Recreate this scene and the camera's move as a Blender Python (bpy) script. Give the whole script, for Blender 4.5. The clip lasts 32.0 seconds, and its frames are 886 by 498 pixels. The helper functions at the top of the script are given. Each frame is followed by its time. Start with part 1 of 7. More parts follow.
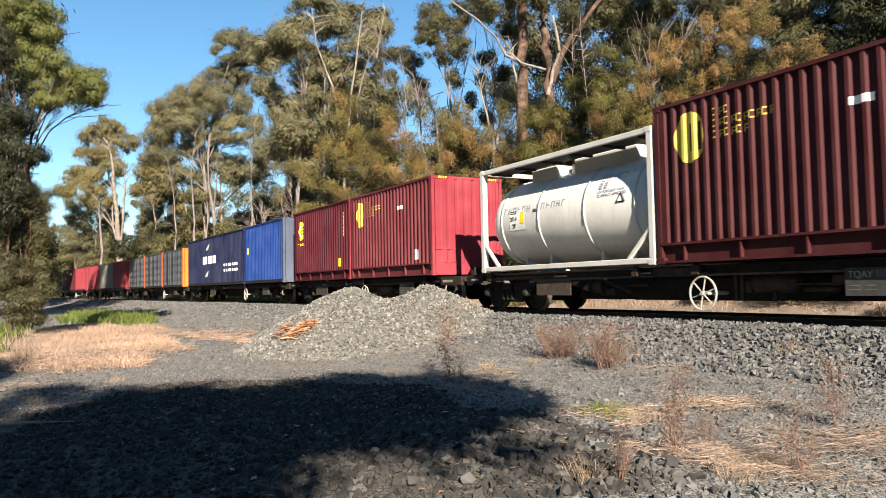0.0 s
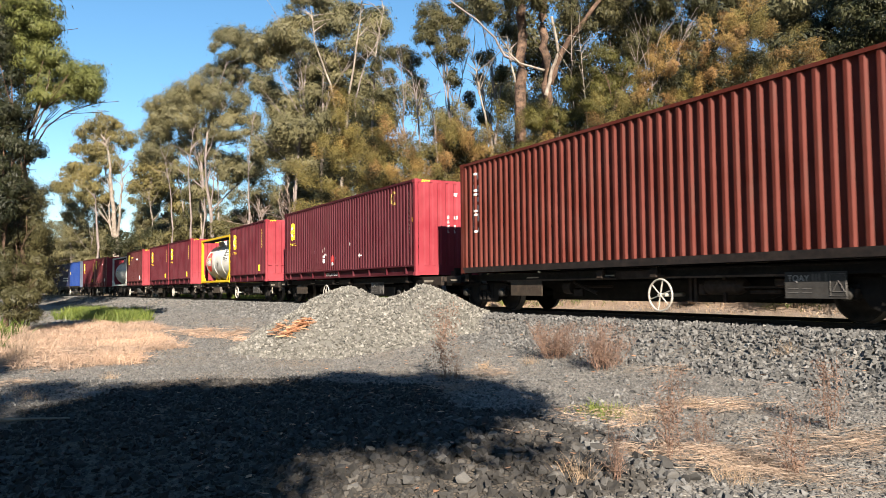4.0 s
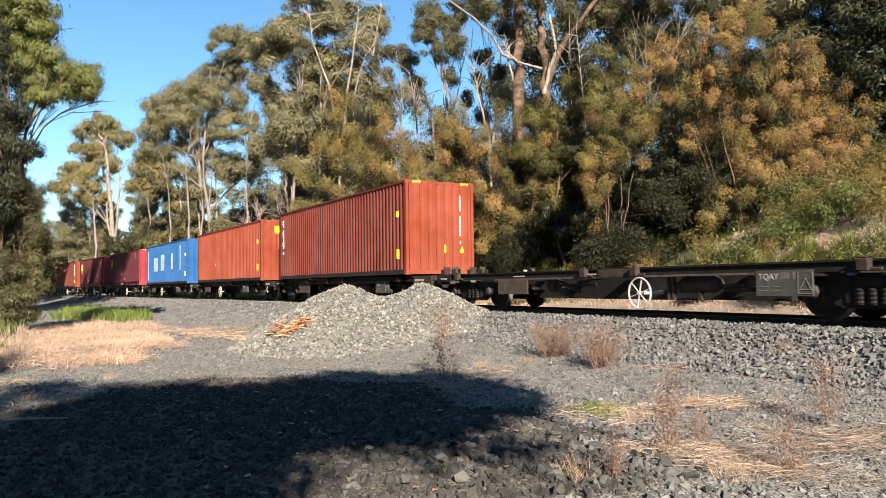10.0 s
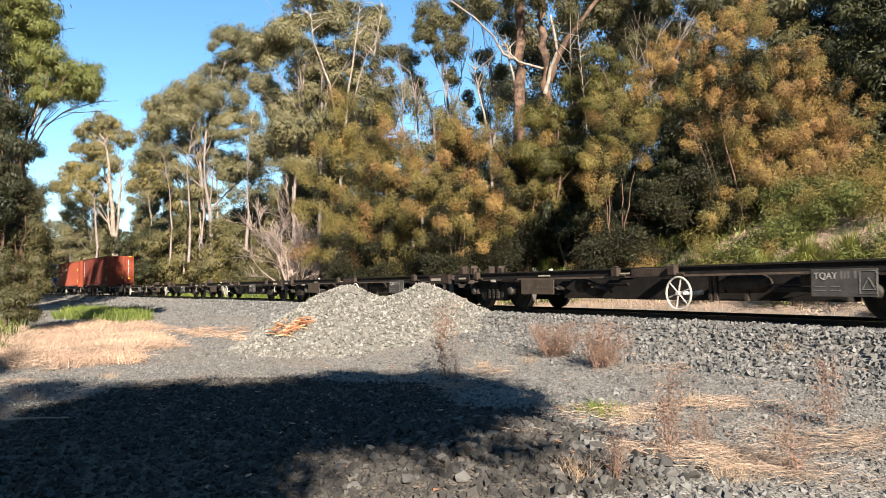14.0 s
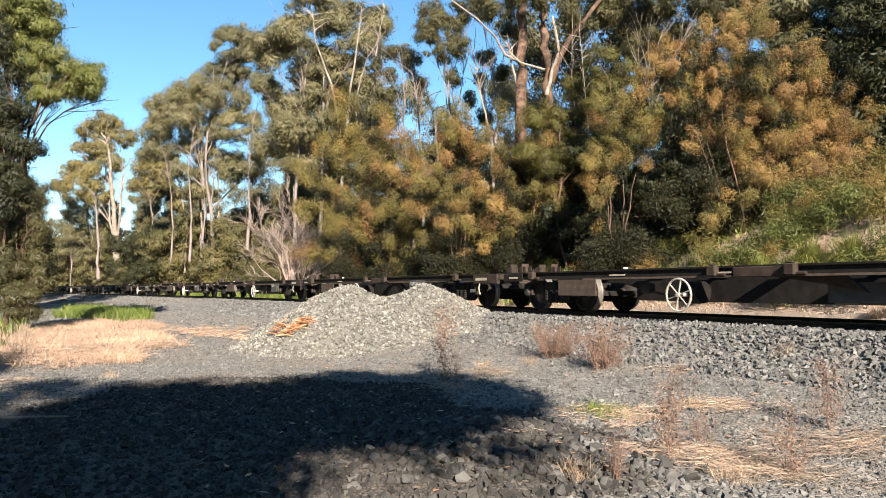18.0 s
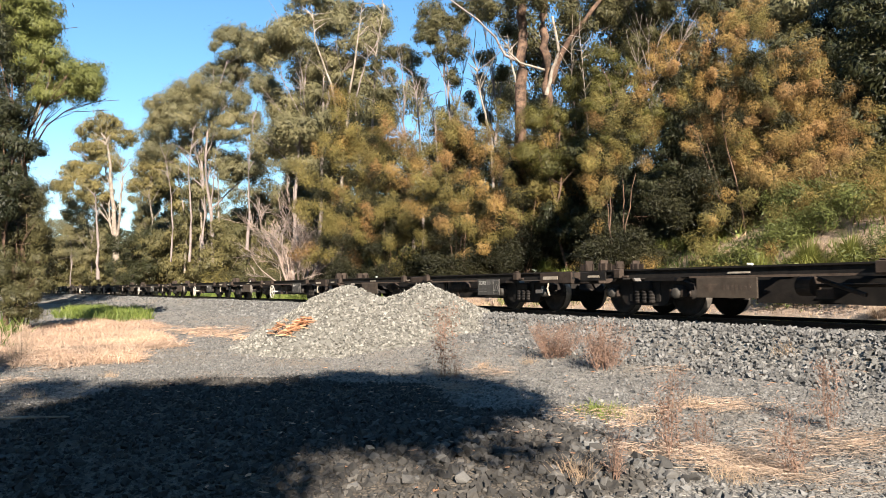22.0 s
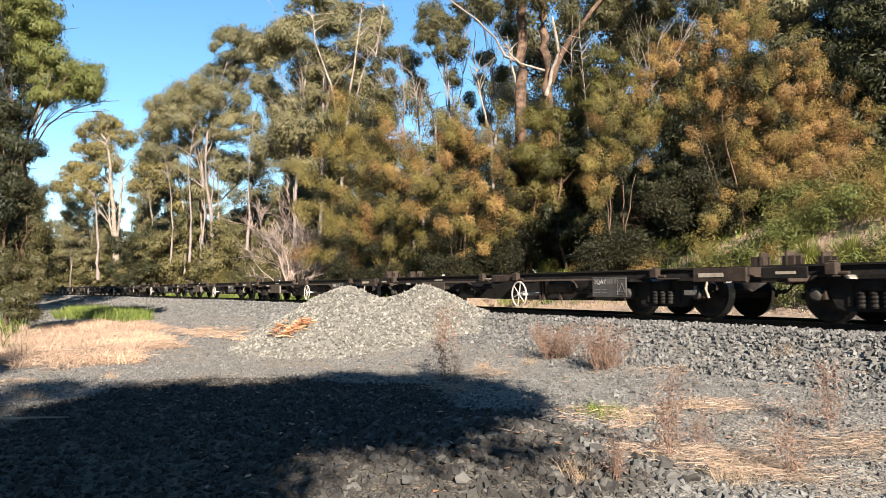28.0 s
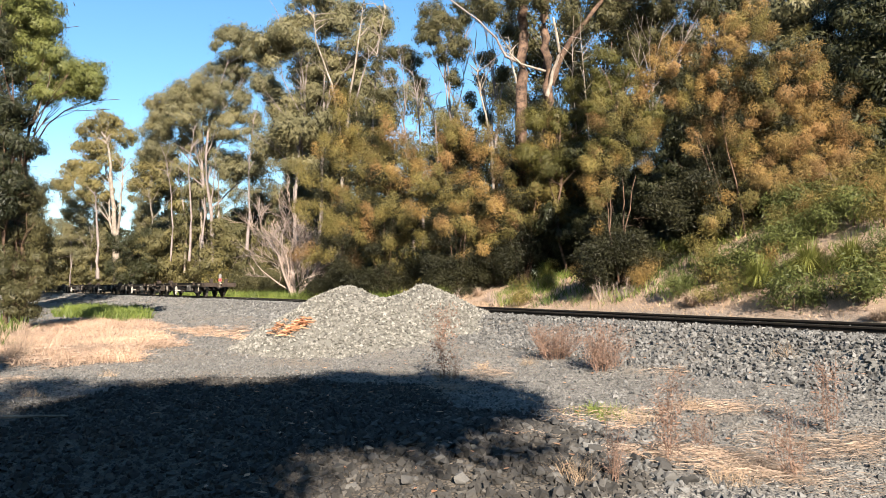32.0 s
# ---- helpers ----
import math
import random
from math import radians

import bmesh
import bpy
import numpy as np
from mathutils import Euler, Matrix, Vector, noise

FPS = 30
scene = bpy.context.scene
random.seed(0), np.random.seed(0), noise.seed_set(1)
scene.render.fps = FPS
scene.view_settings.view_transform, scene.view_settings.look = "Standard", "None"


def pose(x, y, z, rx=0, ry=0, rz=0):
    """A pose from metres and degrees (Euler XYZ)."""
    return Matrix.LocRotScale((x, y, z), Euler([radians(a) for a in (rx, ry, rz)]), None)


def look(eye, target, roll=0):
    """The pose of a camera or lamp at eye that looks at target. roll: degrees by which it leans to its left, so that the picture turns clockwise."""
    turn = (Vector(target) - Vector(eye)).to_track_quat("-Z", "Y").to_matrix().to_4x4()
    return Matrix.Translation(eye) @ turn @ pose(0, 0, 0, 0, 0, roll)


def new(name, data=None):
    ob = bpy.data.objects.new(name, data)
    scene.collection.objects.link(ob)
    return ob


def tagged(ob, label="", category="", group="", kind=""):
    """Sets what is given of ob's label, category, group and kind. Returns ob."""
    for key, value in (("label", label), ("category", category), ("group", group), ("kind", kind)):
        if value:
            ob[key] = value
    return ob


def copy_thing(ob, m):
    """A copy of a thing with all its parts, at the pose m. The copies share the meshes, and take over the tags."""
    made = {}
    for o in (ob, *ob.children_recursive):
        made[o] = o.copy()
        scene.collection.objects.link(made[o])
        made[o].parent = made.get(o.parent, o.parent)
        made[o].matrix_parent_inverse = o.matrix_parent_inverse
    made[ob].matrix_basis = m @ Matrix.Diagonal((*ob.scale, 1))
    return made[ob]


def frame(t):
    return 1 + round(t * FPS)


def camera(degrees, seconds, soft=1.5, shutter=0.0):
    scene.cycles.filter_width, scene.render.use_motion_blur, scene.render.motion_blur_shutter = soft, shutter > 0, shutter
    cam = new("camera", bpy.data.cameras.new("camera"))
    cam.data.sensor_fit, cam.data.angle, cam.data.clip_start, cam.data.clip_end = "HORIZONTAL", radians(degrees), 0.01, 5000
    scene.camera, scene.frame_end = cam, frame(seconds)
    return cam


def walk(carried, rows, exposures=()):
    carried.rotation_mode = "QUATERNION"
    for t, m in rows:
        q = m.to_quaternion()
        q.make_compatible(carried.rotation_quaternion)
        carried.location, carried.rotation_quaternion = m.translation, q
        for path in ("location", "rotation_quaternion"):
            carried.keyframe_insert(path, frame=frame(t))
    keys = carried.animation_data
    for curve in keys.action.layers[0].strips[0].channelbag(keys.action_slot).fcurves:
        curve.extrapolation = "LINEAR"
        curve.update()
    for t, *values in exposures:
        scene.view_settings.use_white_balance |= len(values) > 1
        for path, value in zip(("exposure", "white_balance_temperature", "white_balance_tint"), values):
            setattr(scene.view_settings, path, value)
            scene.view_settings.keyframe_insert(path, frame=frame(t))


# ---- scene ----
from itertools import product

# ---- camera: held almost still, turning by fractions of a degree ----
EYE = (0.0, 0.0, 0.61)
cam = camera(61.2, 32.0, soft=0.65, shutter=0.06)


def aim(heading, tilt, roll):
    """heading: degrees left of +Y; tilt: degrees up."""
    h, p = radians(heading), radians(tilt)
    way = Vector((-math.sin(h) * math.cos(p), math.cos(h) * math.cos(p), math.sin(p)))
    return look(EYE, Vector(EYE) + way * 10, roll)


walk(cam, [(t, aim(h, p, r)) for t, h, p, r in (
    (0.0, 65.527, 2.855, -1.131),
    (0.5, 65.515, 2.865, -0.957),
    (1.0, 65.503, 2.865, -0.786),
    (1.5, 65.473, 2.898, -0.696),
    (2.0, 65.460, 2.899, -0.689),
    (2.5, 65.431, 2.858, -0.650),
    (3.0, 65.378, 2.856, -0.669),
    (3.5, 65.316, 2.834, -0.670),
    (5.5, 65.240, 2.834, -0.597),
    (6.0, 65.211, 2.830, -0.556),
    (7.0, 65.201, 2.819, -0.574),
    (8.0, 65.192, 2.783, -0.782),
    (9.0, 65.164, 2.764, -0.871),
    (10.0, 65.163, 2.729, -0.801),
    (11.0, 65.166, 2.686, -0.723),
    (12.0, 65.189, 2.653, -0.720),
    (13.0, 65.200, 2.747, -0.765),
    (14.0, 65.236, 2.727, -0.774),
    (14.5, 65.258, 2.727, -0.775),
    (16.5, 65.312, 2.780, -0.706),
    (17.0, 65.265, 2.784, -0.658),
    (18.0, 65.305, 2.764, -0.509),
    (19.0, 65.268, 2.764, -0.534),
    (20.0, 65.309, 2.787, -0.505),
    (21.0, 65.261, 2.778, -0.388),
    (22.0, 65.294, 2.785, -0.503),
    (23.0, 65.304, 2.792, -0.424),
    (24.0, 65.281, 2.795, -0.460),
    (25.0, 65.268, 2.793, -0.453),
    (25.5, 65.258, 2.800, -0.462),
    (27.5, 65.298, 2.815, -0.507),
    (28.0, 65.291, 2.828, -0.516),
    (29.0, 65.264, 2.814, -0.478),
    (30.0, 65.266, 2.811, -0.380),
    (31.0, 65.290, 2.811, -0.318),
    (32.0, 65.286, 2.837, -0.239),
)], exposures=((0.0, 1.62), (3.0, 1.66), (6.0, 1.74), (9.0, 1.74), (12.0, 1.86), (20.0, 1.9), (32.0, 1.92)))

# ---- world, sun, exposure ----
SUN_WAY = Vector((-2.64, 0.55, -1.37)).normalized()
world = bpy.data.worlds.new("world")
scene.world = world
world.use_nodes = True
wn = world.node_tree.nodes
sky = wn.new("ShaderNodeTexSky")
sky.sky_type = "NISHITA"
sky.sun_disc = False
sky.sun_elevation = math.asin(-SUN_WAY.z)
sky.sun_rotation = math.atan2(-SUN_WAY.x, -SUN_WAY.y)
sky.air_density, sky.dust_density, sky.ozone_density = 1.0, 0.0, 3.0
wn["Background"].inputs["Strength"].default_value = 0.055
vivid = wn.new("ShaderNodeHueSaturation")
vivid.inputs["Saturation"].default_value = 1.15
vivid.inputs["Hue"].default_value = 0.492
world.node_tree.links.new(sky.outputs[0], vivid.inputs["Color"])
world.node_tree.links.new(vivid.outputs[0], wn["Background"].inputs["Color"])
lamp = bpy.data.lights.new("sun", "SUN")
lamp.energy, lamp.angle, lamp.color = 5.1, radians(0.53), (1.0, 0.89, 0.755)
sun = new("sun", lamp)
sun.matrix_world = look((40, -10, 30), Vector((40, -10, 30)) + SUN_WAY)


# ---- materials ----
def material(name, rough=0.8, metal=0.0):
    m = bpy.data.materials.new(name)
    m.use_nodes = True
    n, l = m.node_tree.nodes, m.node_tree.links
    b = n["Principled BSDF"]
    b.inputs["Roughness"].default_value, b.inputs["Metallic"].default_value = rough, metal
    return m, n, l, b


def node(n, kind, **inputs):
    k = n.new(kind)
    for key, v in inputs.items():
        k.inputs[key.replace("_", " ")].default_value = v
    return k


def ramp(n, l, fac, stops):
    r = n.new("ShaderNodeValToRGB")
    e = r.color_ramp.elements
    while len(e) < len(stops):
        e.new(0.5)
    for k, (p, c) in zip(e, stops):
        k.position, k.color = p, (*c, 1)
    l.new(fac, r.inputs[0])
    return r.outputs[0]


def mix(n, l, kind, fac, a, b):
    k = n.new("ShaderNodeMix")
    k.data_type, k.blend_type = "RGBA", kind
    for sock, v in ((k.inputs[0], fac), (k.inputs[6], a), (k.inputs[7], b)):
        if isinstance(v, (int, float)):
            sock.default_value = v
        elif isinstance(v, tuple):
            sock.default_value = (*v, 1)
        else:
            l.new(v, sock)
    return k.outputs[2]


def noise_fac(n, l, scale, detail=4, rough=0.6, stretch=None, space="Object"):
    tc = n.new("ShaderNodeTexCoord")
    t = node(n, "ShaderNodeTexNoise", Scale=scale, Detail=detail, Roughness=rough)
    src = tc.outputs[space]
    if stretch:
        mp = n.new("ShaderNodeMapping")
        mp.inputs["Scale"].default_value = stretch
        l.new(src, mp.inputs[0])
        src = mp.outputs[0]
    l.new(src, t.inputs["Vector"])
    return t.outputs["Fac"]


def bump(n, l, b, fac, strength, dist):
    k = node(n, "ShaderNodeBump", Strength=strength, Distance=dist)
    l.new(fac, k.inputs["Height"])
    l.new(k.outputs[0], b.inputs["Normal"])


def paint(name, c, rough=0.5, dirt=(0.06, 0.045, 0.035), amount=0.35, fade=0.12):
    """Weathered enamel: faded patches, runs of grime down the walls, small chips."""
    m, n, l, b = material(name, rough)
    b.inputs["Specular IOR Level"].default_value = 0.12
    patch = noise_fac(n, l, 0.9, 5)
    pale = tuple(min(1, k * (1 + fade) + fade * 0.12) for k in c)
    deep = tuple(k * (1 - fade) for k in c)
    col = ramp(n, l, patch, [(0.3, deep), (0.7, pale)])
    runs = noise_fac(n, l, 3.0, 6, 0.7, (2.2, 2.2, 0.25))
    runf = ramp(n, l, runs, [(0.52, (0, 0, 0)), (0.8, (amount,) * 3)])
    col = mix(n, l, "MIX", runf, col, dirt)
    chips = noise_fac(n, l, 14, 6, 0.75)
    chipf = ramp(n, l, chips, [(0.68, (0, 0, 0)), (0.73, (amount,) * 3)])
    col = mix(n, l, "MIX", chipf, col, tuple(k * 0.5 for k in c))
    l.new(col, b.inputs["Base Color"])
    rg = ramp(n, l, patch, [(0.3, (rough - 0.1,) * 3), (0.7, (rough + 0.15,) * 3)])
    l.new(rg, b.inputs["Roughness"])
    bump(n, l, b, noise_fac(n, l, 5, 3), 0.15, 0.02)
    return m


def grime(name, c, c2, rough=0.75, metal=0.0, scale=6):
    m, n, l, b = material(name, rough, metal)
    b.inputs["Specular IOR Level"].default_value = 0.2 if metal == 0 else 0.5
    a = noise_fac(n, l, scale, 6, 0.7)
    col = ramp(n, l, a, [(0.35, c), (0.68, c2)])
    big = noise_fac(n, l, 0.8, 3)
    col = mix(n, l, "MULTIPLY", 1.0, col, ramp(n, l, big, [(0.3, (0.6, 0.6, 0.6)), (0.7, (1, 1, 1))]))
    l.new(col, b.inputs["Base Color"])
    bump(n, l, b, a, 0.3, 0.01)
    return m


def leaf(name, dark, mid, light, trans=0.25, rough=0.5, big=0.35):
    """Foliage: hue differs leaf by leaf and, more slowly, spray by spray."""
    m, n, l, b = material(name, rough)
    b.inputs["Specular IOR Level"].default_value = 0.25
    g = n.new("ShaderNodeNewGeometry")
    near = [tuple(0.55 * p + 0.45 * q for p, q in zip(c, mid)) for c in (dark, light)]
    one = ramp(n, l, g.outputs["Random Per Island"], [(0.0, near[0]), (0.45, mid), (1.0, near[1])])
    patch = noise_fac(n, l, big, 4)
    tone = ramp(n, l, patch, [(0.32, (0.55, 0.6, 0.62)), (0.66, (1.25, 1.2, 1.1))])
    col = mix(n, l, "MULTIPLY", 1.0, one, tone)
    l.new(col, b.inputs["Base Color"])
    t = n.new("ShaderNodeBsdfTranslucent")
    l.new(col, t.inputs["Color"])
    ms = n.new("ShaderNodeMixShader")
    ms.inputs[0].default_value = trans
    l.new(b.outputs[0], ms.inputs[1])
    l.new(t.outputs[0], ms.inputs[2])
    l.new(ms.outputs[0], n["Material Output"].inputs["Surface"])
    return m


def stone(name, stops, rough=0.9, single=False):
    m, n, l, b = material(name, rough)
    g = n.new("ShaderNodeObjectInfo" if single else "ShaderNodeNewGeometry")
    col = ramp(n, l, g.outputs["Random" if single else "Random Per Island"], stops)
    f = noise_fac(n, l, 40, 4)
    col = mix(n, l, "MULTIPLY", 1.0, col, ramp(n, l, f, [(0.3, (0.75,) * 3), (0.7, (1.15,) * 3)]))
    l.new(col, b.inputs["Base Color"])
    bump(n, l, b, f, 0.4, 0.01)
    return m


# maroon here and brick red below: darkened for side walls the sun only grazes
SHADED_MAROON = paint("shaded_maroon_paint", (0.054, 0.0034, 0.0085), 0.6, amount=0.4)
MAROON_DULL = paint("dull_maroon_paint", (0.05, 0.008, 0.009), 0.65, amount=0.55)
# crimson and rust orange: sunlit tones for end walls, plain paint on other boxes
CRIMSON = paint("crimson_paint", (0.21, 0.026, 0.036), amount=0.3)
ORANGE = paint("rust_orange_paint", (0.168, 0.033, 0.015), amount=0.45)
SHADED_BRICK = paint("shaded_brick_red_paint", (0.09, 0.0155, 0.009), 0.62, amount=0.55)
BLUE = paint("mid_blue_paint", (0.0115, 0.07, 0.2), 0.6, amount=0.4)
NAVY = paint("navy_paint", (0.006, 0.009, 0.034), amount=0.2)
ROYAL = paint("royal_blue_paint", (0.006, 0.03, 0.15), amount=0.35)
GREY_PANEL = paint("grey_curtain", (0.065, 0.072, 0.08), amount=0.4)
WHITE = paint("white_paint", (0.5, 0.49, 0.45), amount=0.3, dirt=(0.25, 0.2, 0.15))
TANK = paint("tank_white", (0.6, 0.585, 0.54), rough=0.4, amount=0.35, dirt=(0.25, 0.2, 0.14))
YELLOW = paint("yellow_paint", (0.55, 0.36, 0.01), amount=0.2)
FRAME_ORANGE = paint("orange_paint", (0.5, 0.16, 0.02), amount=0.4)
POST_ORANGE = paint("post_orange", (0.42, 0.065, 0.018), amount=0.4)
FADED = paint("faded_maroon_paint", (0.105, 0.017, 0.021), amount=0.45)
WORN_BLUE = paint("worn_blue_paint", (0.07, 0.085, 0.12), amount=0.5)
SIGN_WHITE = paint("sign_white", (0.7, 0.7, 0.66), amount=0.4, dirt=(0.2, 0.18, 0.15))
SIGN_YELLOW = paint("sign_yellow", (0.8, 0.6, 0.02), amount=0.15)
WORN_WHITE = paint("worn_white", (0.36, 0.3, 0.29), amount=0.6, fade=0.25)
DULL_YELLOW = paint("dull_yellow", (0.26, 0.17, 0.03), amount=0.6, fade=0.25)
WORN_YELLOW = paint("worn_yellow", (0.5, 0.4, 0.06), amount=0.6, fade=0.25)
FAINT_BLUE = paint("faint_blue", (0.24, 0.26, 0.33), amount=0.3)
STRAP_GREY = paint("strap_grey", (0.03, 0.032, 0.035), amount=0.3)
BEIGE = paint("grey_beige_paint", (0.17, 0.16, 0.135), amount=0.4)
SIGN_RED = paint("sign_red", (0.55, 0.03, 0.03), amount=0.2)
PALE_RED = paint("pale_red", (0.5, 0.16, 0.14), amount=0.2)
SIGN_BLACK = paint("sign_black", (0.015, 0.015, 0.016), amount=0.1)
PALE_PATCH = paint("pale_patch", (0.42, 0.52, 0.5), amount=0.3)
WAGON = grime("wagon_black", (0.006, 0.0052, 0.005), (0.02, 0.0165, 0.014))
WAGON_BROWN = grime("wagon_brown", (0.022, 0.016, 0.012), (0.058, 0.041, 0.032))
WAGON_RUST = grime("wagon_rust", (0.055, 0.04, 0.031), (0.115, 0.084, 0.063))
BOARD = grime("board_grey", (0.045, 0.043, 0.04), (0.08, 0.075, 0.07))
BOARD_BROWN = grime("board_brown", (0.055, 0.042, 0.032), (0.085, 0.066, 0.05))
STENCIL = grime("stencil_white", (0.32, 0.31, 0.29), (0.55, 0.53, 0.5))
DIRTY_WHITE = grime("dirty_white", (0.3, 0.25, 0.19), (0.52, 0.46, 0.38))
FAINT = grime("faint_stencil", (0.1, 0.095, 0.088), (0.16, 0.15, 0.14))
SILL = grime("sill_dark", (0.012, 0.010, 0.010), (0.035, 0.026, 0.022))
CASE_GREY = grime("case_grey", (0.16, 0.16, 0.15), (0.26, 0.26, 0.24))
GRATE = grime("grating_dark", (0.03, 0.029, 0.027), (0.07, 0.067, 0.062), 0.7)
CASE_DULL = grime("bearing_grey", (0.02, 0.018, 0.016), (0.06, 0.055, 0.048), 0.7)
WHEEL = grime("wheel_grime", (0.012, 0.010, 0.009), (0.04, 0.033, 0.028))
STEEL = grime("worn_steel", (0.16, 0.14, 0.12), (0.3, 0.27, 0.24), 0.45, 0.6)
WHEEL_WHITE = grime("wheel_white", (0.34, 0.315, 0.27), (0.56, 0.53, 0.48), 0.6)
RAIL_SIDE = grime("rail_rust", (0.010, 0.009, 0.008), (0.028, 0.022, 0.018))
RAIL_TOP = grime("rail_polished", (0.3, 0.29, 0.28), (0.45, 0.44, 0.43), 0.25, 0.9)
BALLAST = stone("ballast_stone", [(0.0, (0.05, 0.049, 0.047)), (0.75, (0.1, 0.098, 0.094)), (1.0, (0.165, 0.16, 0.152))])
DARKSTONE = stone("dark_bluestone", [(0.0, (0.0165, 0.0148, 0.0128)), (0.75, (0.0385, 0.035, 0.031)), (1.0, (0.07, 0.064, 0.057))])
BLUESTONE = stone("broken_bluestone", [(0.0, (0.022, 0.0208, 0.019)), (0.7, (0.046, 0.0435, 0.0405)), (1.0, (0.1, 0.095, 0.088))], single=True)
PILE = stone("pile_stone", [(0.0, (0.076, 0.072, 0.062)), (0.7, (0.157, 0.149, 0.13)), (1.0, (0.255, 0.243, 0.215))])
BARK_PALE = grime("pale_bark", (0.17, 0.135, 0.105), (0.37, 0.315, 0.26), 0.9, 0, 3)
BARK_BROWN = grime("brown_bark", (0.03, 0.021, 0.017), (0.2, 0.125, 0.085), 0.9, 0, 4)
BARK_GREY = grime("grey_bark", (0.16, 0.13, 0.12), (0.3, 0.25, 0.23), 0.9, 0, 6)
LEAF_GREY = leaf("gum_leaf_grey", (0.086, 0.08, 0.042), (0.138, 0.125, 0.064), (0.195, 0.172, 0.096))
LEAF_NEAR = leaf("gum_leaf_green", (0.055, 0.066, 0.02), (0.125, 0.135, 0.04), (0.21, 0.215, 0.07))
LEAF_DARK = leaf("gum_leaf_dark", (0.03, 0.03, 0.013), (0.065, 0.06, 0.026), (0.13, 0.115, 0.055))
LEAF_WATTLE = leaf("wattle_leaf", (0.038, 0.036, 0.011), (0.08, 0.074, 0.02), (0.14, 0.125, 0.036))
LEAF_PALE = leaf("gum_leaf_pale", (0.09, 0.077, 0.03), (0.155, 0.13, 0.052), (0.225, 0.185, 0.08))
LEAF_SCRUB = leaf("scrub_leaf", (0.07, 0.063, 0.027), (0.125, 0.11, 0.046), (0.19, 0.16, 0.072), 0.25, 0.5, 0.2)
# trees standing in shade: its dimness is put into this leaf colour
LEAF_SHADED = leaf("shaded_leaf", (0.008, 0.012, 0.007), (0.022, 0.026, 0.012), (0.055, 0.05, 0.022))
# she-oak insides: olive taken down so the colour carries the shade
LEAF_HEART_SHADE = leaf("sheoak_heart_shade", (0.009, 0.01, 0.0045), (0.02, 0.02, 0.008), (0.04, 0.037, 0.014), 0.15, 0.6, 0.6)
# understorey: deep shade between the bushes carried by the leaf colour
LEAF_UNDER_SHADE = leaf("understorey_shade_leaf", (0.014, 0.018, 0.008), (0.034, 0.037, 0.016), (0.075, 0.07, 0.032))
GOLD = leaf("sheoak_gold", (0.14, 0.09, 0.032), (0.235, 0.153, 0.054), (0.32, 0.213, 0.078), 0.25, 0.6, 0.6)
OLIVE = leaf("sheoak_olive", (0.09, 0.074, 0.024), (0.152, 0.124, 0.039), (0.21, 0.172, 0.057), 0.25, 0.6, 0.6)
RUSTY = leaf("sheoak_rust", (0.125, 0.073, 0.030), (0.205, 0.119, 0.048), (0.28, 0.167, 0.070), 0.25, 0.6, 0.6)
GREEN = leaf("bush_green", (0.04, 0.048, 0.014), (0.085, 0.098, 0.028), (0.16, 0.168, 0.055))
GRASS = leaf("grass_green", (0.05, 0.075, 0.015), (0.12, 0.16, 0.035), (0.25, 0.27, 0.08), 0.3)
BANKGRASS = leaf("bank_grass", (0.08, 0.085, 0.02), (0.17, 0.18, 0.045), (0.3, 0.3, 0.09), 0.25)
STRAW = leaf("grass_straw", (0.22, 0.152, 0.114), (0.36, 0.262, 0.2), (0.49, 0.378, 0.295), 0.1)
FAWN = leaf("grass_fawn", (0.26, 0.175, 0.13), (0.41, 0.285, 0.215), (0.54, 0.395, 0.305), 0.15)
REDWEED = leaf("weed_red", (0.1, 0.06, 0.046), (0.205, 0.128, 0.098), (0.31, 0.21, 0.165), 0.15)
BANKSTRAW = leaf("bank_straw", (0.2, 0.14, 0.095), (0.4, 0.285, 0.195), (0.56, 0.42, 0.3), 0.15)
RUSTLITTER = leaf("litter_orange", (0.28, 0.14, 0.08), (0.42, 0.22, 0.13), (0.54, 0.32, 0.2), 0.1)
TWIG = leaf("dead_twig", (0.16, 0.12, 0.105), (0.28, 0.215, 0.19), (0.38, 0.3, 0.27), 0.0)


# ---- mesh helpers ----
def part(name, bm, mat, parent=None, label=""):
    """Link a bmesh as one mesh object under a thing or a part."""
    me = bpy.data.meshes.new(name)
    bm.to_mesh(me)
    bm.free()
    me.materials.append(mat)
    ob = new(name, me)
    ob.parent = parent
    return tagged(ob, label)


def again(name, ob, m, parent=None):
    """Another piece on the same mesh."""
    k = new(name, ob.data)
    k.parent = parent
    k.matrix_basis = m
    return k


def thing(name, label, category, group="", kind=""):
    return tagged(new(name), label, category, group, kind)


def box(bm, x0, x1, y0, y1, z0, z1, bevel=0.0):
    k = bmesh.ops.create_cube(bm, size=1, matrix=Matrix.Translation(((x0 + x1) / 2, (y0 + y1) / 2, (z0 + z1) / 2)) @ Matrix.Diagonal((x1 - x0, y1 - y0, z1 - z0, 1)))
    if bevel:
        edges = list({e for v in k["verts"] for e in v.link_edges})
        bmesh.ops.bevel(bm, geom=edges, offset=bevel, segments=1, affect="EDGES")
    return k["verts"]


def boxes(*rows, bevel=0.0):
    bm = bmesh.new()
    for r in rows:
        box(bm, *r, bevel=bevel)
    return bm


def rod(bm, a, b, r0, r1=None, n=8):
    """A tapered round bar from a to b."""
    a, b = Vector(a), Vector(b)
    d = b - a
    m = Matrix.Translation((a + b) / 2) @ d.to_track_quat("Z", "Y").to_matrix().to_4x4()
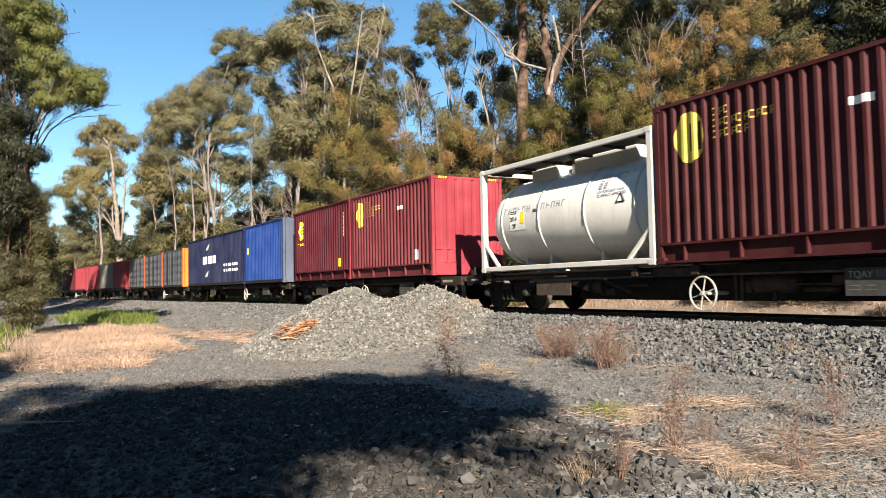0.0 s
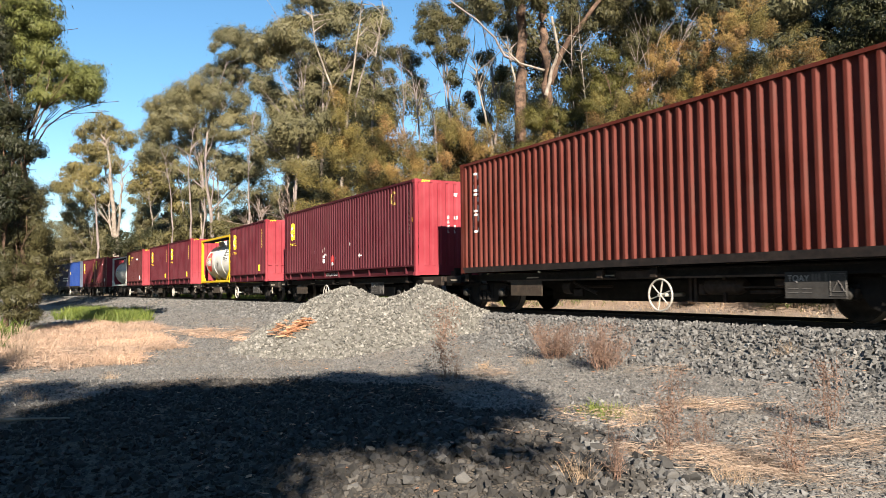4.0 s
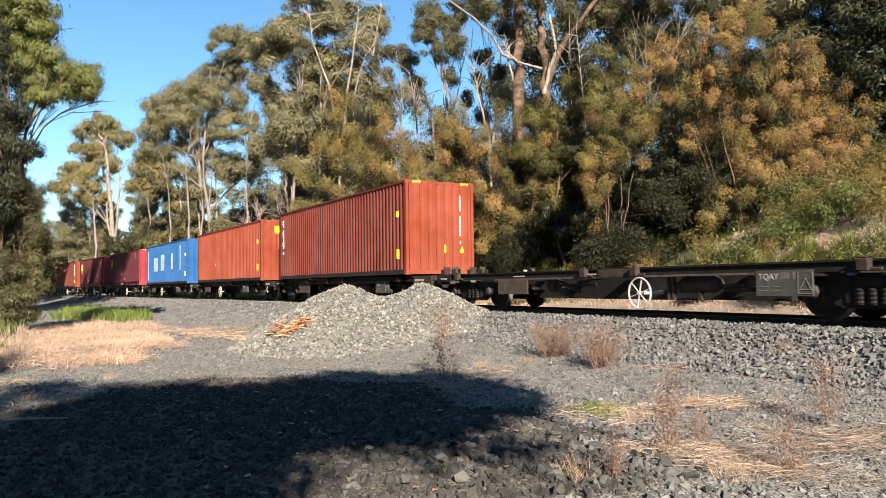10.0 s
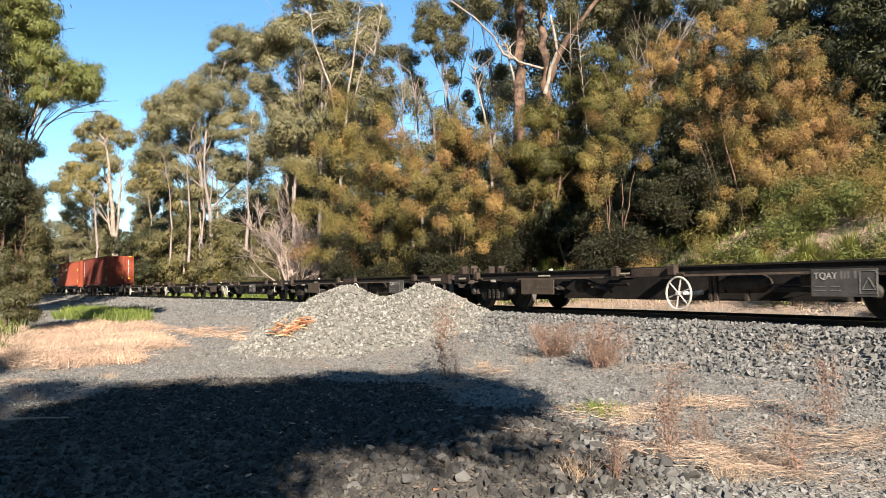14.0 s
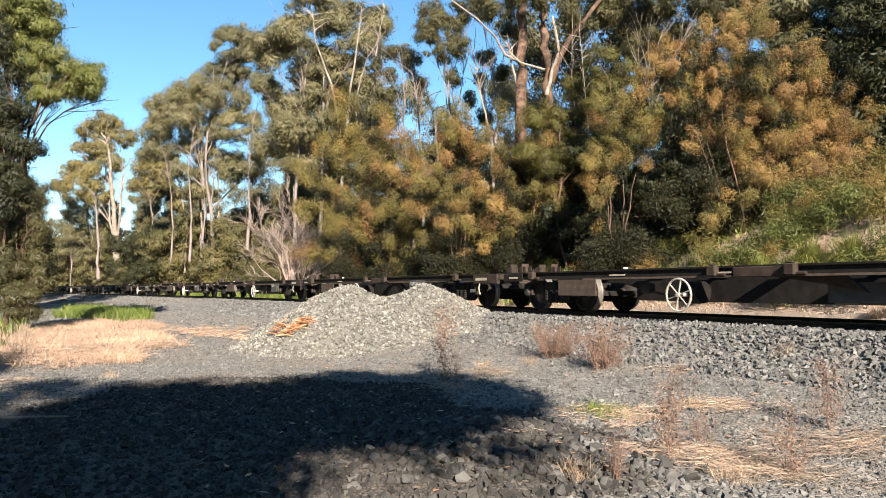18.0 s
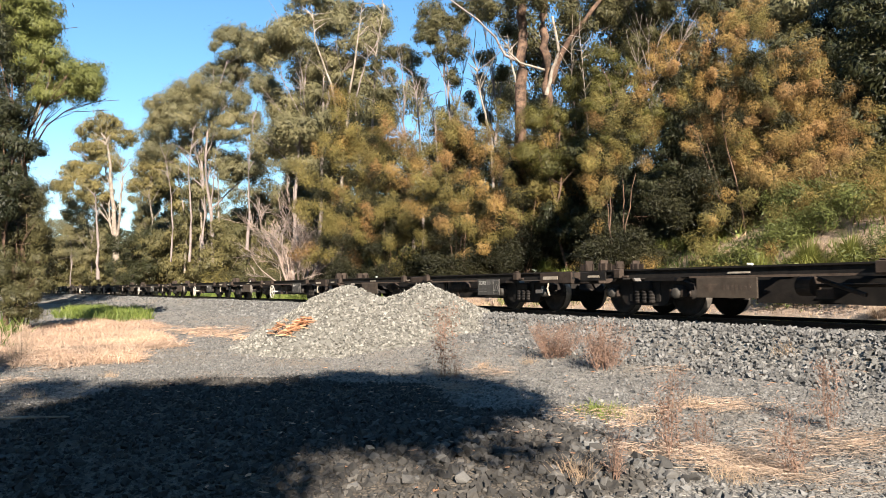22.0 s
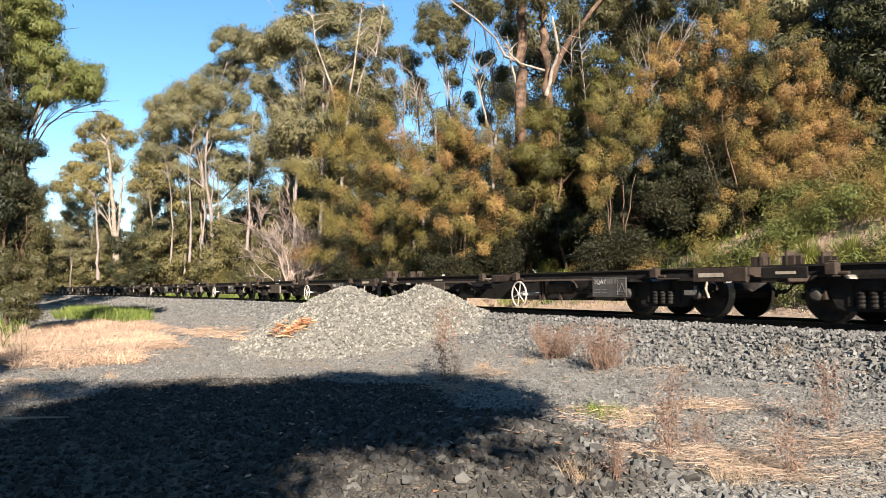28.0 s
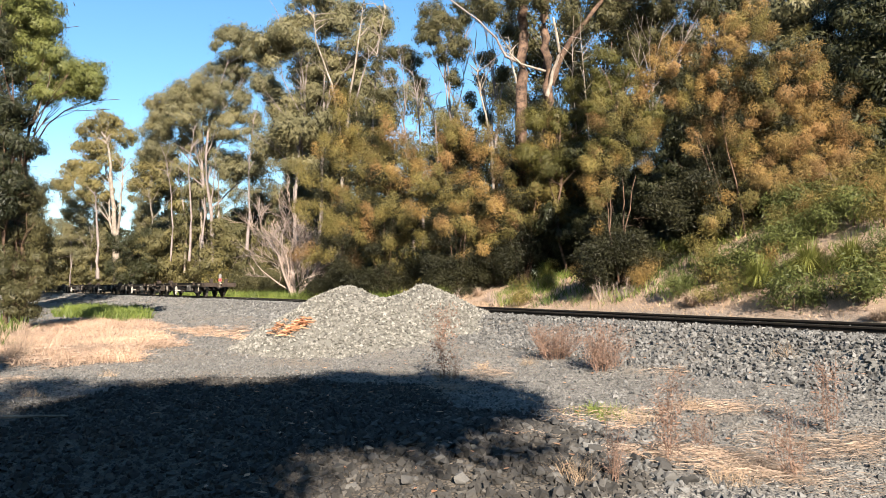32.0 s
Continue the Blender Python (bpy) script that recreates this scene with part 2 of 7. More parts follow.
    bmesh.ops.create_cone(bm, cap_ends=True, segments=n, radius1=r0, radius2=r0 if r1 is None else r1, depth=d.length, matrix=m)
    return bm


def lathe(bm, profile, axis, n=24, at=(0, 0, 0)):
    """Spin (along, radius) pairs about an axis through at."""
    q = {"X": Matrix.Rotation(radians(90), 4, "Y"), "Y": Matrix.Rotation(radians(-90), 4, "X"), "Z": Matrix.Identity(4)}[axis]
    rings = []
    for a, r in profile:
        rings.append([bm.verts.new(Vector(at) + q @ Vector((r * math.cos(2 * math.pi * i / n), r * math.sin(2 * math.pi * i / n), a))) for i in range(n)])
    for p, k in zip(rings, rings[1:]):
        for i in range(n):
            bm.faces.new((p[i], p[(i + 1) % n], k[(i + 1) % n], k[i]))
    for ring in (rings[0], rings[-1]):
        bm.faces.new(ring)
    bmesh.ops.recalc_face_normals(bm, faces=bm.faces)
    return bm


def smooth(ob):
    for p in ob.data.polygons:
        p.use_smooth = True
    return ob


def raw_mesh(name, verts, faces, mat, parent=None, label=""):
    """A mesh from arrays: verts (n, 3), faces (m, 3 or 4)."""
    me = bpy.data.meshes.new(name)
    k = faces.shape[1]
    me.vertices.add(len(verts))
    me.vertices.foreach_set("co", np.asarray(verts, np.float32).ravel())
    me.loops.add(faces.size)
    me.loops.foreach_set("vertex_index", np.asarray(faces, np.int32).ravel())
    me.polygons.add(len(faces))
    me.polygons.foreach_set("loop_start", np.arange(0, faces.size, k, dtype=np.int32))
    me.polygons.foreach_set("use_smooth", np.zeros(len(faces), bool))
    me.update(calc_edges=True)
    me.materials.append(mat)
    ob = new(name, me)
    ob.parent = parent
    return tagged(ob, label)


# ---- the line of the track: straight, then a long left-hand curve ----
BEND, BEND_FROM, BEND_TO = -8.206e-4, 30.81, -140.0
LINE_X = np.linspace(620, -1000, 8101)
_k = np.clip(LINE_X, BEND_TO, BEND_FROM) - BEND_FROM
LINE_Y = 11.87 + BEND * _k ** 2 + 2 * BEND * (BEND_TO - BEND_FROM) * np.minimum(LINE_X - BEND_TO, 0)
_a = np.concatenate([[0], np.cumsum(np.hypot(np.diff(LINE_X), np.diff(LINE_Y)))])
LINE_S = -(_a - np.interp(20.0, -LINE_X, _a)) - 20.0


def on_line(s):
    """Place of the centre line at s metres along it (s grows to the right)."""
    return np.interp(-s, -LINE_S, LINE_X), np.interp(-s, -LINE_S, LINE_Y)


def line_y(x):
    return np.interp(-np.asarray(x, float), -LINE_X, LINE_Y)


def soft(a, b, x):
    k = np.clip((x - a) / (b - a), 0, 1)
    return k * k * (3 - 2 * k)


def waves(x, y, s):
    return np.sin(x * 1.3 / s + 1.7 * np.sin(y * 0.9 / s)) * np.cos(y * 1.1 / s + 1.3 * np.sin(x * 0.7 / s + 2))


def ground_z(x, y):
    x, y = np.asarray(x, float), np.asarray(y, float)
    d = line_y(x) - y
    bed = -0.125
    near = bed - 0.405 * soft(1.45, 2.6, d) - 0.42 * soft(2.4, 6.0, d)
    rise = 0.35 + 1.3 * soft(-60, -18, x) + 1.8 * soft(-24, -12, x)
    far = bed - 0.295 * soft(1.5, 2.6, -d) + rise * soft(2.2, 9.0, -d) + 1.2 * soft(9, 40, -d)
    z = np.where(d > 0, near, far)
    away = soft(1.6, 4.0, np.abs(d))
    z = z + away * (0.05 * waves(x, y, 2.3) + 0.03 * waves(y, x, 0.9))
    heap = 0.28 * np.exp(-(((x + 5.6) / 2.2) ** 2 + ((y - 2.6) / 1.6) ** 2))
    return z + heap


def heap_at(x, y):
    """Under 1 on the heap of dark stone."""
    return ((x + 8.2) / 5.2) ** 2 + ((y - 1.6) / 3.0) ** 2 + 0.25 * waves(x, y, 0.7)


def thrown(n, x0, x1, y0, y1, seed):
    r = np.random.default_rng(seed)
    return r.uniform(x0, x1, n), r.uniform(y0, y1, n)


# ---- ground sheet ----
def spread(a, b, step, far, grow=1.22):
    inner = list(np.arange(a, b + 1e-6, step))
    out, k, s = [], b, step
    while k < far:
        s *= grow
        k += s
        out.append(k)
    left, k, s = [], a, step
    while k > -far:
        s *= grow
        k -= s
        left.append(k)
    return np.array(left[::-1] + inner + out)


def ground_material():
    m, n, l, b = material("ground_gravel", 0.95)
    fine = noise_fac(n, l, 30, 6, 0.75)
    big = noise_fac(n, l, 0.45, 5, 0.6)
    tc = n.new("ShaderNodeTexCoord")
    warp = node(n, "ShaderNodeTexNoise", Scale=9.0, Detail=2.0)
    l.new(tc.outputs["Object"], warp.inputs["Vector"])
    add = n.new("ShaderNodeVectorMath")
    add.operation = "MULTIPLY_ADD"
    l.new(warp.outputs["Color"], add.inputs[0])
    add.inputs[1].default_value = (0.05, 0.05, 0.05)
    l.new(tc.outputs["Object"], add.inputs[2])
    chips, gaps = [], []
    for scale in (21.0, 46.0):
        v = node(n, "ShaderNodeTexVoronoi", Scale=scale)
        e = node(n, "ShaderNodeTexVoronoi", Scale=scale)
        e.feature = "DISTANCE_TO_EDGE"
        for k in (v, e):
            l.new(add.outputs[0], k.inputs["Vector"])
        sep = n.new("ShaderNodeSeparateColor")
        l.new(v.outputs["Color"], sep.inputs[0])
        chips.append(ramp(n, l, sep.outputs[0], [(0.0, (0.07, 0.066, 0.06)), (0.55, (0.168, 0.158, 0.143)), (1.0, (0.35, 0.33, 0.295))]))
        gaps.append(ramp(n, l, e.outputs["Distance"], [(0.0, (0.25,) * 3), (0.13, (1.0,) * 3)]))
    base = mix(n, l, "MIX", ramp(n, l, fine, [(0.42, (0, 0, 0)), (0.56, (1, 1, 1))]), mix(n, l, "MULTIPLY", 1.0, chips[0], gaps[0]), mix(n, l, "MULTIPLY", 1.0, chips[1], gaps[1]))
    base = mix(n, l, "MIX", 0.3, base, ramp(n, l, fine, [(0.3, (0.12, 0.113, 0.104)), (0.7, (0.32, 0.302, 0.275))]))
    mid = noise_fac(n, l, 5.0, 6, 0.8)
    base = mix(n, l, "MULTIPLY", 1.0, base, ramp(n, l, mid, [(0.35, (0.62, 0.61, 0.6)), (0.62, (1.25, 1.24, 1.22))]))
    soil = ramp(n, l, big, [(0.5, (0, 0, 0)), (0.68, (0.55, 0.55, 0.55))])
    col = mix(n, l, "MIX", soil, base, (0.19, 0.145, 0.10))
    at = n.new("ShaderNodeAttribute")
    at.attribute_name = "litter"
    lit = ramp(n, l, fine, [(0.3, (0.24, 0.16, 0.11)), (0.7, (0.48, 0.34, 0.245))])
    col = mix(n, l, "MIX", at.outputs["Fac"], col, lit)
    # darker for the heap's stone, and warmed against blue skylight in the shade
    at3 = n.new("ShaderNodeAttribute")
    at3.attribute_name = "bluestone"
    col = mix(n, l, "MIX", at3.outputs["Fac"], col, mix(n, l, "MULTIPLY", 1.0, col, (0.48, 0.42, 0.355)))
    at2 = n.new("ShaderNodeAttribute")
    at2.attribute_name = "forest"
    duff = ramp(n, l, fine, [(0.3, (0.04, 0.032, 0.018)), (0.7, (0.13, 0.10, 0.055))])
    col = mix(n, l, "MIX", at2.outputs["Fac"], col, duff)
    l.new(col, b.inputs["Base Color"])
    bump(n, l, b, gaps[0], 0.9, 0.03)
    return m


def field(x, y):
    """Under 1 inside the mat of dry grass at the yard's edge."""
    return np.sqrt(((x + 28.5) / 11) ** 2 + ((y + 0.35 + 0.04 * (x + 28)) / 2.5) ** 2) + 0.22 * waves(x, y, 1.1) + 0.12 * waves(y, x, 0.4)


gx, gy = spread(-46, 2, 0.3, 2600), spread(-7, 27, 0.3, 2600)
GX, GY = np.meshgrid(gx, gy, indexing="ij")
GZ = ground_z(GX, GY)
ids = np.arange(GX.size).reshape(GX.shape)
quads = np.stack([ids[:-1, :-1], ids[1:, :-1], ids[1:, 1:], ids[:-1, 1:]], -1).reshape(-1, 4)
ground = raw_mesh("ground", np.stack([GX, GY, GZ], -1).reshape(-1, 3), quads, ground_material())
tagged(ground, "compacted grey gravel and soil beside a railway line", "ground", kind="structure")
GD = line_y(GX) - GY
litter = soft(1.25, 0.75, field(GX, GY)) * 0.9
litter = np.maximum(litter, soft(2.9, 4.2, -GD) * 0.8 * (GD > np.where(GX > -13, -14, -9)))
forest = np.maximum(soft(6.0, 9.0, -GD) * (1 - 0.8 * soft(-14, -10, GX) * (GD > -14)), soft(9, 14, GD) * soft(22, 34, -GX))
# the dark heap, then a wider oval that deepens the shaded ground's colour
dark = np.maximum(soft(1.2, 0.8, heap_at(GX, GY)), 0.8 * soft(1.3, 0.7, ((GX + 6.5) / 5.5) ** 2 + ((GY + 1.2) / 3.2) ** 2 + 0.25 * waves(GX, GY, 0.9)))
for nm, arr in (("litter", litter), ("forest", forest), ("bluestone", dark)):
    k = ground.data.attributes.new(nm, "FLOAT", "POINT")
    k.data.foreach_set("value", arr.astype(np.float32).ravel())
smooth(ground)

# ---- loose stone ----
BLOCK_V = np.array([(1, 0, 0), (-1, 0, 0), (0, 1, 0), (0, -1, 0), (0, 0, 1), (0, 0, -1)], float)
CUBE_V = np.array([(a, b, c) for c in (-1, 1) for b in (-1, 1) for a in (-1, 1)], float) * 0.72
CUBE_F = np.array([(0, 2, 3), (0, 3, 1), (4, 5, 7), (4, 7, 6), (0, 1, 5), (0, 5, 4), (2, 6, 7), (2, 7, 3), (0, 4, 6), (0, 6, 2), (1, 3, 7), (1, 7, 5)])
BLOCK_F = np.array([(0, 2, 4), (2, 1, 4), (1, 3, 4), (3, 0, 4), (2, 0, 5), (1, 2, 5), (3, 1, 5), (0, 3, 5)])


def stones(name, x, y, z, size, mat, seed, label, category="stones", blocky=False):
    """Broken stones: skewed, chipped blocks lying at all angles, in one mesh."""
    r = np.random.default_rng(seed)
    n = len(x)
    form, tri = (CUBE_V, CUBE_F) if blocky else (BLOCK_V, BLOCK_F)
    m = len(form)
    v = form[None] * r.uniform(0.7, 1.25, (n, m, 1)) + r.uniform(-0.34, 0.34, (n, m, 3))
    v = v * r.uniform(0.5, 1.2, (n, 1, 3))
    q = r.normal(size=(n, 4))
    q /= np.linalg.norm(q, axis=1, keepdims=True)
    w, a, b, c = q.T
    R = np.stack([1 - 2 * (b * b + c * c), 2 * (a * b - c * w), 2 * (a * c + b * w), 2 * (a * b + c * w), 1 - 2 * (a * a + c * c), 2 * (b * c - a * w), 2 * (a * c - b * w), 2 * (b * c + a * w), 1 - 2 * (a * a + b * b)], -1).reshape(n, 3, 3)
    v = np.einsum("nij,nkj->nki", R, v) * (np.asarray(size) * 0.62)[:, None, None]
    v += np.stack([x, y, z], -1)[:, None]
    f = tri[None] + (np.arange(n) * m)[:, None, None]
    ob = raw_mesh(name, v.reshape(-1, 3), f.reshape(-1, 3), mat)
    return tagged(ob, label, category, kind="stuff")


def ballast():
    r = np.random.default_rng(5)
    # the bed, thick near the camera and thinner along the curve
    n = 46000
    s = -4.5 - 42 * r.random(n) ** 1.7
    x, yc = on_line(s)
    d = r.uniform(-3.3, 3.2, n)
    y = yc - d
    z = ground_z(x, y) + r.uniform(-0.015, 0.03, n)
    size = r.uniform(0.036, 0.07, n) * np.where(s < -25, 1.5, 1)
    keep = (np.abs(np.abs(d) - 0.535) > 0.13)
    stones("ballast", x[keep], y[keep], z[keep], size[keep], BALLAST, 6, "grey crushed stone ballast heaped along the railway track", "ballast", True)
    n = 9000
    s = -44 - 70 * r.random(n)
    x, yc = on_line(s)
    d = r.uniform(-1.8, 5.5, n)
    keep = np.abs(np.abs(d) - 0.535) > 0.2
    x, y = x[keep], (yc - d)[keep]
    stones("ballast", x, y, ground_z(x, y), r.uniform(0.08, 0.15, len(x)), BALLAST, 16, "grey crushed stone ballast along the curve of the track", "ballast")
    # loose stone in the yard, thick towards the dark heap in front
    x, y = thrown(80000, -24, 3.0, -4, 10, 7)
    r = np.random.default_rng(8)
    d = line_y(x) - y
    dens = 0.42 + 0.9 * np.exp(-(((x + 6.2) / 2.6) ** 2 + ((y - 3.2) / 1.7) ** 2)) + 0.5 * soft(3.6, 2.4, d) + 0.12 * waves(x, y, 1.1)
    keep = (r.random(len(x)) < dens) & (d > 2.6) & (np.hypot(x, y) > 0.8)
    x, y = x[keep], y[keep]
    size = r.uniform(0.02, 0.06, len(x)) * (1 + 0.8 * np.exp(-(((x + 6.2) / 2.6) ** 2 + ((y - 3.2) / 1.7) ** 2)))
    cx, cy = thrown(54000, -19, 3, -3.5, 9.5, 17)
    d = line_y(cx) - cy
    keep = (d > 2.4) & (np.hypot(cx, cy) > 0.8) & (r.random(len(cx)) < 0.55 + 0.35 * waves(cx, cy, 0.8))
    cx, cy = cx[keep], cy[keep]
    size2 = r.uniform(0.012, 0.035, len(cx))
    fx, fy = thrown(9000, -62, -23, -4, 10, 21)
    d = line_y(fx) - fy
    keep = (d > 2.4) & (d < 12) & (field(fx, fy) > 1.1)
    fx, fy = fx[keep], fy[keep]
    x, y, size = np.concatenate([x, cx, fx]), np.concatenate([y, cy, fy]), np.concatenate([size, size2, r.uniform(0.04, 0.11, len(fx))])
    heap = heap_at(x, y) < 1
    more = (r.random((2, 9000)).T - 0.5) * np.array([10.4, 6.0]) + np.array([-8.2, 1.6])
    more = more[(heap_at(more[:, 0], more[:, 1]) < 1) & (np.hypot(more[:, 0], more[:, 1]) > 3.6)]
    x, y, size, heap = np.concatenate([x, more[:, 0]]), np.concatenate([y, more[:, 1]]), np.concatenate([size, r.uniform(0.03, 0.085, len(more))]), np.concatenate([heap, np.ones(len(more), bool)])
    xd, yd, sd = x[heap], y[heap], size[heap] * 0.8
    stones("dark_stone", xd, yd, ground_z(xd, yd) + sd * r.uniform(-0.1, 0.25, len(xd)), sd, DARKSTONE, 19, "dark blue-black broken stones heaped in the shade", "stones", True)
    x, y, size = x[~heap], y[~heap], size[~heap]
    stones("loose_stone", x, y, ground_z(x, y) + size * r.uniform(-0.15, 0.25, len(x)), size, BALLAST, 9, "loose dark grey stones strewn over the yard", "stones")


PILE_AT = ((-19.3, 6.0, 1.52, 2.3, 1.8), (-17.7, 7.6, 1.5, 2.3, 1.95))


def pile_z(x, y):
    total = np.zeros(np.shape(x))
    for cx, cy, h, a, b in PILE_AT:
        u, v = (x - cx) * -0.908 + (y - cy) * 0.418, (x - cx) * 0.418 + (y - cy) * 0.908
        rr = np.sqrt((u / a) ** 2 + (v / b) ** 2 + 0.05)
        total += np.exp(7 * h * (1.14 - 0.75 * rr))
    z = -0.85 + np.log(total + 1e-9) / 7
    return z + 0.05 * waves(np.asarray(x), np.asarray(y), 0.35)


def gravel_pile():
    px, py = np.meshgrid(np.arange(-26, -13, 0.16), np.arange(0.5, 12.5, 0.16), indexing="ij")
    pz = pile_z(px, py)
    keepv = pz > ground_z(px, py) - 0.12
    k = np.arange(px.size).reshape(px.shape)
    q = np.stack([k[:-1, :-1], k[1:, :-1], k[1:, 1:], k[:-1, 1:]], -1).reshape(-1, 4)
    ok = keepv.ravel()[q].all(1)
    root = thing("gravel_pile", "two-humped pile of pale grey crushed gravel on the ground", "gravel pile")
    body = raw_mesh("core", np.stack([px, py, pz - 0.03], -1).reshape(-1, 3), q[ok], PILE, root)
    smooth(body)
    x, y = thrown(52000, -26, -13, 0.5, 12.5, 11)
    z = pile_z(x, y)
    keep = z > ground_z(x, y) - 0.1
    x, y, z = x[keep], y[keep], z[keep]
    r = np.random.default_rng(12)
    size = r.uniform(0.035, 0.085, len(x))
    ob = stones("gravel", x, y, z, size, PILE, 13, "pale grey crushed stones")
    del ob["category"]
    ob.parent = root


ballast()
gravel_pile()


# ---- track: sleepers and two rails ----
def track():
    prof = [(-0.055, -0.145), (0.055, -0.145), (0.055, -0.13), (0.012, -0.115), (0.01, -0.04), (0.033, -0.03), (0.033, -0.006), (0.026, 0.0), (-0.026, 0.0), (-0.033, -0.006), (-0.033, -0.03), (-0.01, -0.04), (-0.012, -0.115), (-0.055, -0.13)]
    s = np.concatenate([np.arange(600, 20, -10), np.arange(20, -200, -1.5), np.arange(-200, -960, -10)])
    x, y = on_line(s)
    tx, ty = np.gradient(x), np.gradient(y)
    k = np.hypot(tx, ty)
    nx, ny = -ty / k, tx / k
    for name, off in (("rail_near", 0.568), ("rail_far", -0.568)):
        m = len(prof)
        v = np.empty((len(s), m, 3))
        for i, (a, h) in enumerate(prof):
            v[:, i] = np.stack([x + nx * (off + a), y + ny * (off + a), np.full_like(x, h)], -1)
        i, j = np.meshgrid(np.arange(len(s) - 1), np.arange(m), indexing="ij")
        q = np.stack([i * m + j, i * m + (j + 1) % m, (i + 1) * m + (j + 1) % m, (i + 1) * m + j], -1).reshape(-1, 4)
        ob = raw_mesh(name, v.reshape(-1, 3), q, RAIL_SIDE)
        ob.data.materials.append(RAIL_TOP)
        top = (q % m)
        for p in ob.data.polygons:
            if all(ob.data.vertices[vi].co.z > -0.001 for vi in p.vertices):
                p.material_index = 1
        tagged(ob, "rusty steel rail with a worn bright running surface", "rail", kind="structure")


track()


# ---- rolling stock ----
PITCH, PITCH_LONG = 14.836, 19.75
SPEED = ((0, 15.00), (2, 15.10), (4, 15.06), (7, 14.79), (9.5, 15.01), (12, 14.55), (14.5, 14.33), (17, 14.17), (20, 14.09), (24, 14.08), (26, 14.1), (28, 14.05), (29, 13.45), (30, 13.25), (31, 13.35), (32, 13.6))
_t = np.linspace(0, 32, 961)
_v = np.interp(_t, [a for a, _ in SPEED], [b for _, b in SPEED])
RUN = np.concatenate([[0], np.cumsum((_v[1:] + _v[:-1]) / 2 * np.diff(_t))])
START = 128.70


def lead(t):
    """Where the reference end of the train is along the line at t seconds."""
    return START - np.interp(t, _t, RUN)


moving = []          # (thing, metres along the train, height, half length)


def wheelset_mesh():
    bm = bmesh.new()
    for side in (-1, 1):
        y = side * 0.5
        lathe(bm, [(y - side * 0.02, 0.455), (y + side * 0.01, 0.45), (y + side * 0.012, 0.43), (y + side * 0.105, 0.422), (y + side * 0.105, 0.35), (y + side * 0.07, 0.33), (y + side * 0.06, 0.15), (y + side * 0.11, 0.12), (y + side * 0.11, 0.07)], "Y", 28)
    lathe(bm, [(-0.78, 0.06), (-0.62, 0.075), (0.62, 0.075), (0.78, 0.06)], "Y", 14)
    return bm


def bogie(parent, x, label=""):
    """Three-piece bogie: bolster and two side frames, with springs and axle caps of their own."""
    bm = bmesh.new()
    for side in (-1, 1):
        y = side * 0.78
        outline = [(-1.12, 0.6), (-0.95, 0.66), (0.95, 0.66), (1.12, 0.6), (1.12, 0.48), (1.0, 0.5), (0.74, 0.5), (0.58, 0.24), (0.45, 0.19), (-0.45, 0.19), (-0.58, 0.24), (-0.74, 0.5), (-1.0, 0.5), (-1.12, 0.48)]
        lo = [bm.verts.new((px, y - 0.06, pz)) for px, pz in outline]
        hi = [bm.verts.new((px, y + 0.06, pz)) for px, pz in outline]
        caps = [bm.faces.new(lo), bm.faces.new(hi[::-1])]
        for i in range(len(outline)):
            j = (i + 1) % len(outline)
            bm.faces.new((lo[i], hi[i], hi[j], lo[j]))
        bmesh.ops.triangulate(bm, faces=caps)
        for sx in (-1, 1):
            box(bm, sx * 0.87 - 0.15, sx * 0.87 + 0.15, y - 0.1, y + 0.1, 0.46, 0.58, 0.02)
            box(bm, sx * 0.36 - 0.05, sx * 0.36 + 0.05, y + side * 0.05 - 0.03, y + side * 0.05 + 0.03, 0.26, 0.64, 0.01)
    box(bm, -0.2, 0.2, -0.9, 0.9, 0.48, 0.66, 0.03)
    box(bm, -1.28, -1.2, -0.7, 0.7, 0.35, 0.45)
    box(bm, 1.2, 1.28, -0.7, 0.7, 0.35, 0.45)
    bmesh.ops.recalc_face_normals(bm, faces=bm.faces)
    b = part("bogie", bm, WAGON, parent)
    b.location = (x, 0, 0)
    for sx in (-0.19, 0.0, 0.19):
        bm = bmesh.new()
        lathe(bm, [(0.24 + k * 0.03, 0.08 if k % 2 else 0.066) for k in range(9)], "Z", 12, (sx, -0.83, 0.0))
        part("spring", bm, WAGON, b)
    for sx in (-0.87, 0.87):
        bm = bmesh.new()
        lathe(bm, [(-0.97, 0.05), (-0.965, 0.085), (-0.94, 0.1), (-0.9, 0.105), (-0.8, 0.115)], "Y", 14, (sx, 0, 0.43))
        smooth(part("axle_cap", bm, CASE_DULL, b, "dull grey bearing cap"))
        for k in (-0.14, 0.14):
            part("bearing_keeper", boxes((sx + k - 0.02, sx + k + 0.02, -0.92, -0.8, 0.36, 0.5)), WAGON_BROWN, b)
    return b


def ring(bm, r, t, n=24, axis="Y", at=(0, 0, 0)):
    """A round hoop of radius r and thickness t facing along Y."""
    pts = 6
    rows = []
    for i in range(n):
        a = 2 * math.pi * i / n
        row = []
        for j in range(pts):
            k = 2 * math.pi * j / pts
            rr = r + t * math.cos(k)
            row.append(bm.verts.new((at[0] + rr * math.cos(a), at[1] + t * math.sin(k), at[2] + rr * math.sin(a))))
        rows.append(row)
    for i in range(n):
        for j in range(pts):
            bm.faces.new((rows[i][j], rows[(i + 1) % n][j], rows[(i + 1) % n][(j + 1) % pts], rows[i][(j + 1) % pts]))


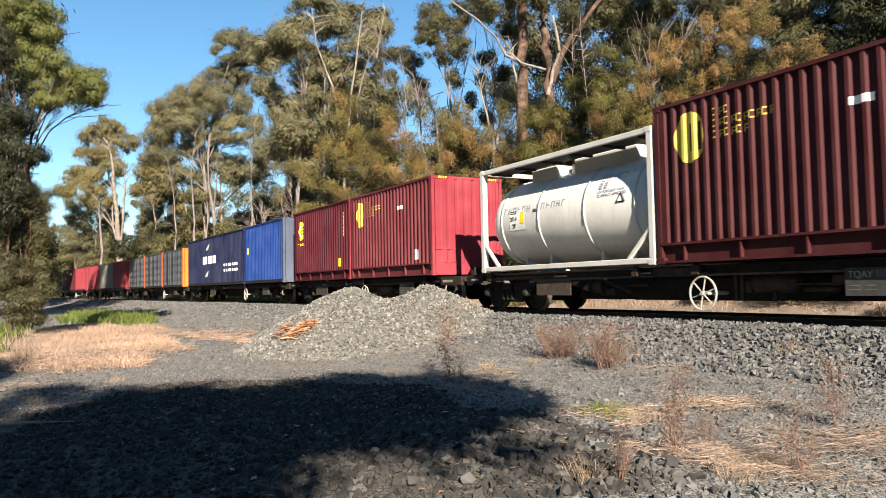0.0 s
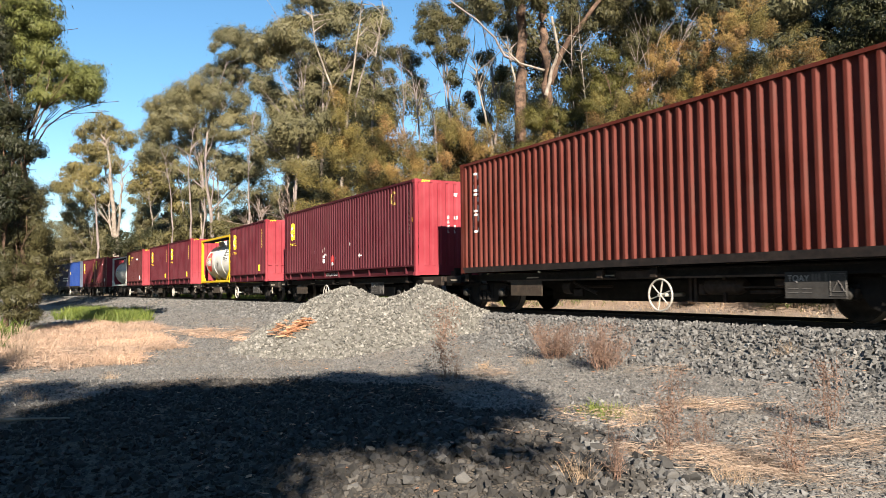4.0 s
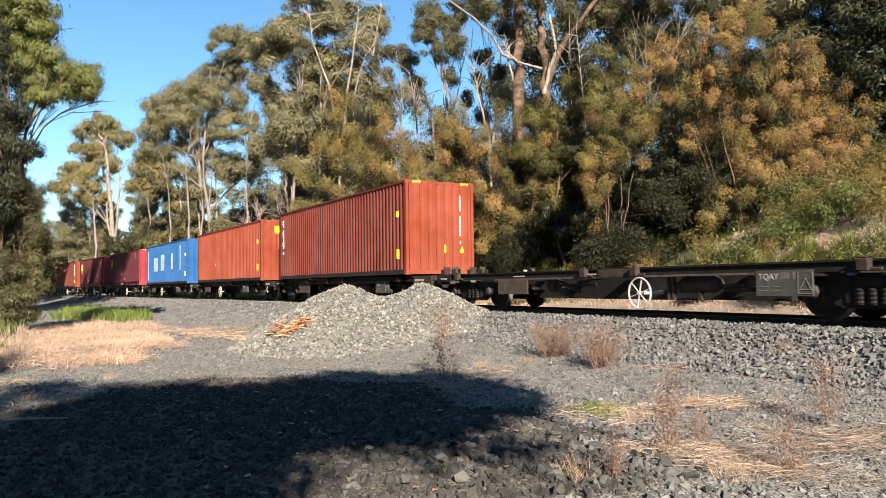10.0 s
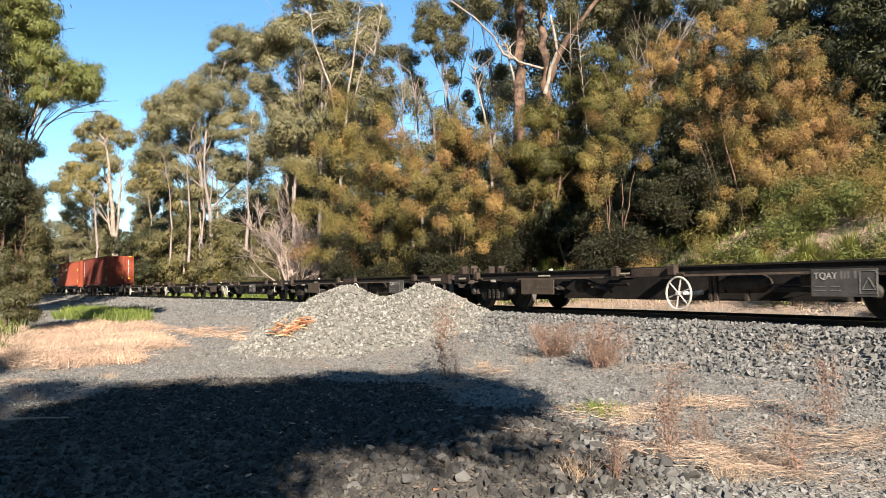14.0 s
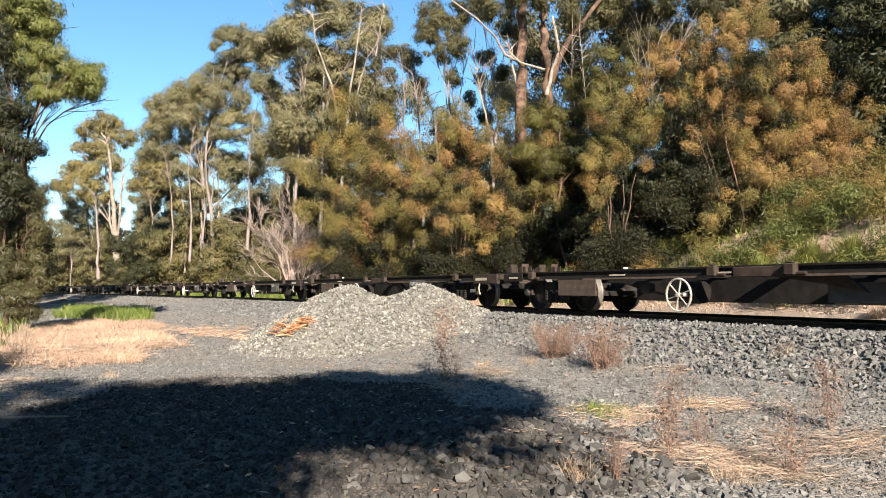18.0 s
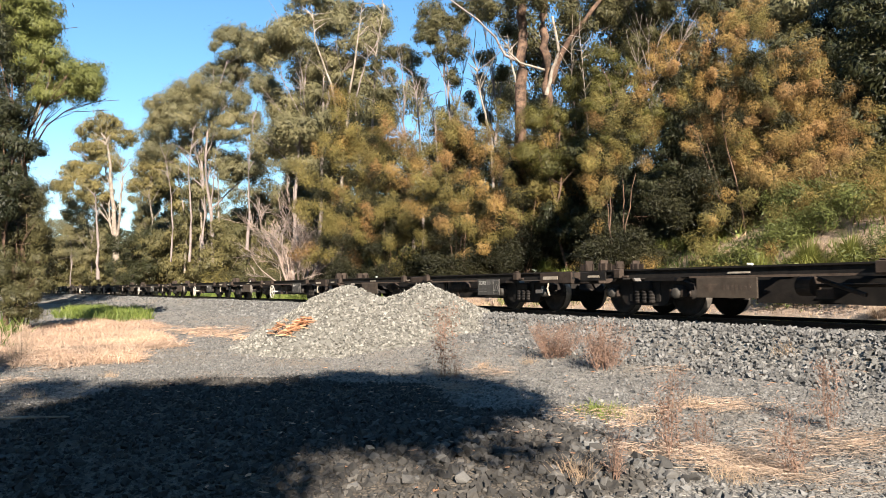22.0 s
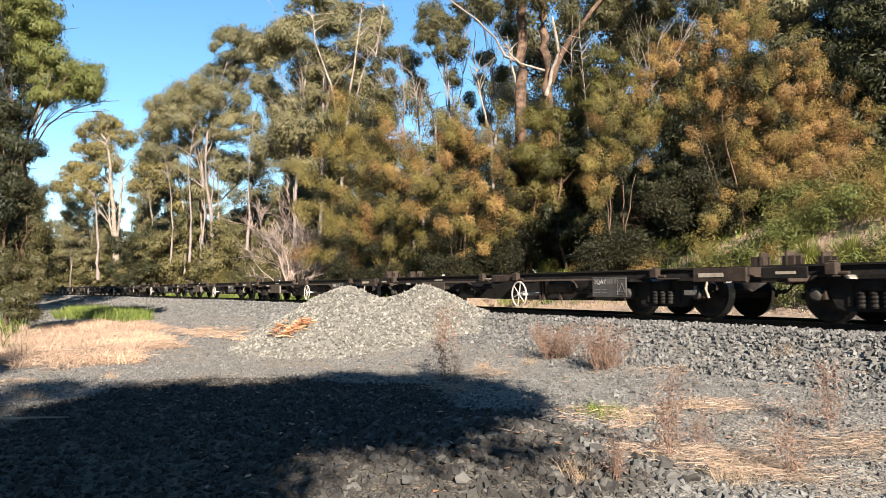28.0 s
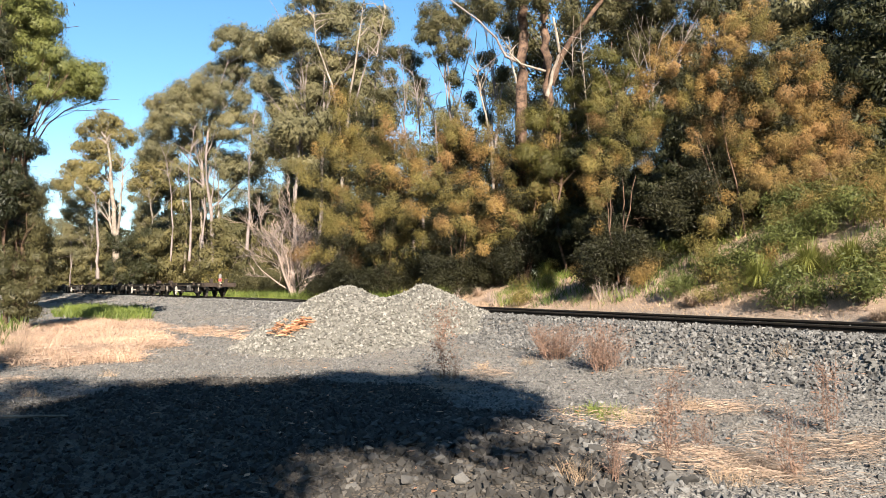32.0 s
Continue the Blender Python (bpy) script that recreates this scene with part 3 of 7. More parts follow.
def letters(text, size, mat, m, parent, name="lettering"):
    """Writing as a thin mesh, standing in the plane y = 0 and facing -Y before the pose m."""
    cu = bpy.data.curves.new(name, "FONT")
    cu.body, cu.size, cu.extrude = text, size, 0.002
    tmp = bpy.data.objects.new(name, cu)
    me = bpy.data.meshes.new_from_object(tmp)
    bpy.data.objects.remove(tmp)
    bpy.data.curves.remove(cu)
    me.materials.append(mat)
    ob = new(name, me)
    ob.parent = parent
    ob.matrix_basis = m @ pose(0, 0, 0, 90, 0, 0)
    return ob


def flat_wagon(P, label, late=False):
    """Skeletal container wagon; origin midway between its couplings at rail height. x runs along the train."""
    h = P / 2
    u = lambda k: k - 7.4165 if k < 7.4 else k - 14.833 + h
    w = tagged(new("flat_wagon"), label, "flat wagon", "wagons of the train")
    f = -1.02
    bm = boxes((-h + 0.3, h - 0.3, -0.19, 0.19, 0.62, 0.86), (u(3.9), u(10.9), -0.17, 0.17, 0.26, 0.63))
    part("centre_sill", bm, WAGON, w)
    for y in (-1, 1):
        part("side_sill", boxes((-h + 0.15, h - 0.15, y * 0.97 - 0.05, y * 0.97 + 0.05, 0.72, 0.76), (-h + 0.15, h - 0.15, y * 0.97 - 0.012, y * 0.97 + 0.012, 0.76, 0.86), (-h + 0.15, h - 0.15, y * 0.97 - 0.05, y * 0.97 + 0.05, 0.86, 0.89)), WAGON, w)
    for k in (0.25, 1.15, 3.0, 4.6, 6.2, 7.7, 9.2, 10.6, 12.4, 14.55):
        part("cross_member", boxes((u(k) - 0.07, u(k) + 0.07, -0.94, 0.94, 0.70, 0.84)), WAGON, w)
    part("wear_strip", boxes((u(3.2), u(11.6), f - 0.012, f - 0.004, 0.70, 0.735)), WAGON_RUST, w)
    # belly girder, deeper in the middle
    for y in (-0.42, 0.42):
        bm = bmesh.new()
        prof = [(u(3.6), 0.66), (u(4.9), 0.34), (u(6.0), 0.26), (u(9.4), 0.26), (u(10.2), 0.34), (u(11.3), 0.66)]
        vs = [[bm.verts.new((x, y + o, z)) for x, z in prof] for o in (-0.02, 0.02)]
        bm.faces.new(vs[0])
        bm.faces.new(vs[1][::-1])
        for i in range(len(prof)):
            j = (i + 1) % len(prof)
            bm.faces.new((vs[0][i], vs[1][i], vs[1][j], vs[0][j]))
        bmesh.ops.recalc_face_normals(bm, faces=bm.faces)
        part("belly_plate", bm, WAGON, w)
    # headstocks, end stops, couplers
    for e, uu in ((-1, 0.3), (1, 14.53)):
        x = u(uu)
        part("headstock", boxes((x - 0.15, x + 0.15, -1.03, 1.03, 0.62, 0.87), bevel=0.015), WAGON_BROWN, w)
        for y in (-0.45, 0.45):
            part("end_stop", boxes((x - 0.02 + e * 0.05, x + 0.02 + e * 0.05, y - 0.1, y + 0.1, 0.87, 1.12), (x - 0.14, x + 0.1, y - 0.09, y - 0.07, 0.87, 1.05), (x - 0.14, x + 0.1, y + 0.07, y + 0.09, 0.87, 1.05)), WAGON_BROWN, w)
        bm = boxes((min(x, x + e * 0.36), max(x, x + e * 0.36), -0.08, 0.08, 0.62, 0.78), (x + e * 0.3 - 0.13, x + e * 0.3 + 0.13, -0.13, 0.13, 0.58, 0.82), bevel=0.03)
        part("coupler", bm, WAGON_RUST, w)
        bm = bmesh.new()
        pts = [(x, -0.35, 0.66), (x + e * 0.12, -0.36, 0.52), (x + e * 0.25, -0.36, 0.44), (x + e * 0.38, -0.35, 0.5)]
        for a, b in zip(pts, pts[1:]):
            rod(bm, a, b, 0.022, n=6)
        part("brake_hose", bm, WAGON, w)
    # end plates with reflectors on the near side
    part("end_plate", boxes((u(13.6), u(14.7), -1.06, -1.03, 0.64, 0.875), bevel=0.006), WAGON_BROWN, w)
    part("reflector", boxes((u(13.72), u(14.25), -1.068, -1.06, 0.72, 0.79)), DIRTY_WHITE, w)
    part("end_plate", boxes((u(0.2), u(1.0), -1.05, -1.03, 0.68, 0.86), bevel=0.006), WAGON, w)
    part("reflector", boxes((u(0.45), u(0.8), -1.058, -1.05, 0.745, 0.79)), DIRTY_WHITE, w)
    for uu in (6.6, 4.05):
        part("reflector", boxes((u(uu), u(uu + 0.45), -1.04, -1.03, 0.765, 0.795)), DIRTY_WHITE, w)
    part("gusset", boxes((u(7.1), u(8.2), -1.05, -1.02, 0.7, 0.865), bevel=0.01), WAGON_BROWN, w)
    # twistlock pedestals
    for uu in (1.42, 12.7, 6.7, 8.2):
        for y in (-1, 1):
            part("pedestal", boxes((u(uu) - 0.09, u(uu) + 0.09, y * 1.07 - 0.06, y * 1.07 + 0.06, 0.72, 0.9), (u(uu) - 0.055, u(uu) + 0.055, y * 1.07 - 0.035, y * 1.07 + 0.035, 0.9, 0.93), (u(uu) + 0.08, u(uu) + 0.26, y * 1.06 - 0.025, y * 1.06 + 0.025, 0.72, 0.77), bevel=0.015), WAGON_BROWN, w)
    # boards
    g = -0.65 if late else 0.35
    part("owner_board", boxes((u(3.02) + g, u(4.28) + g, -1.04, -1.02, 0.36, 0.70), bevel=0.004), BOARD_BROWN, w, "brown painted board")
    bm = bmesh.new()
    for pts in (((3.15, 0.6), (3.5, 0.6), (3.33, 0.44)),):
        bm.faces.new([bm.verts.new((u(a) + g, -1.0415, z)) for a, z in pts][::-1])
    for k in range(7):
        box(bm, u(3.58) + g + k * 0.088, u(3.58) + g + k * 0.088 + 0.05, -1.043, -1.041, 0.5, 0.58)
    part("owner_mark", bm, WAGON_RUST, w)
    u0 = u
    u = lambda k: u0(k) + g
    board = part("number_board", boxes((u(10.55), u(11.55), -1.04, -1.02, 0.36, 0.76), bevel=0.004), BOARD, w, "dark grey lettered board")
    letters("TQAY", 0.135, STENCIL, pose(u(10.6), -1.043, 0.62), board)
    bm = bmesh.new()
    for k in range(5):
        if k != 3:
            box(bm, u(11.01) + k * 0.052, u(11.01) + k * 0.052 + 0.034, -1.043, -1.041, 0.62, 0.73)
    for z in (0.44, 0.5):
        box(bm, u(10.6), u(10.78), -1.043, -1.04, z, z + 0.018)
        box(bm, u(10.85), u(11.0), -1.043, -1.04, z, z + 0.018)
    tagged(part("markings", bm, FAINT, board), kind="stuff")
    bm = bmesh.new()
    a = [(11.33, 0.46), (11.52, 0.46), (11.425, 0.63)]
    for p, q in zip(a, a[1:] + a[:1]):
        rod(bm, (u(p[0]), -1.043, p[1]), (u(q[0]), -1.043, q[1]), 0.006, n=4)
    a = [(11.3, 0.4), (11.54, 0.4), (11.54, 0.72), (11.3, 0.72)]
    for p, q in zip(a, a[1:] + a[:1]):
        rod(bm, (u(p[0]), -1.043, p[1]), (u(q[0]), -1.043, q[1]), 0.005, n=4)
    part("warning_mark", bm, FAINT, board)
    u = (lambda k: u0(k)) if late else (lambda k: u0(k) + 0.35)
    # brake gear: the later wagons carry the wheel nearer one end, and show their braced belly
    hx = u(5.95) if late else u(8.0)
    bm = bmesh.new()
    ring(bm, 0.29, 0.018, at=(hx, -1.1, 0.4))
    wheel = part("handwheel", bm, WHEEL_WHITE, w, "white-painted spoked handbrake wheel")
    for k in range(6):
        a = math.pi * k / 3 + 0.3
        bm = bmesh.new()
        rod(bm, (hx + 0.03 * math.cos(a), -1.1, 0.4 + 0.03 * math.sin(a)), (hx + 0.28 * math.cos(a), -1.1, 0.4 + 0.28 * math.sin(a)), 0.012, n=6)
        part("spoke", bm, WHEEL_WHITE, wheel)
    bm = bmesh.new()
    rod(bm, (hx, -1.14, 0.4), (hx, -0.5, 0.4), 0.035, n=10)
    part("hub_shaft", bm, WHEEL_WHITE, wheel)
    if late:
        bm = bmesh.new()
        prof = [(u(7.6), 0.72), (u(8.9), 0.72), (u(9.25), 0.45), (u(8.7), 0.56)]
        lo = [bm.verts.new((x, -0.84, z)) for x, z in prof]
        hi = [bm.verts.new((x, -0.78, z)) for x, z in prof]
        bm.faces.new(lo)
        bm.faces.new(hi[::-1])
        for i in range(4):
            bm.faces.new((lo[i], hi[i], hi[(i + 1) % 4], lo[(i + 1) % 4]))
        bmesh.ops.recalc_face_normals(bm, faces=bm.faces)
        part("gusset", bm, WAGON_BROWN, w)
        bm = bmesh.new()
        rod(bm, (u(9.7), -0.82, 0.74), (u(10.35), -0.82, 0.44), 0.035, n=6)
        part("brace", bm, WAGON_BROWN, w)
        part("belly_panel", boxes((u(8.6), u(11.2), -0.78, -0.74, 0.3, 0.6)), BOARD, w)
        part("valve_box", boxes((u(4.75), u(5.0), -0.9, -0.7, 0.42, 0.62), bevel=0.03), WAGON_BROWN, w)
        bm = bmesh.new()
        rod(bm, (u(5.75), -0.7, 0.44), (u(6.15), -0.7, 0.44), 0.2, n=18)
        part("brake_drum", bm, WAGON, w)
        bm = bmesh.new()
        rod(bm, (u(5.0), -0.8, 0.45), (u(5.7), -0.8, 0.33), 0.02, n=6)
        part("brake_rod", bm, WAGON_BROWN, w)
    else:
        bm = bmesh.new()
        rod(bm, (u(8.85), -0.76, 0.56), (u(9.5), -0.76, 0.56), 0.155, n=18)
        rod(bm, (u(9.5), -0.76, 0.56), (u(9.62), -0.76, 0.56), 0.155, 0.09, n=18)
        part("air_reservoir", bm, WAGON_BROWN, w)
        bm = bmesh.new()
        rod(bm, (u(4.85), -0.76, 0.55), (u(5.1), -0.76, 0.55), 0.15, n=14)
        part("brake_cylinder", bm, WAGON_BROWN, w)
        bm = bmesh.new()
        rod(bm, (u(5.2), -0.84, 0.66), (u(5.95), -0.84, 0.42), 0.035, n=6)
        part("brake_lever", bm, WAGON_BROWN, w)
        bm = bmesh.new()
        rod(bm, (u(5.1), -0.72, 0.56), (u(6.3), -0.72, 0.56), 0.03, n=6)
        part("brake_rod", bm, WAGON_BROWN, w)
        part("hanger_plate", boxes((u(5.15), u(5.45), -0.82, -0.78, 0.36, 0.5)), WAGON_BROWN, w)
        for uu in (8.5, 8.62, 9.25):
            part("hanger", boxes((u(uu) - 0.03, u(uu) + 0.03, -0.87, -0.82, 0.27, 0.72)), WAGON_BROWN, w)
        part("valve", boxes((u(8.68), u(8.8), -0.87, -0.6, 0.4, 0.6), bevel=0.02), WAGON_BROWN, w)
        part("slack_adjuster", boxes((u(9.7), u(10.3), -0.8, -0.68, 0.42, 0.5), bevel=0.02), WAGON_BROWN, w)
        part("rigging_bar", boxes((u(9.3), u(10.4), -0.86, -0.83, 0.52, 0.55)), WAGON_BROWN, w)
        part("relay_box", boxes((u(10.25), u(10.5), -0.9, -0.75, 0.55, 0.68), bevel=0.02), WAGON_BROWN, w)
    u = u0
    # worn grab iron and levers that catch the light at the loaded end
    bm = bmesh.new()
    pts = [(u(13.9), -1.04, 0.66), (u(13.88), -1.07, 0.52), (u(13.95), -1.07, 0.36)]
    for p, q in zip(pts, pts[1:]):
        rod(bm, p, q, 0.018, n=6)
    part("grab_iron", bm, DIRTY_WHITE, w)
    part("release_lever", boxes((u(13.3), u(13.6), -0.98, -0.93, 0.4, 0.5), (u(13.52), u(13.6), -0.98, -0.93, 0.44, 0.58), bevel=0.015), FAINT, w)
    part("deck_tag", boxes((u(4.4), u(4.5), -0.99, -0.95, 0.89, 0.93), bevel=0.01), SIGN_WHITE, w)
    bm = bmesh.new()
    rod(bm, (-h + 0.4, -0.86, 0.8), (h - 0.4, -0.86, 0.8), 0.02, n=6)
    part("train_pipe", bm, WAGON, w)
    return w


SETS = []


def add_bogies(w, P):
    h = P / 2
    for x in (-h + 1.9, h - 2.15):
        b = bogie(w, x)
        for dx in (-0.87, 0.87):
            if SETS and len(SETS) > 1:
                ws = new("wheelset", SETS[0].data)
            else:
                ws = smooth(part("wheelset", wheelset_mesh(), WHEEL))
                ws.data.materials.append(STEEL)
                for p in ws.data.polygons:
                    if math.hypot(p.center.x, p.center.z) > 0.405:
                        p.material_index = 1
                SETS.append(ws)
            ws.parent = b
            ws.location = (dx, 0, 0.43)
            ws["side"] = dx


# ---- containers ----
FOLD = ((0.0, 0), (0.25, 0), (0.4, 1), (0.85, 1))
SHARP_FOLD = ((0.0, 0), (0.42, 0), (0.5, 1), (0.92, 1))


def corrugated(L, z0, z1, y, depth, out, n, margin, fold=FOLD):
    """A pressed-steel wall along x from 0 to L with n trapezoid ribs."""
    p = (L - 2 * margin) / n
    xs, ds = [0.0], [0.0]
    for i in range(n):
        a = margin + i * p
        for f, d in fold:
            xs.append(a + f * p)
            ds.append(d)
    xs.append(L - margin)
    ds.append(0)
    xs.append(L)
    ds.append(0)
    return [(x, y - out * depth * d) for x, d in zip(xs, ds)]


def wall_mesh(line, z0, z1):
    bm = bmesh.new()
    lo = [bm.verts.new((x, y, z0)) for x, y in line]
    hi = [bm.verts.new((x, y, z1)) for x, y in line]
    for i in range(len(line) - 1):
        bm.faces.new((lo[i], lo[i + 1], hi[i + 1], hi[i]))
    return bm


WALLS = {}           # near wall of each container: its folded line


def painted(c, spans, mat, name):
    """Paint on the near wall, following its folds; spans: (x0, x1, low(x), high(x))."""
    line = WALLS[c.name]
    px, py = [p for p, _ in line], [q for _, q in line]
    bm = bmesh.new()
    for x0, x1, low, high in spans:
        xs = sorted({x0, x1, *[p for p in px if x0 < p < x1], *[(x0 + x1) / 2 - (x1 - x0) / 2 * math.cos(math.pi * k / 18) for k in range(1, 18) if x1 - x0 > 0.4]})
        cols = [[bm.verts.new((x, float(np.interp(x, px, py)) - 0.0025, f(x))) for f in (low, high)] for x in xs]
        for a, b in zip(cols, cols[1:]):
            bm.faces.new((a[0], b[0], b[1], a[1]))
    return part(name, bm, mat, c)


def bars(rows, mat, parent, name="markings"):
    """Writing too small to read: plain bars (x0, x1, y0, y1, z0, z1), painted on the near wall or set on the end wall."""
    if parent.name in WALLS and all(r[3] == YW for r in rows):
        ob = painted(parent, [(r[0], r[1], lambda x, z=r[4]: z, lambda x, z=r[5]: z) for r in rows], mat, name)
    else:
        ob = part(name, boxes(*rows), mat, parent)
    return tagged(ob, kind="stuff") if len(rows) > 1 else ob


def container(L, H, mat, label, end_mat=None, name="shipping_container", ribs=None, deep_rail=0.0, fold=FOLD, depth=0.045):
    """ISO box; origin at the middle of its base, -Y is the wall towards the yard, +X the end that shows."""
    W = 2.438
    c = tagged(new(name), label, "shipping container", "containers on the train")
    h, w = L / 2, W / 2
    n = ribs or round(L / 0.248)
    z0, z1 = 0.15 + deep_rail, H - 0.07
    for y, out in ((-w + 0.012, -1), (w - 0.012, 1)):
        line = corrugated(L - 0.24, z0, z1, y, depth, out, n, 0.08, fold)
        line = [(x - h + 0.12, yy) for x, yy in line]
        part("side_wall", wall_mesh(line, z0, z1), mat, c)
        WALLS.setdefault(c.name, line)
    for e in (1, -1):
        line = corrugated(W - 0.24, z0, z1, 0, 0.03, 1 * e, 7, 0.1)
        bm = wall_mesh([(e * (h - 0.02) - d, x - w + 0.12) for x, d in line], z0, z1)
        part("end_wall", bm, end_mat or mat, c)
    bm = bmesh.new()
    line = corrugated(L - 0.1, 0, 0, H - 0.02, 0.02, 1, n, 0.05)
    lo = [bm.verts.new((x - h + 0.05, -w + 0.03, z)) for x, z in line]
    hi = [bm.verts.new((x - h + 0.05, w - 0.03, z)) for x, z in line]
    for i in range(len(line) - 1):
        bm.faces.new((lo[i], lo[i + 1], hi[i + 1], hi[i]))
    part("roof", bm, mat, c)
    part("floor", boxes((-h + 0.1, h - 0.1, -w + 0.12, w - 0.12, 0.06, 0.14)), WAGON, c)
    for y in (-1, 1):
        part("top_rail", boxes((-h + 0.1, h - 0.1, y * w - 0.03 if y > 0 else -w, w if y > 0 else -w + 0.03, H - 0.075, H - 0.012)), mat, c)
        k = w * y
        if deep_rail:
            part("bottom_rail", boxes((-h + 0.1, h - 0.1, k - y * 0.09 - 0.01, k - y * 0.09 + 0.01, 0.03, z0)), mat, c)
            part("rail_flange", boxes((-h + 0.1, h - 0.1, min(k + y * 0.004, k - y * 0.09), max(k + y * 0.004, k - y * 0.09), z0 - 0.03, z0 + 0.012)), mat, c)
            part("rail_flange", boxes((-h + 0.1, h - 0.1, min(k, k - y * 0.09), max(k, k - y * 0.09), 0.02, 0.06)), mat, c)
        else:
            part("bottom_rail", boxes((-h + 0.1, h - 0.1, min(k, k - y * 0.04), max(k, k - y * 0.04), 0.02, z0 + 0.01)), SILL, c)
    for e in (-1, 1):
        x0, x1 = (h - 0.06, h) if e > 0 else (-h, -h + 0.06)
        part("end_rail", boxes((x0, x1, -w + 0.1, w - 0.1, H - 0.09, H - 0.012)), end_mat or mat, c)
        part("end_sill", boxes((x0, x1, -w + 0.1, w - 0.1, 0.02, z0 + 0.01)), end_mat or mat, c)
    for e, y in product((-1, 1), (-1, 1)):
        x, yy = e * (h - 0.065), y * (w - 0.055)
        m2 = (end_mat or mat) if e > 0 else mat
        part("corner_post", boxes((x - 0.06, x + 0.06, yy - 0.05, yy + 0.05, 0.1, H - 0.1), bevel=0.01), m2, c)
        for z in (0.0, H - 0.118):
            bm = boxes((e * h - (0.178 if e > 0 else 0), e * h + (0 if e > 0 else 0.178), y * w - (0.162 if y > 0 else 0) - (0.004 if y < 0 else 0), y * w + (0.004 if y > 0 else 0) + (0 if y > 0 else 0.162), z, z + 0.118), bevel=0.012)
            k = part("corner_casting", bm, m2, c)
    return c


def mark_ellipse(c, x, z, rx, rz, y, mat, name="emblem"):
    rise = lambda q: rz * math.sqrt(max(0.0, 1 - ((q - x) / rx) ** 2))
    return painted(c, [(x - rx, x + rx, lambda q: z - rise(q), lambda q: z + rise(q))], mat, name)


YW = -1.2095       # face of the ribs on the near wall


def leasing_marks(c, x, z, s, mat):
    """Round yellow emblem with a pale crescent and three dark slanted strokes, a row of worn characters below."""
    e = mark_ellipse(c, x, z, 0.36 * s, 0.44 * s, YW, SIGN_YELLOW)
    for k in (-0.12, 0.02, 0.16):
        f = lambda q, k=k: z + (k - 0.12) * s + (q - x) * 0.62
        painted(c, [(x - 0.02 * s, x + 0.23 * s, lambda q, f=f: f(q) - 0.028 * s, lambda q, f=f: f(q) + 0.028 * s)], mat, "emblem_stripe").location.y = -0.002
    r, m = 0.27 * s, x + 0.04 * s
    arc = lambda q: r * math.sqrt(max(0.0, 1 - ((q - m) / (r * 0.95)) ** 2))
    cut = lambda q: 0.9 * r * math.sqrt(max(0.0, 1 - ((q - m - 0.07 * s) / (r * 0.95)) ** 2))
    painted(c, [(m - r * 0.95, m - r * 0.2, lambda q: z + cut(q), lambda q: z + arc(q)), (m - r * 0.95, m - r * 0.2, lambda q: z - arc(q), lambda q: z - cut(q))], SIGN_WHITE, "emblem_crescent").location.y = -0.003
    rows = []
    for k in range(9):
        if k == 2:
            continue
        x0, w, z0, z1 = x - 0.4 * s + k * 0.095 * s, 0.06 * s, z - 0.7 * s, z - 0.58 * s
        rows += [(x0, x0 + 0.018 * s, YW - 0.006, YW, z0, z1), (x0, x0 + w, YW - 0.006, YW, z0, z0 + 0.02 * s) if k % 3 else (x0, x0 + w, YW - 0.006, YW, z1 - 0.02 * s, z1)]
        if k % 2:
            rows.append((x0 + w - 0.018 * s, x0 + w, YW - 0.006, YW, z0, z1))
    bars(rows, SIGN_YELLOW, c, "emblem_lettering")


def tall_letters(c, x, z, w, h, n, mat):
    """A column of bold characters worn past reading, each of three strokes."""
    rows = []
    for k in range(n):
        z0 = z + k * h * 1.2
        rows += [(x, x + w * 0.28, YW - 0.006, YW, z0, z0 + h), (x, x + w, YW - 0.006, YW, z0 + h * (0.75 if k % 2 else 0.0), z0 + h * (1.0 if k % 2 else 0.25)), (x + w * 0.72, x + w, YW - 0.006, YW, z0 + h * 0.1 * (k % 3), z0 + h * (0.55 + 0.15 * (k % 3)))]
    bars(rows, mat, c, "lettering")


def side_code(c, x, z0, z1, mat, y=YW, w=0.025):
    """A column of small unreadable characters."""
    n = int((z1 - z0) / 0.13)
    bars([(x - w, x + w, y - 0.006, y, z0 + k * 0.13, z0 + k * 0.13 + 0.09) for k in range(n)], mat, c, "code_column")


def yellow_stickers(c, h, H):
    bars([(h - 0.75, h - 0.58, YW - 0.006, YW, H - 1.1, H - 0.92), (h - 0.76, h - 0.56, YW - 0.006, YW, 0.5, 0.8)], SIGN_YELLOW, c, "sticker")


def hazard_stripes(c, h, H):
    bm = bmesh.new()
    for y0 in (-1.0, 0.72):
        for k in range(4):
            vs = [bm.verts.new((h + 0.004, y0 + k * 0.075 + a, z)) for a, z in ((0, H - 0.085), (0.04, H - 0.085), (0.075, H - 0.02), (0.035, H - 0.02))]
            bm.faces.new(vs)
    part("hazard_stripes", bm, SIGN_YELLOW, c)


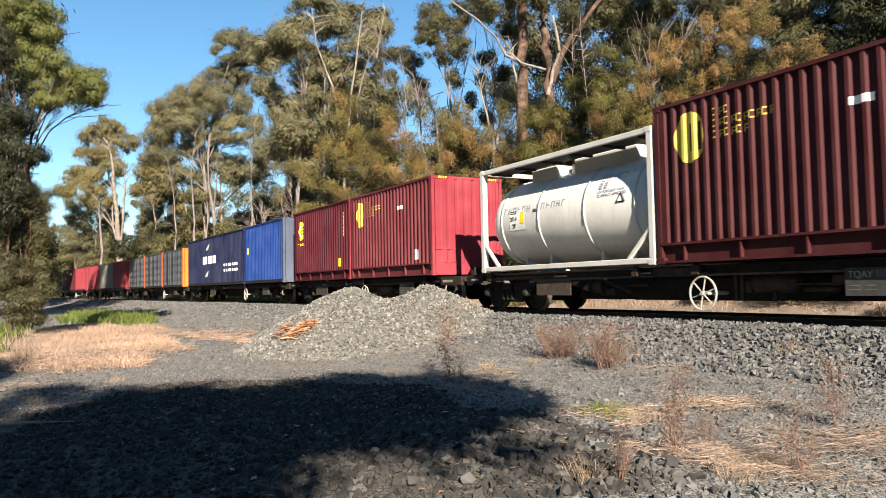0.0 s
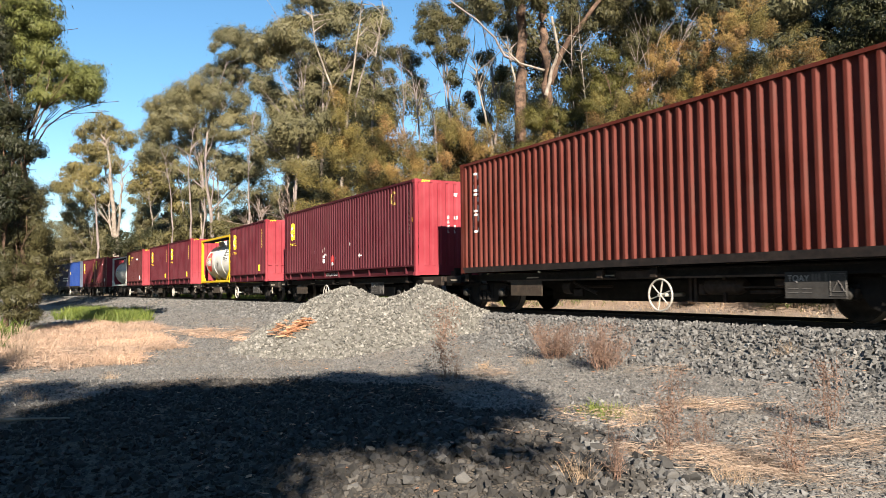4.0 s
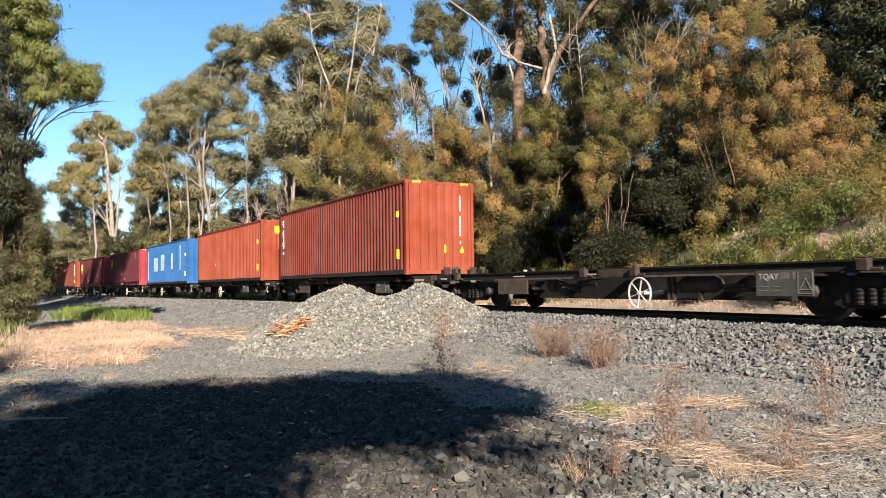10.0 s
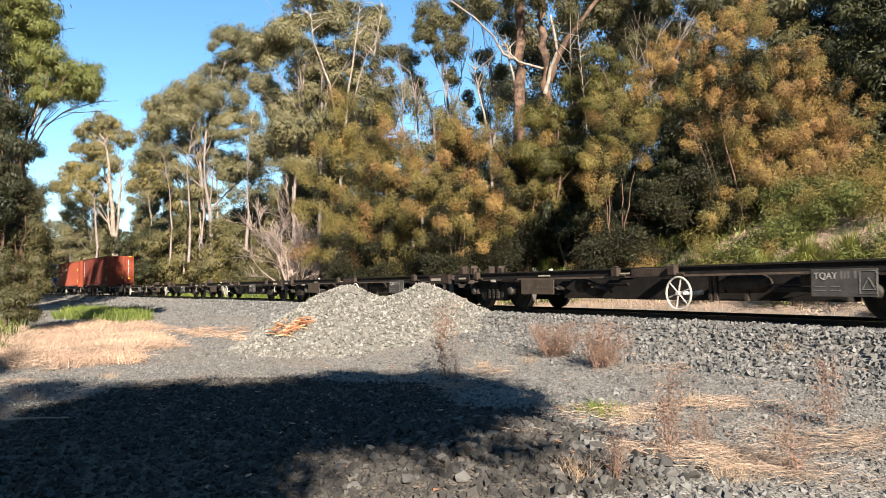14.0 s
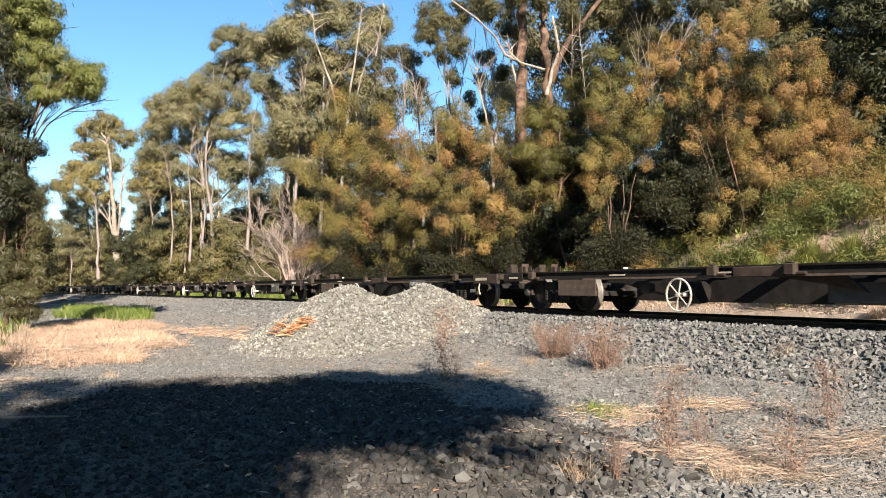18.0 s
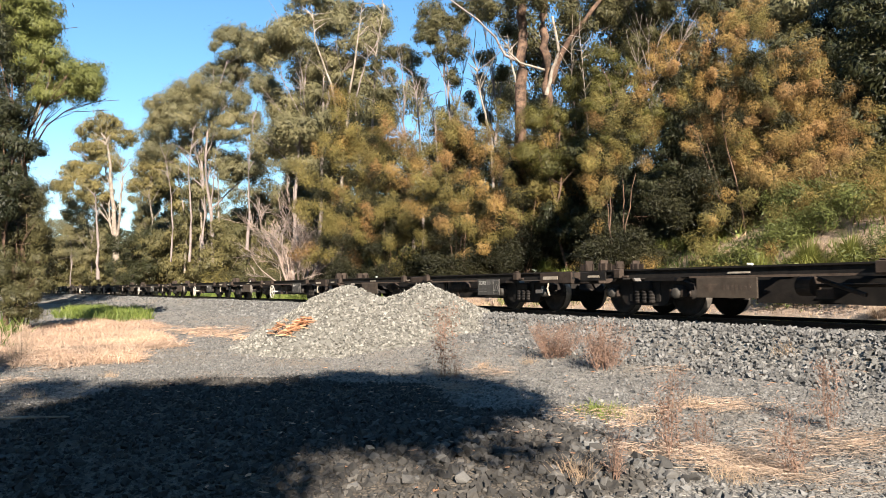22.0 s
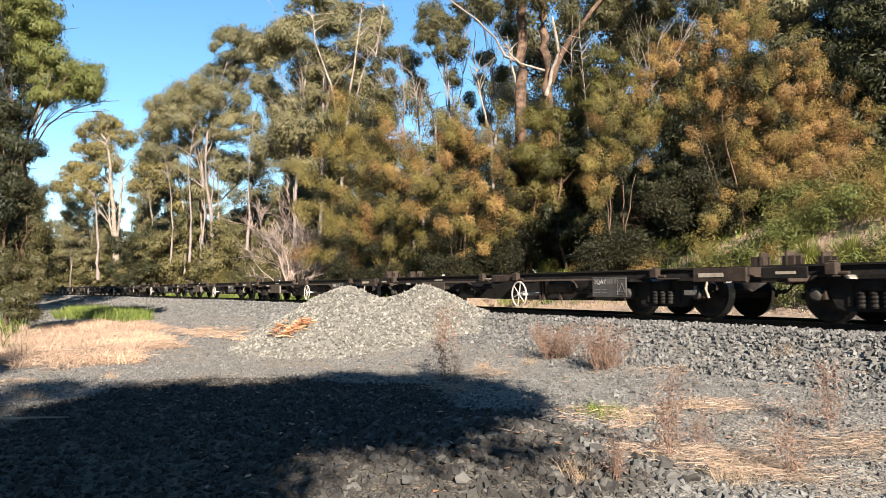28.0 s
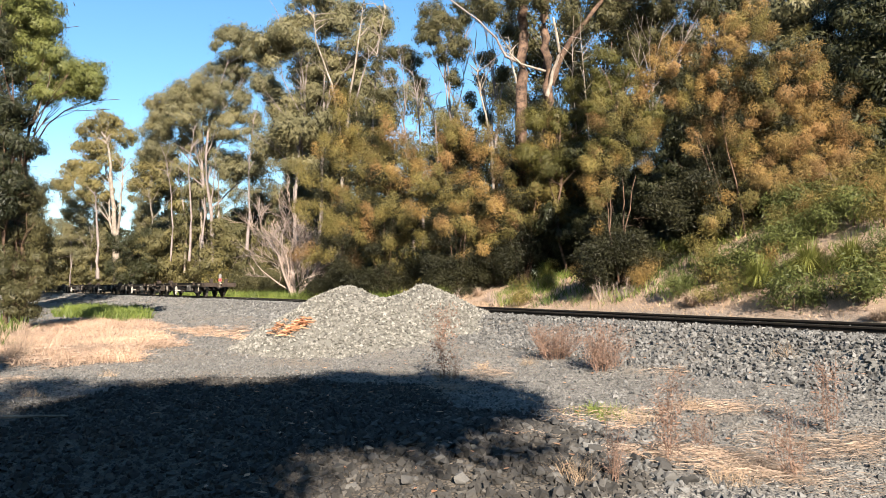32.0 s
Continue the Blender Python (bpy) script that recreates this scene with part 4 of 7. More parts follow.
def tank_container(frame_mat, label, red=False):
    L, H, W = 6.058, 2.591, 2.438
    h, w = L / 2, W / 2
    c = tagged(new("tank_container"), label, "tank container", "containers on the train")
    for e, y in product((-1, 1), (-1, 1)):
        part("corner_post", boxes((e * (h - 0.07) - 0.07, e * (h - 0.07) + 0.07, y * (w - 0.07) - 0.07, y * (w - 0.07) + 0.07, 0.1, H - 0.1), bevel=0.012), frame_mat, c)
        for z in (0.0, H - 0.118):
            part("corner_casting", boxes((e * (h - 0.085) - 0.089, e * (h - 0.085) + 0.089, y * (w - 0.075) - 0.081, y * (w - 0.075) + 0.081, z, z + 0.118), bevel=0.012), frame_mat, c)
    for y, z in product((-1, 1), (0.09, H - 0.06)):
        part("side_rail", boxes((-h + 0.15, h - 0.15, y * (w - 0.05) - 0.045, y * (w - 0.05) + 0.045, z - 0.06, z + 0.05), bevel=0.01), frame_mat, c)
    for e, z in product((-1, 1), (0.1, H - 0.06)):
        part("end_rail", boxes((e * (h - 0.07) - 0.05, e * (h - 0.07) + 0.05, -w + 0.15, w - 0.15, z - 0.06, z + 0.05), bevel=0.01), frame_mat, c)
    for e, y in product((-1, 1), (-1, 1)):
        bm = bmesh.new()
        rod(bm, (e * (h - 0.08), y * (w - 0.06), 0.75), (e * (h - 0.75), y * (w - 0.06), 0.12), 0.05, n=6)
        part("brace", bm, frame_mat, c)
    R = 1.06
    bm = bmesh.new()
    prof = [(e * x, r) for e, row in ((-1, ((2.94, 0.0001), (2.92, 0.4), (2.86, 0.72), (2.77, 0.92), (2.63, 1.03), (2.45, R))), (1, ((2.45, R), (2.63, 1.03), (2.77, 0.92), (2.86, 0.72), (2.92, 0.4), (2.94, 0.0001)))) for x, r in row]
    lathe(bm, prof, "X", 40, (0, 0, 1.22))
    smooth(part("tank_shell", bm, TANK, c, "white insulated tank shell"))
    for x in (-2.3, -0.78, 0.85, 2.38):
        bm = bmesh.new()
        lathe(bm, [(x - 0.035, R - 0.02), (x - 0.03, R + 0.018), (x + 0.03, R + 0.018), (x + 0.035, R - 0.02)], "X", 40, (0, 0, 1.22))
        smooth(part("tank_band", bm, WHITE, c))
    for y in (-0.83, 0.83):
        part("walkway", boxes((-2.85, 2.85, y - 0.29, y + 0.29, 2.485, 2.51)), GRATE, c, "dark steel grating walkway")
        for k in range(6):
            part("walkway_bracket", boxes((-2.6 + k * 1.04, -2.55 + k * 1.04, y - 0.3, y + 0.3, 2.43, 2.485)), GRATE, c)
    for x in (-1.9, -0.9, 0.9, 1.9):
        part("saddle", boxes((x - 0.04, x + 0.04, -0.62, 0.62, 0.08, 0.36)), frame_mat, c)
    part("spill_box", boxes((-1.75, -0.75, -0.5, 0.5, 2.12, 2.47), bevel=0.02), WHITE, c)
    part("spill_box", boxes((-0.1, 1.9, -0.5, 0.5, 2.12, 2.5), bevel=0.02), WHITE, c)
    bm = bmesh.new()
    rod(bm, (-0.42, 0, 2.2), (-0.42, 0, 2.46), 0.25, n=18)
    part("manhole", bm, STEEL, c)
    # writing on the shell, wrapped to its curve
    def on_shell(x0, x1, a0, a1, mat, name="markings", off=0.006):
        bm = bmesh.new()
        n = 1 if abs(a1 - a0) < 5 else 6
        k = [[bm.verts.new((x, -(R + off) * math.cos(radians(a0 + (a1 - a0) * i / n)), 1.22 + (R + off) * math.sin(radians(a0 + (a1 - a0) * i / n)))) for x in (x0, x1)] for i in range(n + 1)]
        for p, q in zip(k, k[1:]):
            bm.faces.new((p[0], p[1], q[1], q[0]))
        return part(name, bm, mat, c)
    def shell_text(text, size, x, a, mat, off=0.004):
        """A line of writing lying on the shell at the angle a above its middle."""
        q = radians(a)
        letters(text, size, mat, pose(x, -(R + off) * math.cos(q), 1.22 + (R + off) * math.sin(q), -a, 0, 0), c)

    if red:
        def disc(x0, z0, rad, off, mat, name, label="", n=20):
            """A round or many-cornered sticker laid on the curve of the shell."""
            bm = bmesh.new()
            rings = []
            for k in range(7):
                ring_ = []
                for i in range(n):
                    q = 2 * math.pi * i / n
                    dz = rad * k / 6 * math.sin(q) + z0 - 1.22
                    ring_.append(bm.verts.new((x0 + rad * k / 6 * math.cos(q), -math.sqrt((R + off) ** 2 - dz * dz), 1.22 + dz)))
                rings.append(ring_)
            for p, q in zip(rings, rings[1:]):
                for i in range(n):
                    bm.faces.new((p[i], p[(i + 1) % n], q[(i + 1) % n], q[i]))
            bmesh.ops.remove_doubles(bm, verts=bm.verts, dist=0.0005)
            return part(name, bm, mat, c, label)

        disc(-1.77, 1.25, 0.56, 0.02, SIGN_RED, "placard", "red round placard", 32)
        lay = lambda x0, x1, z0, z1, mat, off, name="markings": on_shell(x0, x1, math.degrees(math.asin((z0 - 1.22) / R)), math.degrees(math.asin((z1 - 1.22) / R)), mat, name, off)
        lay(-2.13, -1.31, 1.02, 1.5, SIGN_WHITE, 0.024, "placard_panel")
        lay(-1.91, -1.55, 1.56, 1.68, PALE_RED, 0.023, "placard_panel")
        for x0, x1, z in ((-2.1, -1.7, 1.46), (-2.1, -1.78, 1.42), (-2.1, -1.68, 1.09), (-2.1, -1.75, 1.05), (-1.62, -1.34, 1.11), (-1.62, -1.4, 1.06)):
            lay(x0, x1, z, z + 0.018, SIGN_BLACK, 0.027)
        for z in (1.4, 1.13):
            lay(-2.13, -1.31, z, z + 0.008, SIGN_BLACK, 0.027)
        disc(-1.5, 1.36, 0.13, 0.028, SIGN_YELLOW, "hazard_diamond", n=4)
        shell_text("2014", 0.15, -2.09, 3.5, SIGN_BLACK, 0.027)
        shell_text("2P", 0.15, -2.0, -3.6, SIGN_BLACK, 0.027)
        for k in range(11):
            if k not in (4, 9):
                on_shell(1.2 + k * 0.09, 1.2 + k * 0.09 + 0.05, 34, 37, SIGN_BLACK, "lettering")
        for text, size, x, a in (("22K2", 0.13, 1.2, 29), ("T7D  UN PORTABLE TANK", 0.085, 1.2, 24), ("RID / ADR", 0.085, 1.2, 19.5), ("TC  IMPACT  APPROVED", 0.085, 1.2, 15), ("NOMINAL", 0.085, 1.2, 9), ("CAPACITY   21 000 L", 0.085, 1.2, 4.5), ("4", 0.22, 1.5, -4), ("BAR", 0.1, 1.68, -2)):
            shell_text(text, size, x, a, SIGN_BLACK)
        mk = bmesh.new()
        ring(mk, 0.13, 0.011, at=(0.05, -(R + 0.004), 1.1))
        rod(mk, (-0.04, -(R + 0.008), 1.19), (0.14, -(R + 0.008), 1.01), 0.011, n=5)
        part("round_mark", mk, SIGN_BLACK, c)
    else:
        for k in range(13):
            if k != 6:
                x0 = -2.2 + k * 0.19
                on_shell(x0, x0 + 0.03, 10, 18, FAINT_BLUE, "lettering")
                on_shell(x0 + 0.03, x0 + 0.11, 17 - 3.5 * (k % 2), 18.2 - 3.5 * (k % 2), FAINT_BLUE, "lettering")
                if k % 3:
                    on_shell(x0 + 0.1, x0 + 0.125, 10, 18, FAINT_BLUE, "lettering")
        for k in range(11):
            if k not in (4, 9):
                on_shell(1.25 + k * 0.09, 1.25 + k * 0.09 + 0.05, 38, 41, FAINT_BLUE, "lettering")
        for text, size, x, a in (("22T6   T12", 0.13, 1.25, 32), ("UN PORTABLE TANK", 0.085, 1.25, 17), ("TC IMPACT APPROVED", 0.085, 1.25, 12.5)):
            shell_text(text, size, x, a, FAINT_BLUE)
        for a in (22, 25, 28):
            on_shell(1.25, 1.36, a, a + 2, FAINT_BLUE, "lettering")
            on_shell(1.4, 1.51, a, a + 2, FAINT_BLUE, "lettering")
        on_shell(-1.95, -1.3, -12, 14, SIGN_WHITE, "placard_panel")
        shell_text("2014", 0.15, -1.93, 0, SIGN_BLACK, 0.01)
        shell_text("2P", 0.15, -1.83, -9, SIGN_BLACK, 0.01)
        for a in (11.5, 9):
            on_shell(-1.92, -1.65, a, a + 1.2, SIGN_BLACK, "lettering", 0.01)
        on_shell(-1.5, -1.35, -4, 10, SIGN_YELLOW, "markings", 0.01)
        on_shell(-1.0, -0.75, 8, 12, WAGON_RUST)
        bm = bmesh.new()
        for p, q in (((1.85, 4), (2.1, 4)), ((2.1, 4), (1.97, 14)), ((1.97, 14), (1.85, 4))):
            rod(bm, *[(x, -(R + 0.006) * math.cos(radians(a)), 1.22 + R * math.sin(radians(a))) for x, a in (p, q)], 0.012, n=4)
        part("warning_mark", bm, SIGN_BLACK, c)
    return c


def curtain_container(label):
    """Grey sheeted half-height bays between orange posts."""
    c = container(6.058, 2.6, GREY_PANEL, label, FRAME_ORANGE, "curtain_container", ribs=12)
    h = 3.029
    for x in (-h + 0.08, h - 0.08):
        part("corner_panel", boxes((x - 0.05, x + 0.05, -1.262, -1.225, 0.05, 2.55), bevel=0.006), POST_ORANGE, c)
    for z in (0.55, 1.05, 1.55, 2.05):
        part("lashing_strap", boxes((-h + 0.2, h - 0.2, -1.268, -1.256, z, z + 0.04)), STRAP_GREY, c)
    for x in (-1.5, 0, 1.5):
        part("curtain_post", boxes((x - 0.05, x + 0.05, -1.266, -1.256, 0.2, 2.5)), SIGN_BLACK, c)
    return c


BASE = 0.925
SHIFT = -0.385


def load(c, wagon_s, dx):
    moving.append((c, wagon_s + dx, BASE))
    return c


def build_train():
    short = flat_wagon(PITCH, "low black skeletal container wagon with white handbrake wheel")
    add_bogies(short, PITCH)
    late = flat_wagon(PITCH, "low black skeletal container wagon with braced belly", True)
    add_bogies(late, PITCH)
    LATE = (-6, -2, -1, 2, 3, 8, 9, 14, 15)
    long_ = flat_wagon(PITCH_LONG, "long black skeletal container wagon near the head of the train")
    add_bogies(long_, PITCH_LONG)
    # wagon centres along the train, measured from the end of the last loaded box
    centres = {n: n * PITCH - 5.715 for n in range(-10, 20)}
    edge = -10 * PITCH - 5.715 - PITCH / 2
    for k in range(4):
        centres[-11 - k] = edge - PITCH_LONG * (k + 0.5)
    for n, s in centres.items():
        src = long_ if n < -10 else late if n in LATE else short
        w = src if n in (-11, 0, -1) else copy_thing(src, Matrix())
        if 0 < n:
            tagged(w, "empty black skeletal container wagon with braced belly and bare deck" if n in LATE else "empty low black skeletal container wagon with bare deck")
        moving.append((w, s - 0.35, 0.0))
    s = centres
    H9, L4, L2 = 2.896, 12.192, 6.058
    # 40 ft boxes
    boxes40 = {}
    c = container(L4, H9, SHADED_BRICK, "brick-red 40-foot steel container with end wall in a sunlit orange tone", ORANGE)
    side_code(c, L4 / 2 - 0.95, 1.1, 2.6, SIGN_WHITE)
    yellow_stickers(c, L4 / 2, H9)
    hazard_stripes(c, L4 / 2, H9)
    tall_letters(c, -5.74, 1.1, 0.22, 0.19, 7, SIGN_WHITE)
    e = L4 / 2
    bars([(e - 0.02, e + 0.003, 0.62, 0.72, 2.38 - k * 0.13, 2.48 - k * 0.13) for k in range(12) if k not in (4, 10)], SIGN_WHITE, c, "code_column")
    part("sticker", boxes((e - 0.02, e + 0.003, -0.02, 0.17, 0.68, 0.92)), SIGN_YELLOW, c)
    bm = bmesh.new()
    bm.faces.new([bm.verts.new((e + 0.004, y, z)) for y, z in ((0.66, 0.68), (0.86, 0.68), (0.76, 0.88))])
    part("warning_mark", bm, SIGN_YELLOW, c)
    load(c, s[0], SHIFT)
    c = container(L4, H9, ORANGE, "rust-orange 40-foot steel container with yellow stickers", ORANGE)
    side_code(c, L4 / 2 - 0.95, 1.1, 2.6, SIGN_BLACK)
    yellow_stickers(c, L4 / 2, H9)
    bars([(-5.75, -5.58, YW - 0.006, YW, 2.4, 2.6), (-5.75, -5.58, YW - 0.006, YW, 2.3, 2.38)], NAVY, c, "sticker")
    bars([(-2.2, -2.05, YW - 0.006, YW, 0.95, 1.05)], SIGN_WHITE, c, "patch")
    bars([(L4 / 2 + 0.0, L4 / 2 + 0.012, -0.55, -0.15, 2.25, 2.6), (L4 / 2, L4 / 2 + 0.012, 0.7, 0.9, 1.9, 2.1)], SIGN_YELLOW, c, "sticker")
    load(c, s[-1], SHIFT)
    c = container(L4, H9, BLUE, "mid-blue 40-foot steel container with pale repainted patches", BLUE)
    for x0, x1, z0, z1 in ((-5.6, -5.35, 0.3, 2.5), (-3.6, -2.55, 0.95, 1.95), (-1.3, -0.35, 0.95, 2.1), (1.75, 2.2, 1.0, 2.1), (4.15, 4.3, 0.9, 2.55)):
        m = int((x1 - x0) / 0.26) + 1
        for k in range(m):
            xx = x0 + k * 0.278
            part("pale_patch", boxes((xx, xx + 0.2, YW - 0.004, YW, z0, z1)), PALE_PATCH, c)
    side_code(c, L4 / 2 - 0.95, 1.1, 2.6, SIGN_BLACK)
    yellow_stickers(c, L4 / 2, H9)
    load(c, s[-2], SHIFT)
    for n in (-3, -4, -6):
        c = container(L4, H9, SHADED_MAROON, "maroon 40-foot steel container with yellow oval emblem", CRIMSON, ribs=54, deep_rail=0.16, fold=SHARP_FOLD, depth=0.034)
        leasing_marks(c, -5.05, 2.05, 0.85, SHADED_MAROON)
        hazard_stripes(c, L4 / 2, H9)
        side_code(c, L4 / 2 - 0.42, 1.25, 2.6, WORN_WHITE, w=0.016)
        side_code(c, L4 / 2 - 0.22, 2.15, 2.6, WORN_WHITE, w=0.02)
        bars([(L4 / 2 - 0.3, L4 / 2 - 0.2, YW - 0.006, YW, 1.62, 1.76)], SIGN_YELLOW, c, "sticker")
        for r0, r1, k0, k1 in ((0.2, 0.235, 0.5, 5.8), (0.05, 0.09, 0.0, 6.28)):
            arc = [k0 + (k1 - k0) * k / 14 for k in range(15)]
            painted(c, [(4.6 + 0.8 * min(r0 * math.cos(p), r0 * math.cos(q)), 4.6 + 0.8 * max(r0 * math.cos(p), r0 * math.cos(q)) + 0.012, lambda x, p=p, q=q, r0=r0: 2.45 + min(r0 * math.sin(p), r0 * math.sin(q)) - 0.02, lambda x, p=p, q=q, r0=r0: 2.45 + max(r0 * math.sin(p), r0 * math.sin(q)) + 0.02) for p, q in zip(arc, arc[1:])], DULL_YELLOW, "small_emblem")
        letters("EMPTY LIFT ONLY", 0.17, SIGN_WHITE, pose(-1.5, -1.146, 0.1), c)
        if n == -6:
            for x0, x1, z, hh, m2 in ((-1.62, -1.3, 0.62, 0.16, SIGN_WHITE), (-1.55, -1.36, 0.82, 0.1, SIGN_WHITE), (-1.42, -1.2, 0.9, 0.06, SIGN_WHITE), (-1.6, -1.5, 1.0, 0.16, SIGN_WHITE), (-1.42, -1.3, 1.08, 0.12, SIGN_WHITE), (-0.66, -0.36, 0.62, 0.22, SIGN_RED), (-0.6, -0.5, 0.48, 0.1, SIGN_WHITE), (1.85, 2.15, 0.72, 0.1, SIGN_WHITE)):
                painted(c, [(x0, x1, lambda q, z=z: z + 0.03 * math.sin(q * 31), lambda q, z=z, hh=hh: z + hh + 0.04 * math.sin(q * 23 + 1))], m2, "scrap")
        rr = random.Random(n)
        bars([(x, x + rr.uniform(0.06, 0.16), YW - 0.006, YW, z, z + rr.uniform(0.04, 0.12)) for x, z in [(rr.uniform(-2.5, 2), rr.uniform(0.5, 1.3)) for _ in range(3)]], SIGN_WHITE, c, "patch")
        for k in range(9):
            part("rail_gusset", boxes((-5.4 + k * 1.35, -5.37 + k * 1.35, -1.212, -1.14, 0.06, 0.28)), SHADED_MAROON, c)
        end_marks(c, L4 / 2, SIGN_WHITE)
        load(c, s[n], SHIFT)
    c = container(L4, H9, SHADED_BRICK, "brick-red 40-foot steel container with white vertical lettering", ORANGE)
    tall_letters(c, -5.5, 1.05, 0.28, 0.22, 6, SIGN_WHITE)
    side_code(c, L4 / 2 - 0.6, 1.1, 2.6, SIGN_WHITE)
    yellow_stickers(c, L4 / 2, H9)
    load(c, s[-5], SHIFT)
    # 20 ft boxes and tanks
    a, b = SHIFT - 3.067, SHIFT + 3.067

    def maroon20(n, dx, kind, mat):
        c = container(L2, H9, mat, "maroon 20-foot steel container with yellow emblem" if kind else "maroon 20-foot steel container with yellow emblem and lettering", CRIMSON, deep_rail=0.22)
        if kind:
            leasing_marks(c, -2.2, 2.1, 0.9, mat)
            side_code(c, 2.4, 1.6, 2.6, WORN_YELLOW)
        else:
            mark_ellipse(c, -2.2, 2.2, 0.34, 0.45, YW, WORN_YELLOW)
            painted(c, [(x0, x0 + 0.07, lambda q: 1.95, lambda q: 2.45) for x0 in (-2.2, -2.02)], mat, "emblem_stripe").location.y = -0.002
            for r, m2 in ((0, 3), (1, 10), (2, 6)):
                z = 2.46 - r * 0.19
                rows = []
                for k in range(m2):
                    x0 = -1.68 + k * 0.125
                    rows += [(x0, x0 + 0.03, YW - 0.006, YW, z, z + 0.13), (x0, x0 + 0.08, YW - 0.006, YW, z + 0.105, z + 0.13), (x0, x0 + 0.08, YW - 0.006, YW, z + 0.045 * (k % 2), z + 0.045 * (k % 2) + 0.025)]
                bars(rows, WORN_YELLOW, c, "emblem_lettering")
            bars([(0.75, 1.1, YW - 0.006, YW, 2.1, 2.22)], SIGN_WHITE, c, "patch")
        bars([(1.9, 2.15, YW - 0.006, YW, 0.5, 0.8)], SIGN_YELLOW if kind else SIGN_WHITE, c, "sticker")
        hazard_stripes(c, L2 / 2, H9)
        part("end_ledge", boxes((L2 / 2 - 0.03, L2 / 2 + 0.012, -1.08, 1.08, 0.74, 0.79), bevel=0.006), CRIMSON, c)
        bars([(L2 / 2 - 0.02, L2 / 2 + 0.003, 0.82, 0.9, 2.42 - k * 0.15, 2.53 - k * 0.15) for k in range(11) if k != 4], SIGN_WHITE, c, "code_column")
        for k in range(5):
            part("rail_gusset", boxes((-2.4 + k * 1.2, -2.37 + k * 1.2, -1.212, -1.14, 0.06, 0.34)), mat, c)
        return load(c, s[n], dx)

    load(tank_container(YELLOW, "white tank container in a bright yellow frame with red placard", True), s[-7], a)
    maroon20(-7, b, 1, SHADED_MAROON)
    maroon20(-8, a, 1, SHADED_MAROON)
    maroon20(-8, b, 1, SHADED_MAROON)
    load(tank_container(WHITE, "white tank container in a white frame with blue lettering"), s[-9], a)
    maroon20(-9, b, 0, MAROON_DULL)
    maroon20(-10, a, 1, SHADED_MAROON)
    maroon20(-10, b, 0, FADED)
    c = container(L4, H9, NAVY, "navy-blue 40-foot container with white lettering", NAVY)
    bars([(-2.4 + k * 0.62, -2.4 + k * 0.62 + 0.45, YW - 0.006, YW, 1.3, 1.75) for k in range(5)] + [(2.3 + k * 0.4, 2.3 + k * 0.4 + 0.28, YW - 0.006, YW, z, z + 0.14) for k in range(7) for z in (0.75, 1.05)], SIGN_WHITE, c, "lettering")
    bm = bmesh.new()
    for x, z in ((-1.2, 2.2), (-1.4, 0.6)):
        bm.faces.new([bm.verts.new((x + p, YW - 0.006, z + q)) for p, q in ((-0.4, -0.1), (0.2, -0.05), (0.5, 0.3), (-0.1, 0.12))])
    part("emblem", bm, SIGN_WHITE, c)
    load(c, s[-11], -3.1)
    c = container(L2, 2.9, ROYAL, "royal-blue 20-foot container with yellow sticker", WORN_BLUE)
    bars([(-2.7, -2.5, YW - 0.006, YW, 1.5, 1.8)], SIGN_YELLOW, c, "sticker")
    load(c, s[-11], 6.3)
    for k in (-6.15, 0, 6.15):
        load(curtain_container("grey sheeted container with orange corner posts"), s[-12], k)
    for k, m2, nm in ((-6.15, CRIMSON, "red"), (0, BEIGE, "grey-beige"), (6.15, CRIMSON, "red")):
        load(container(L2, 2.6, m2, nm + " 20-foot steel container far along the train", m2), s[-13], k)
    for k, m2, nm in ((-6.15, NAVY, "navy-blue"), (0, SHADED_MAROON, "maroon"), (6.15, CRIMSON, "red")):
        load(container(L2, 2.6, m2, nm + " 20-foot steel container far along the train", m2), s[-14], k)
    # end-of-train marker on the last coupling
    e = thing("end_of_train_marker", "grey end-of-train marker box with a red reflector and white lamp", "train marker")
    part("case", boxes((-0.05, 0.05, -0.085, 0.085, 0.0, 0.46), bevel=0.02), CASE_GREY, e)
    part("red_reflector", boxes((0.03, 0.054, -0.06, 0.06, 0.03, 0.2), (-0.035, 0.035, -0.089, -0.07, 0.03, 0.2)), SIGN_RED, e)
    part("lamp", boxes((0.05, 0.2, -0.06, 0.06, -0.15, -0.07), bevel=0.02), DIRTY_WHITE, e)
    bm = bmesh.new()
    rod(bm, (0, 0, -0.35), (0, 0, 0.0), 0.03)
    rod(bm, (0, 0.05, 0.5), (0, 0.05, 0.58), 0.012)
    part("bracket", bm, STEEL, e)
    moving.append((e, s[19] + PITCH / 2 - 0.2, 0.93))


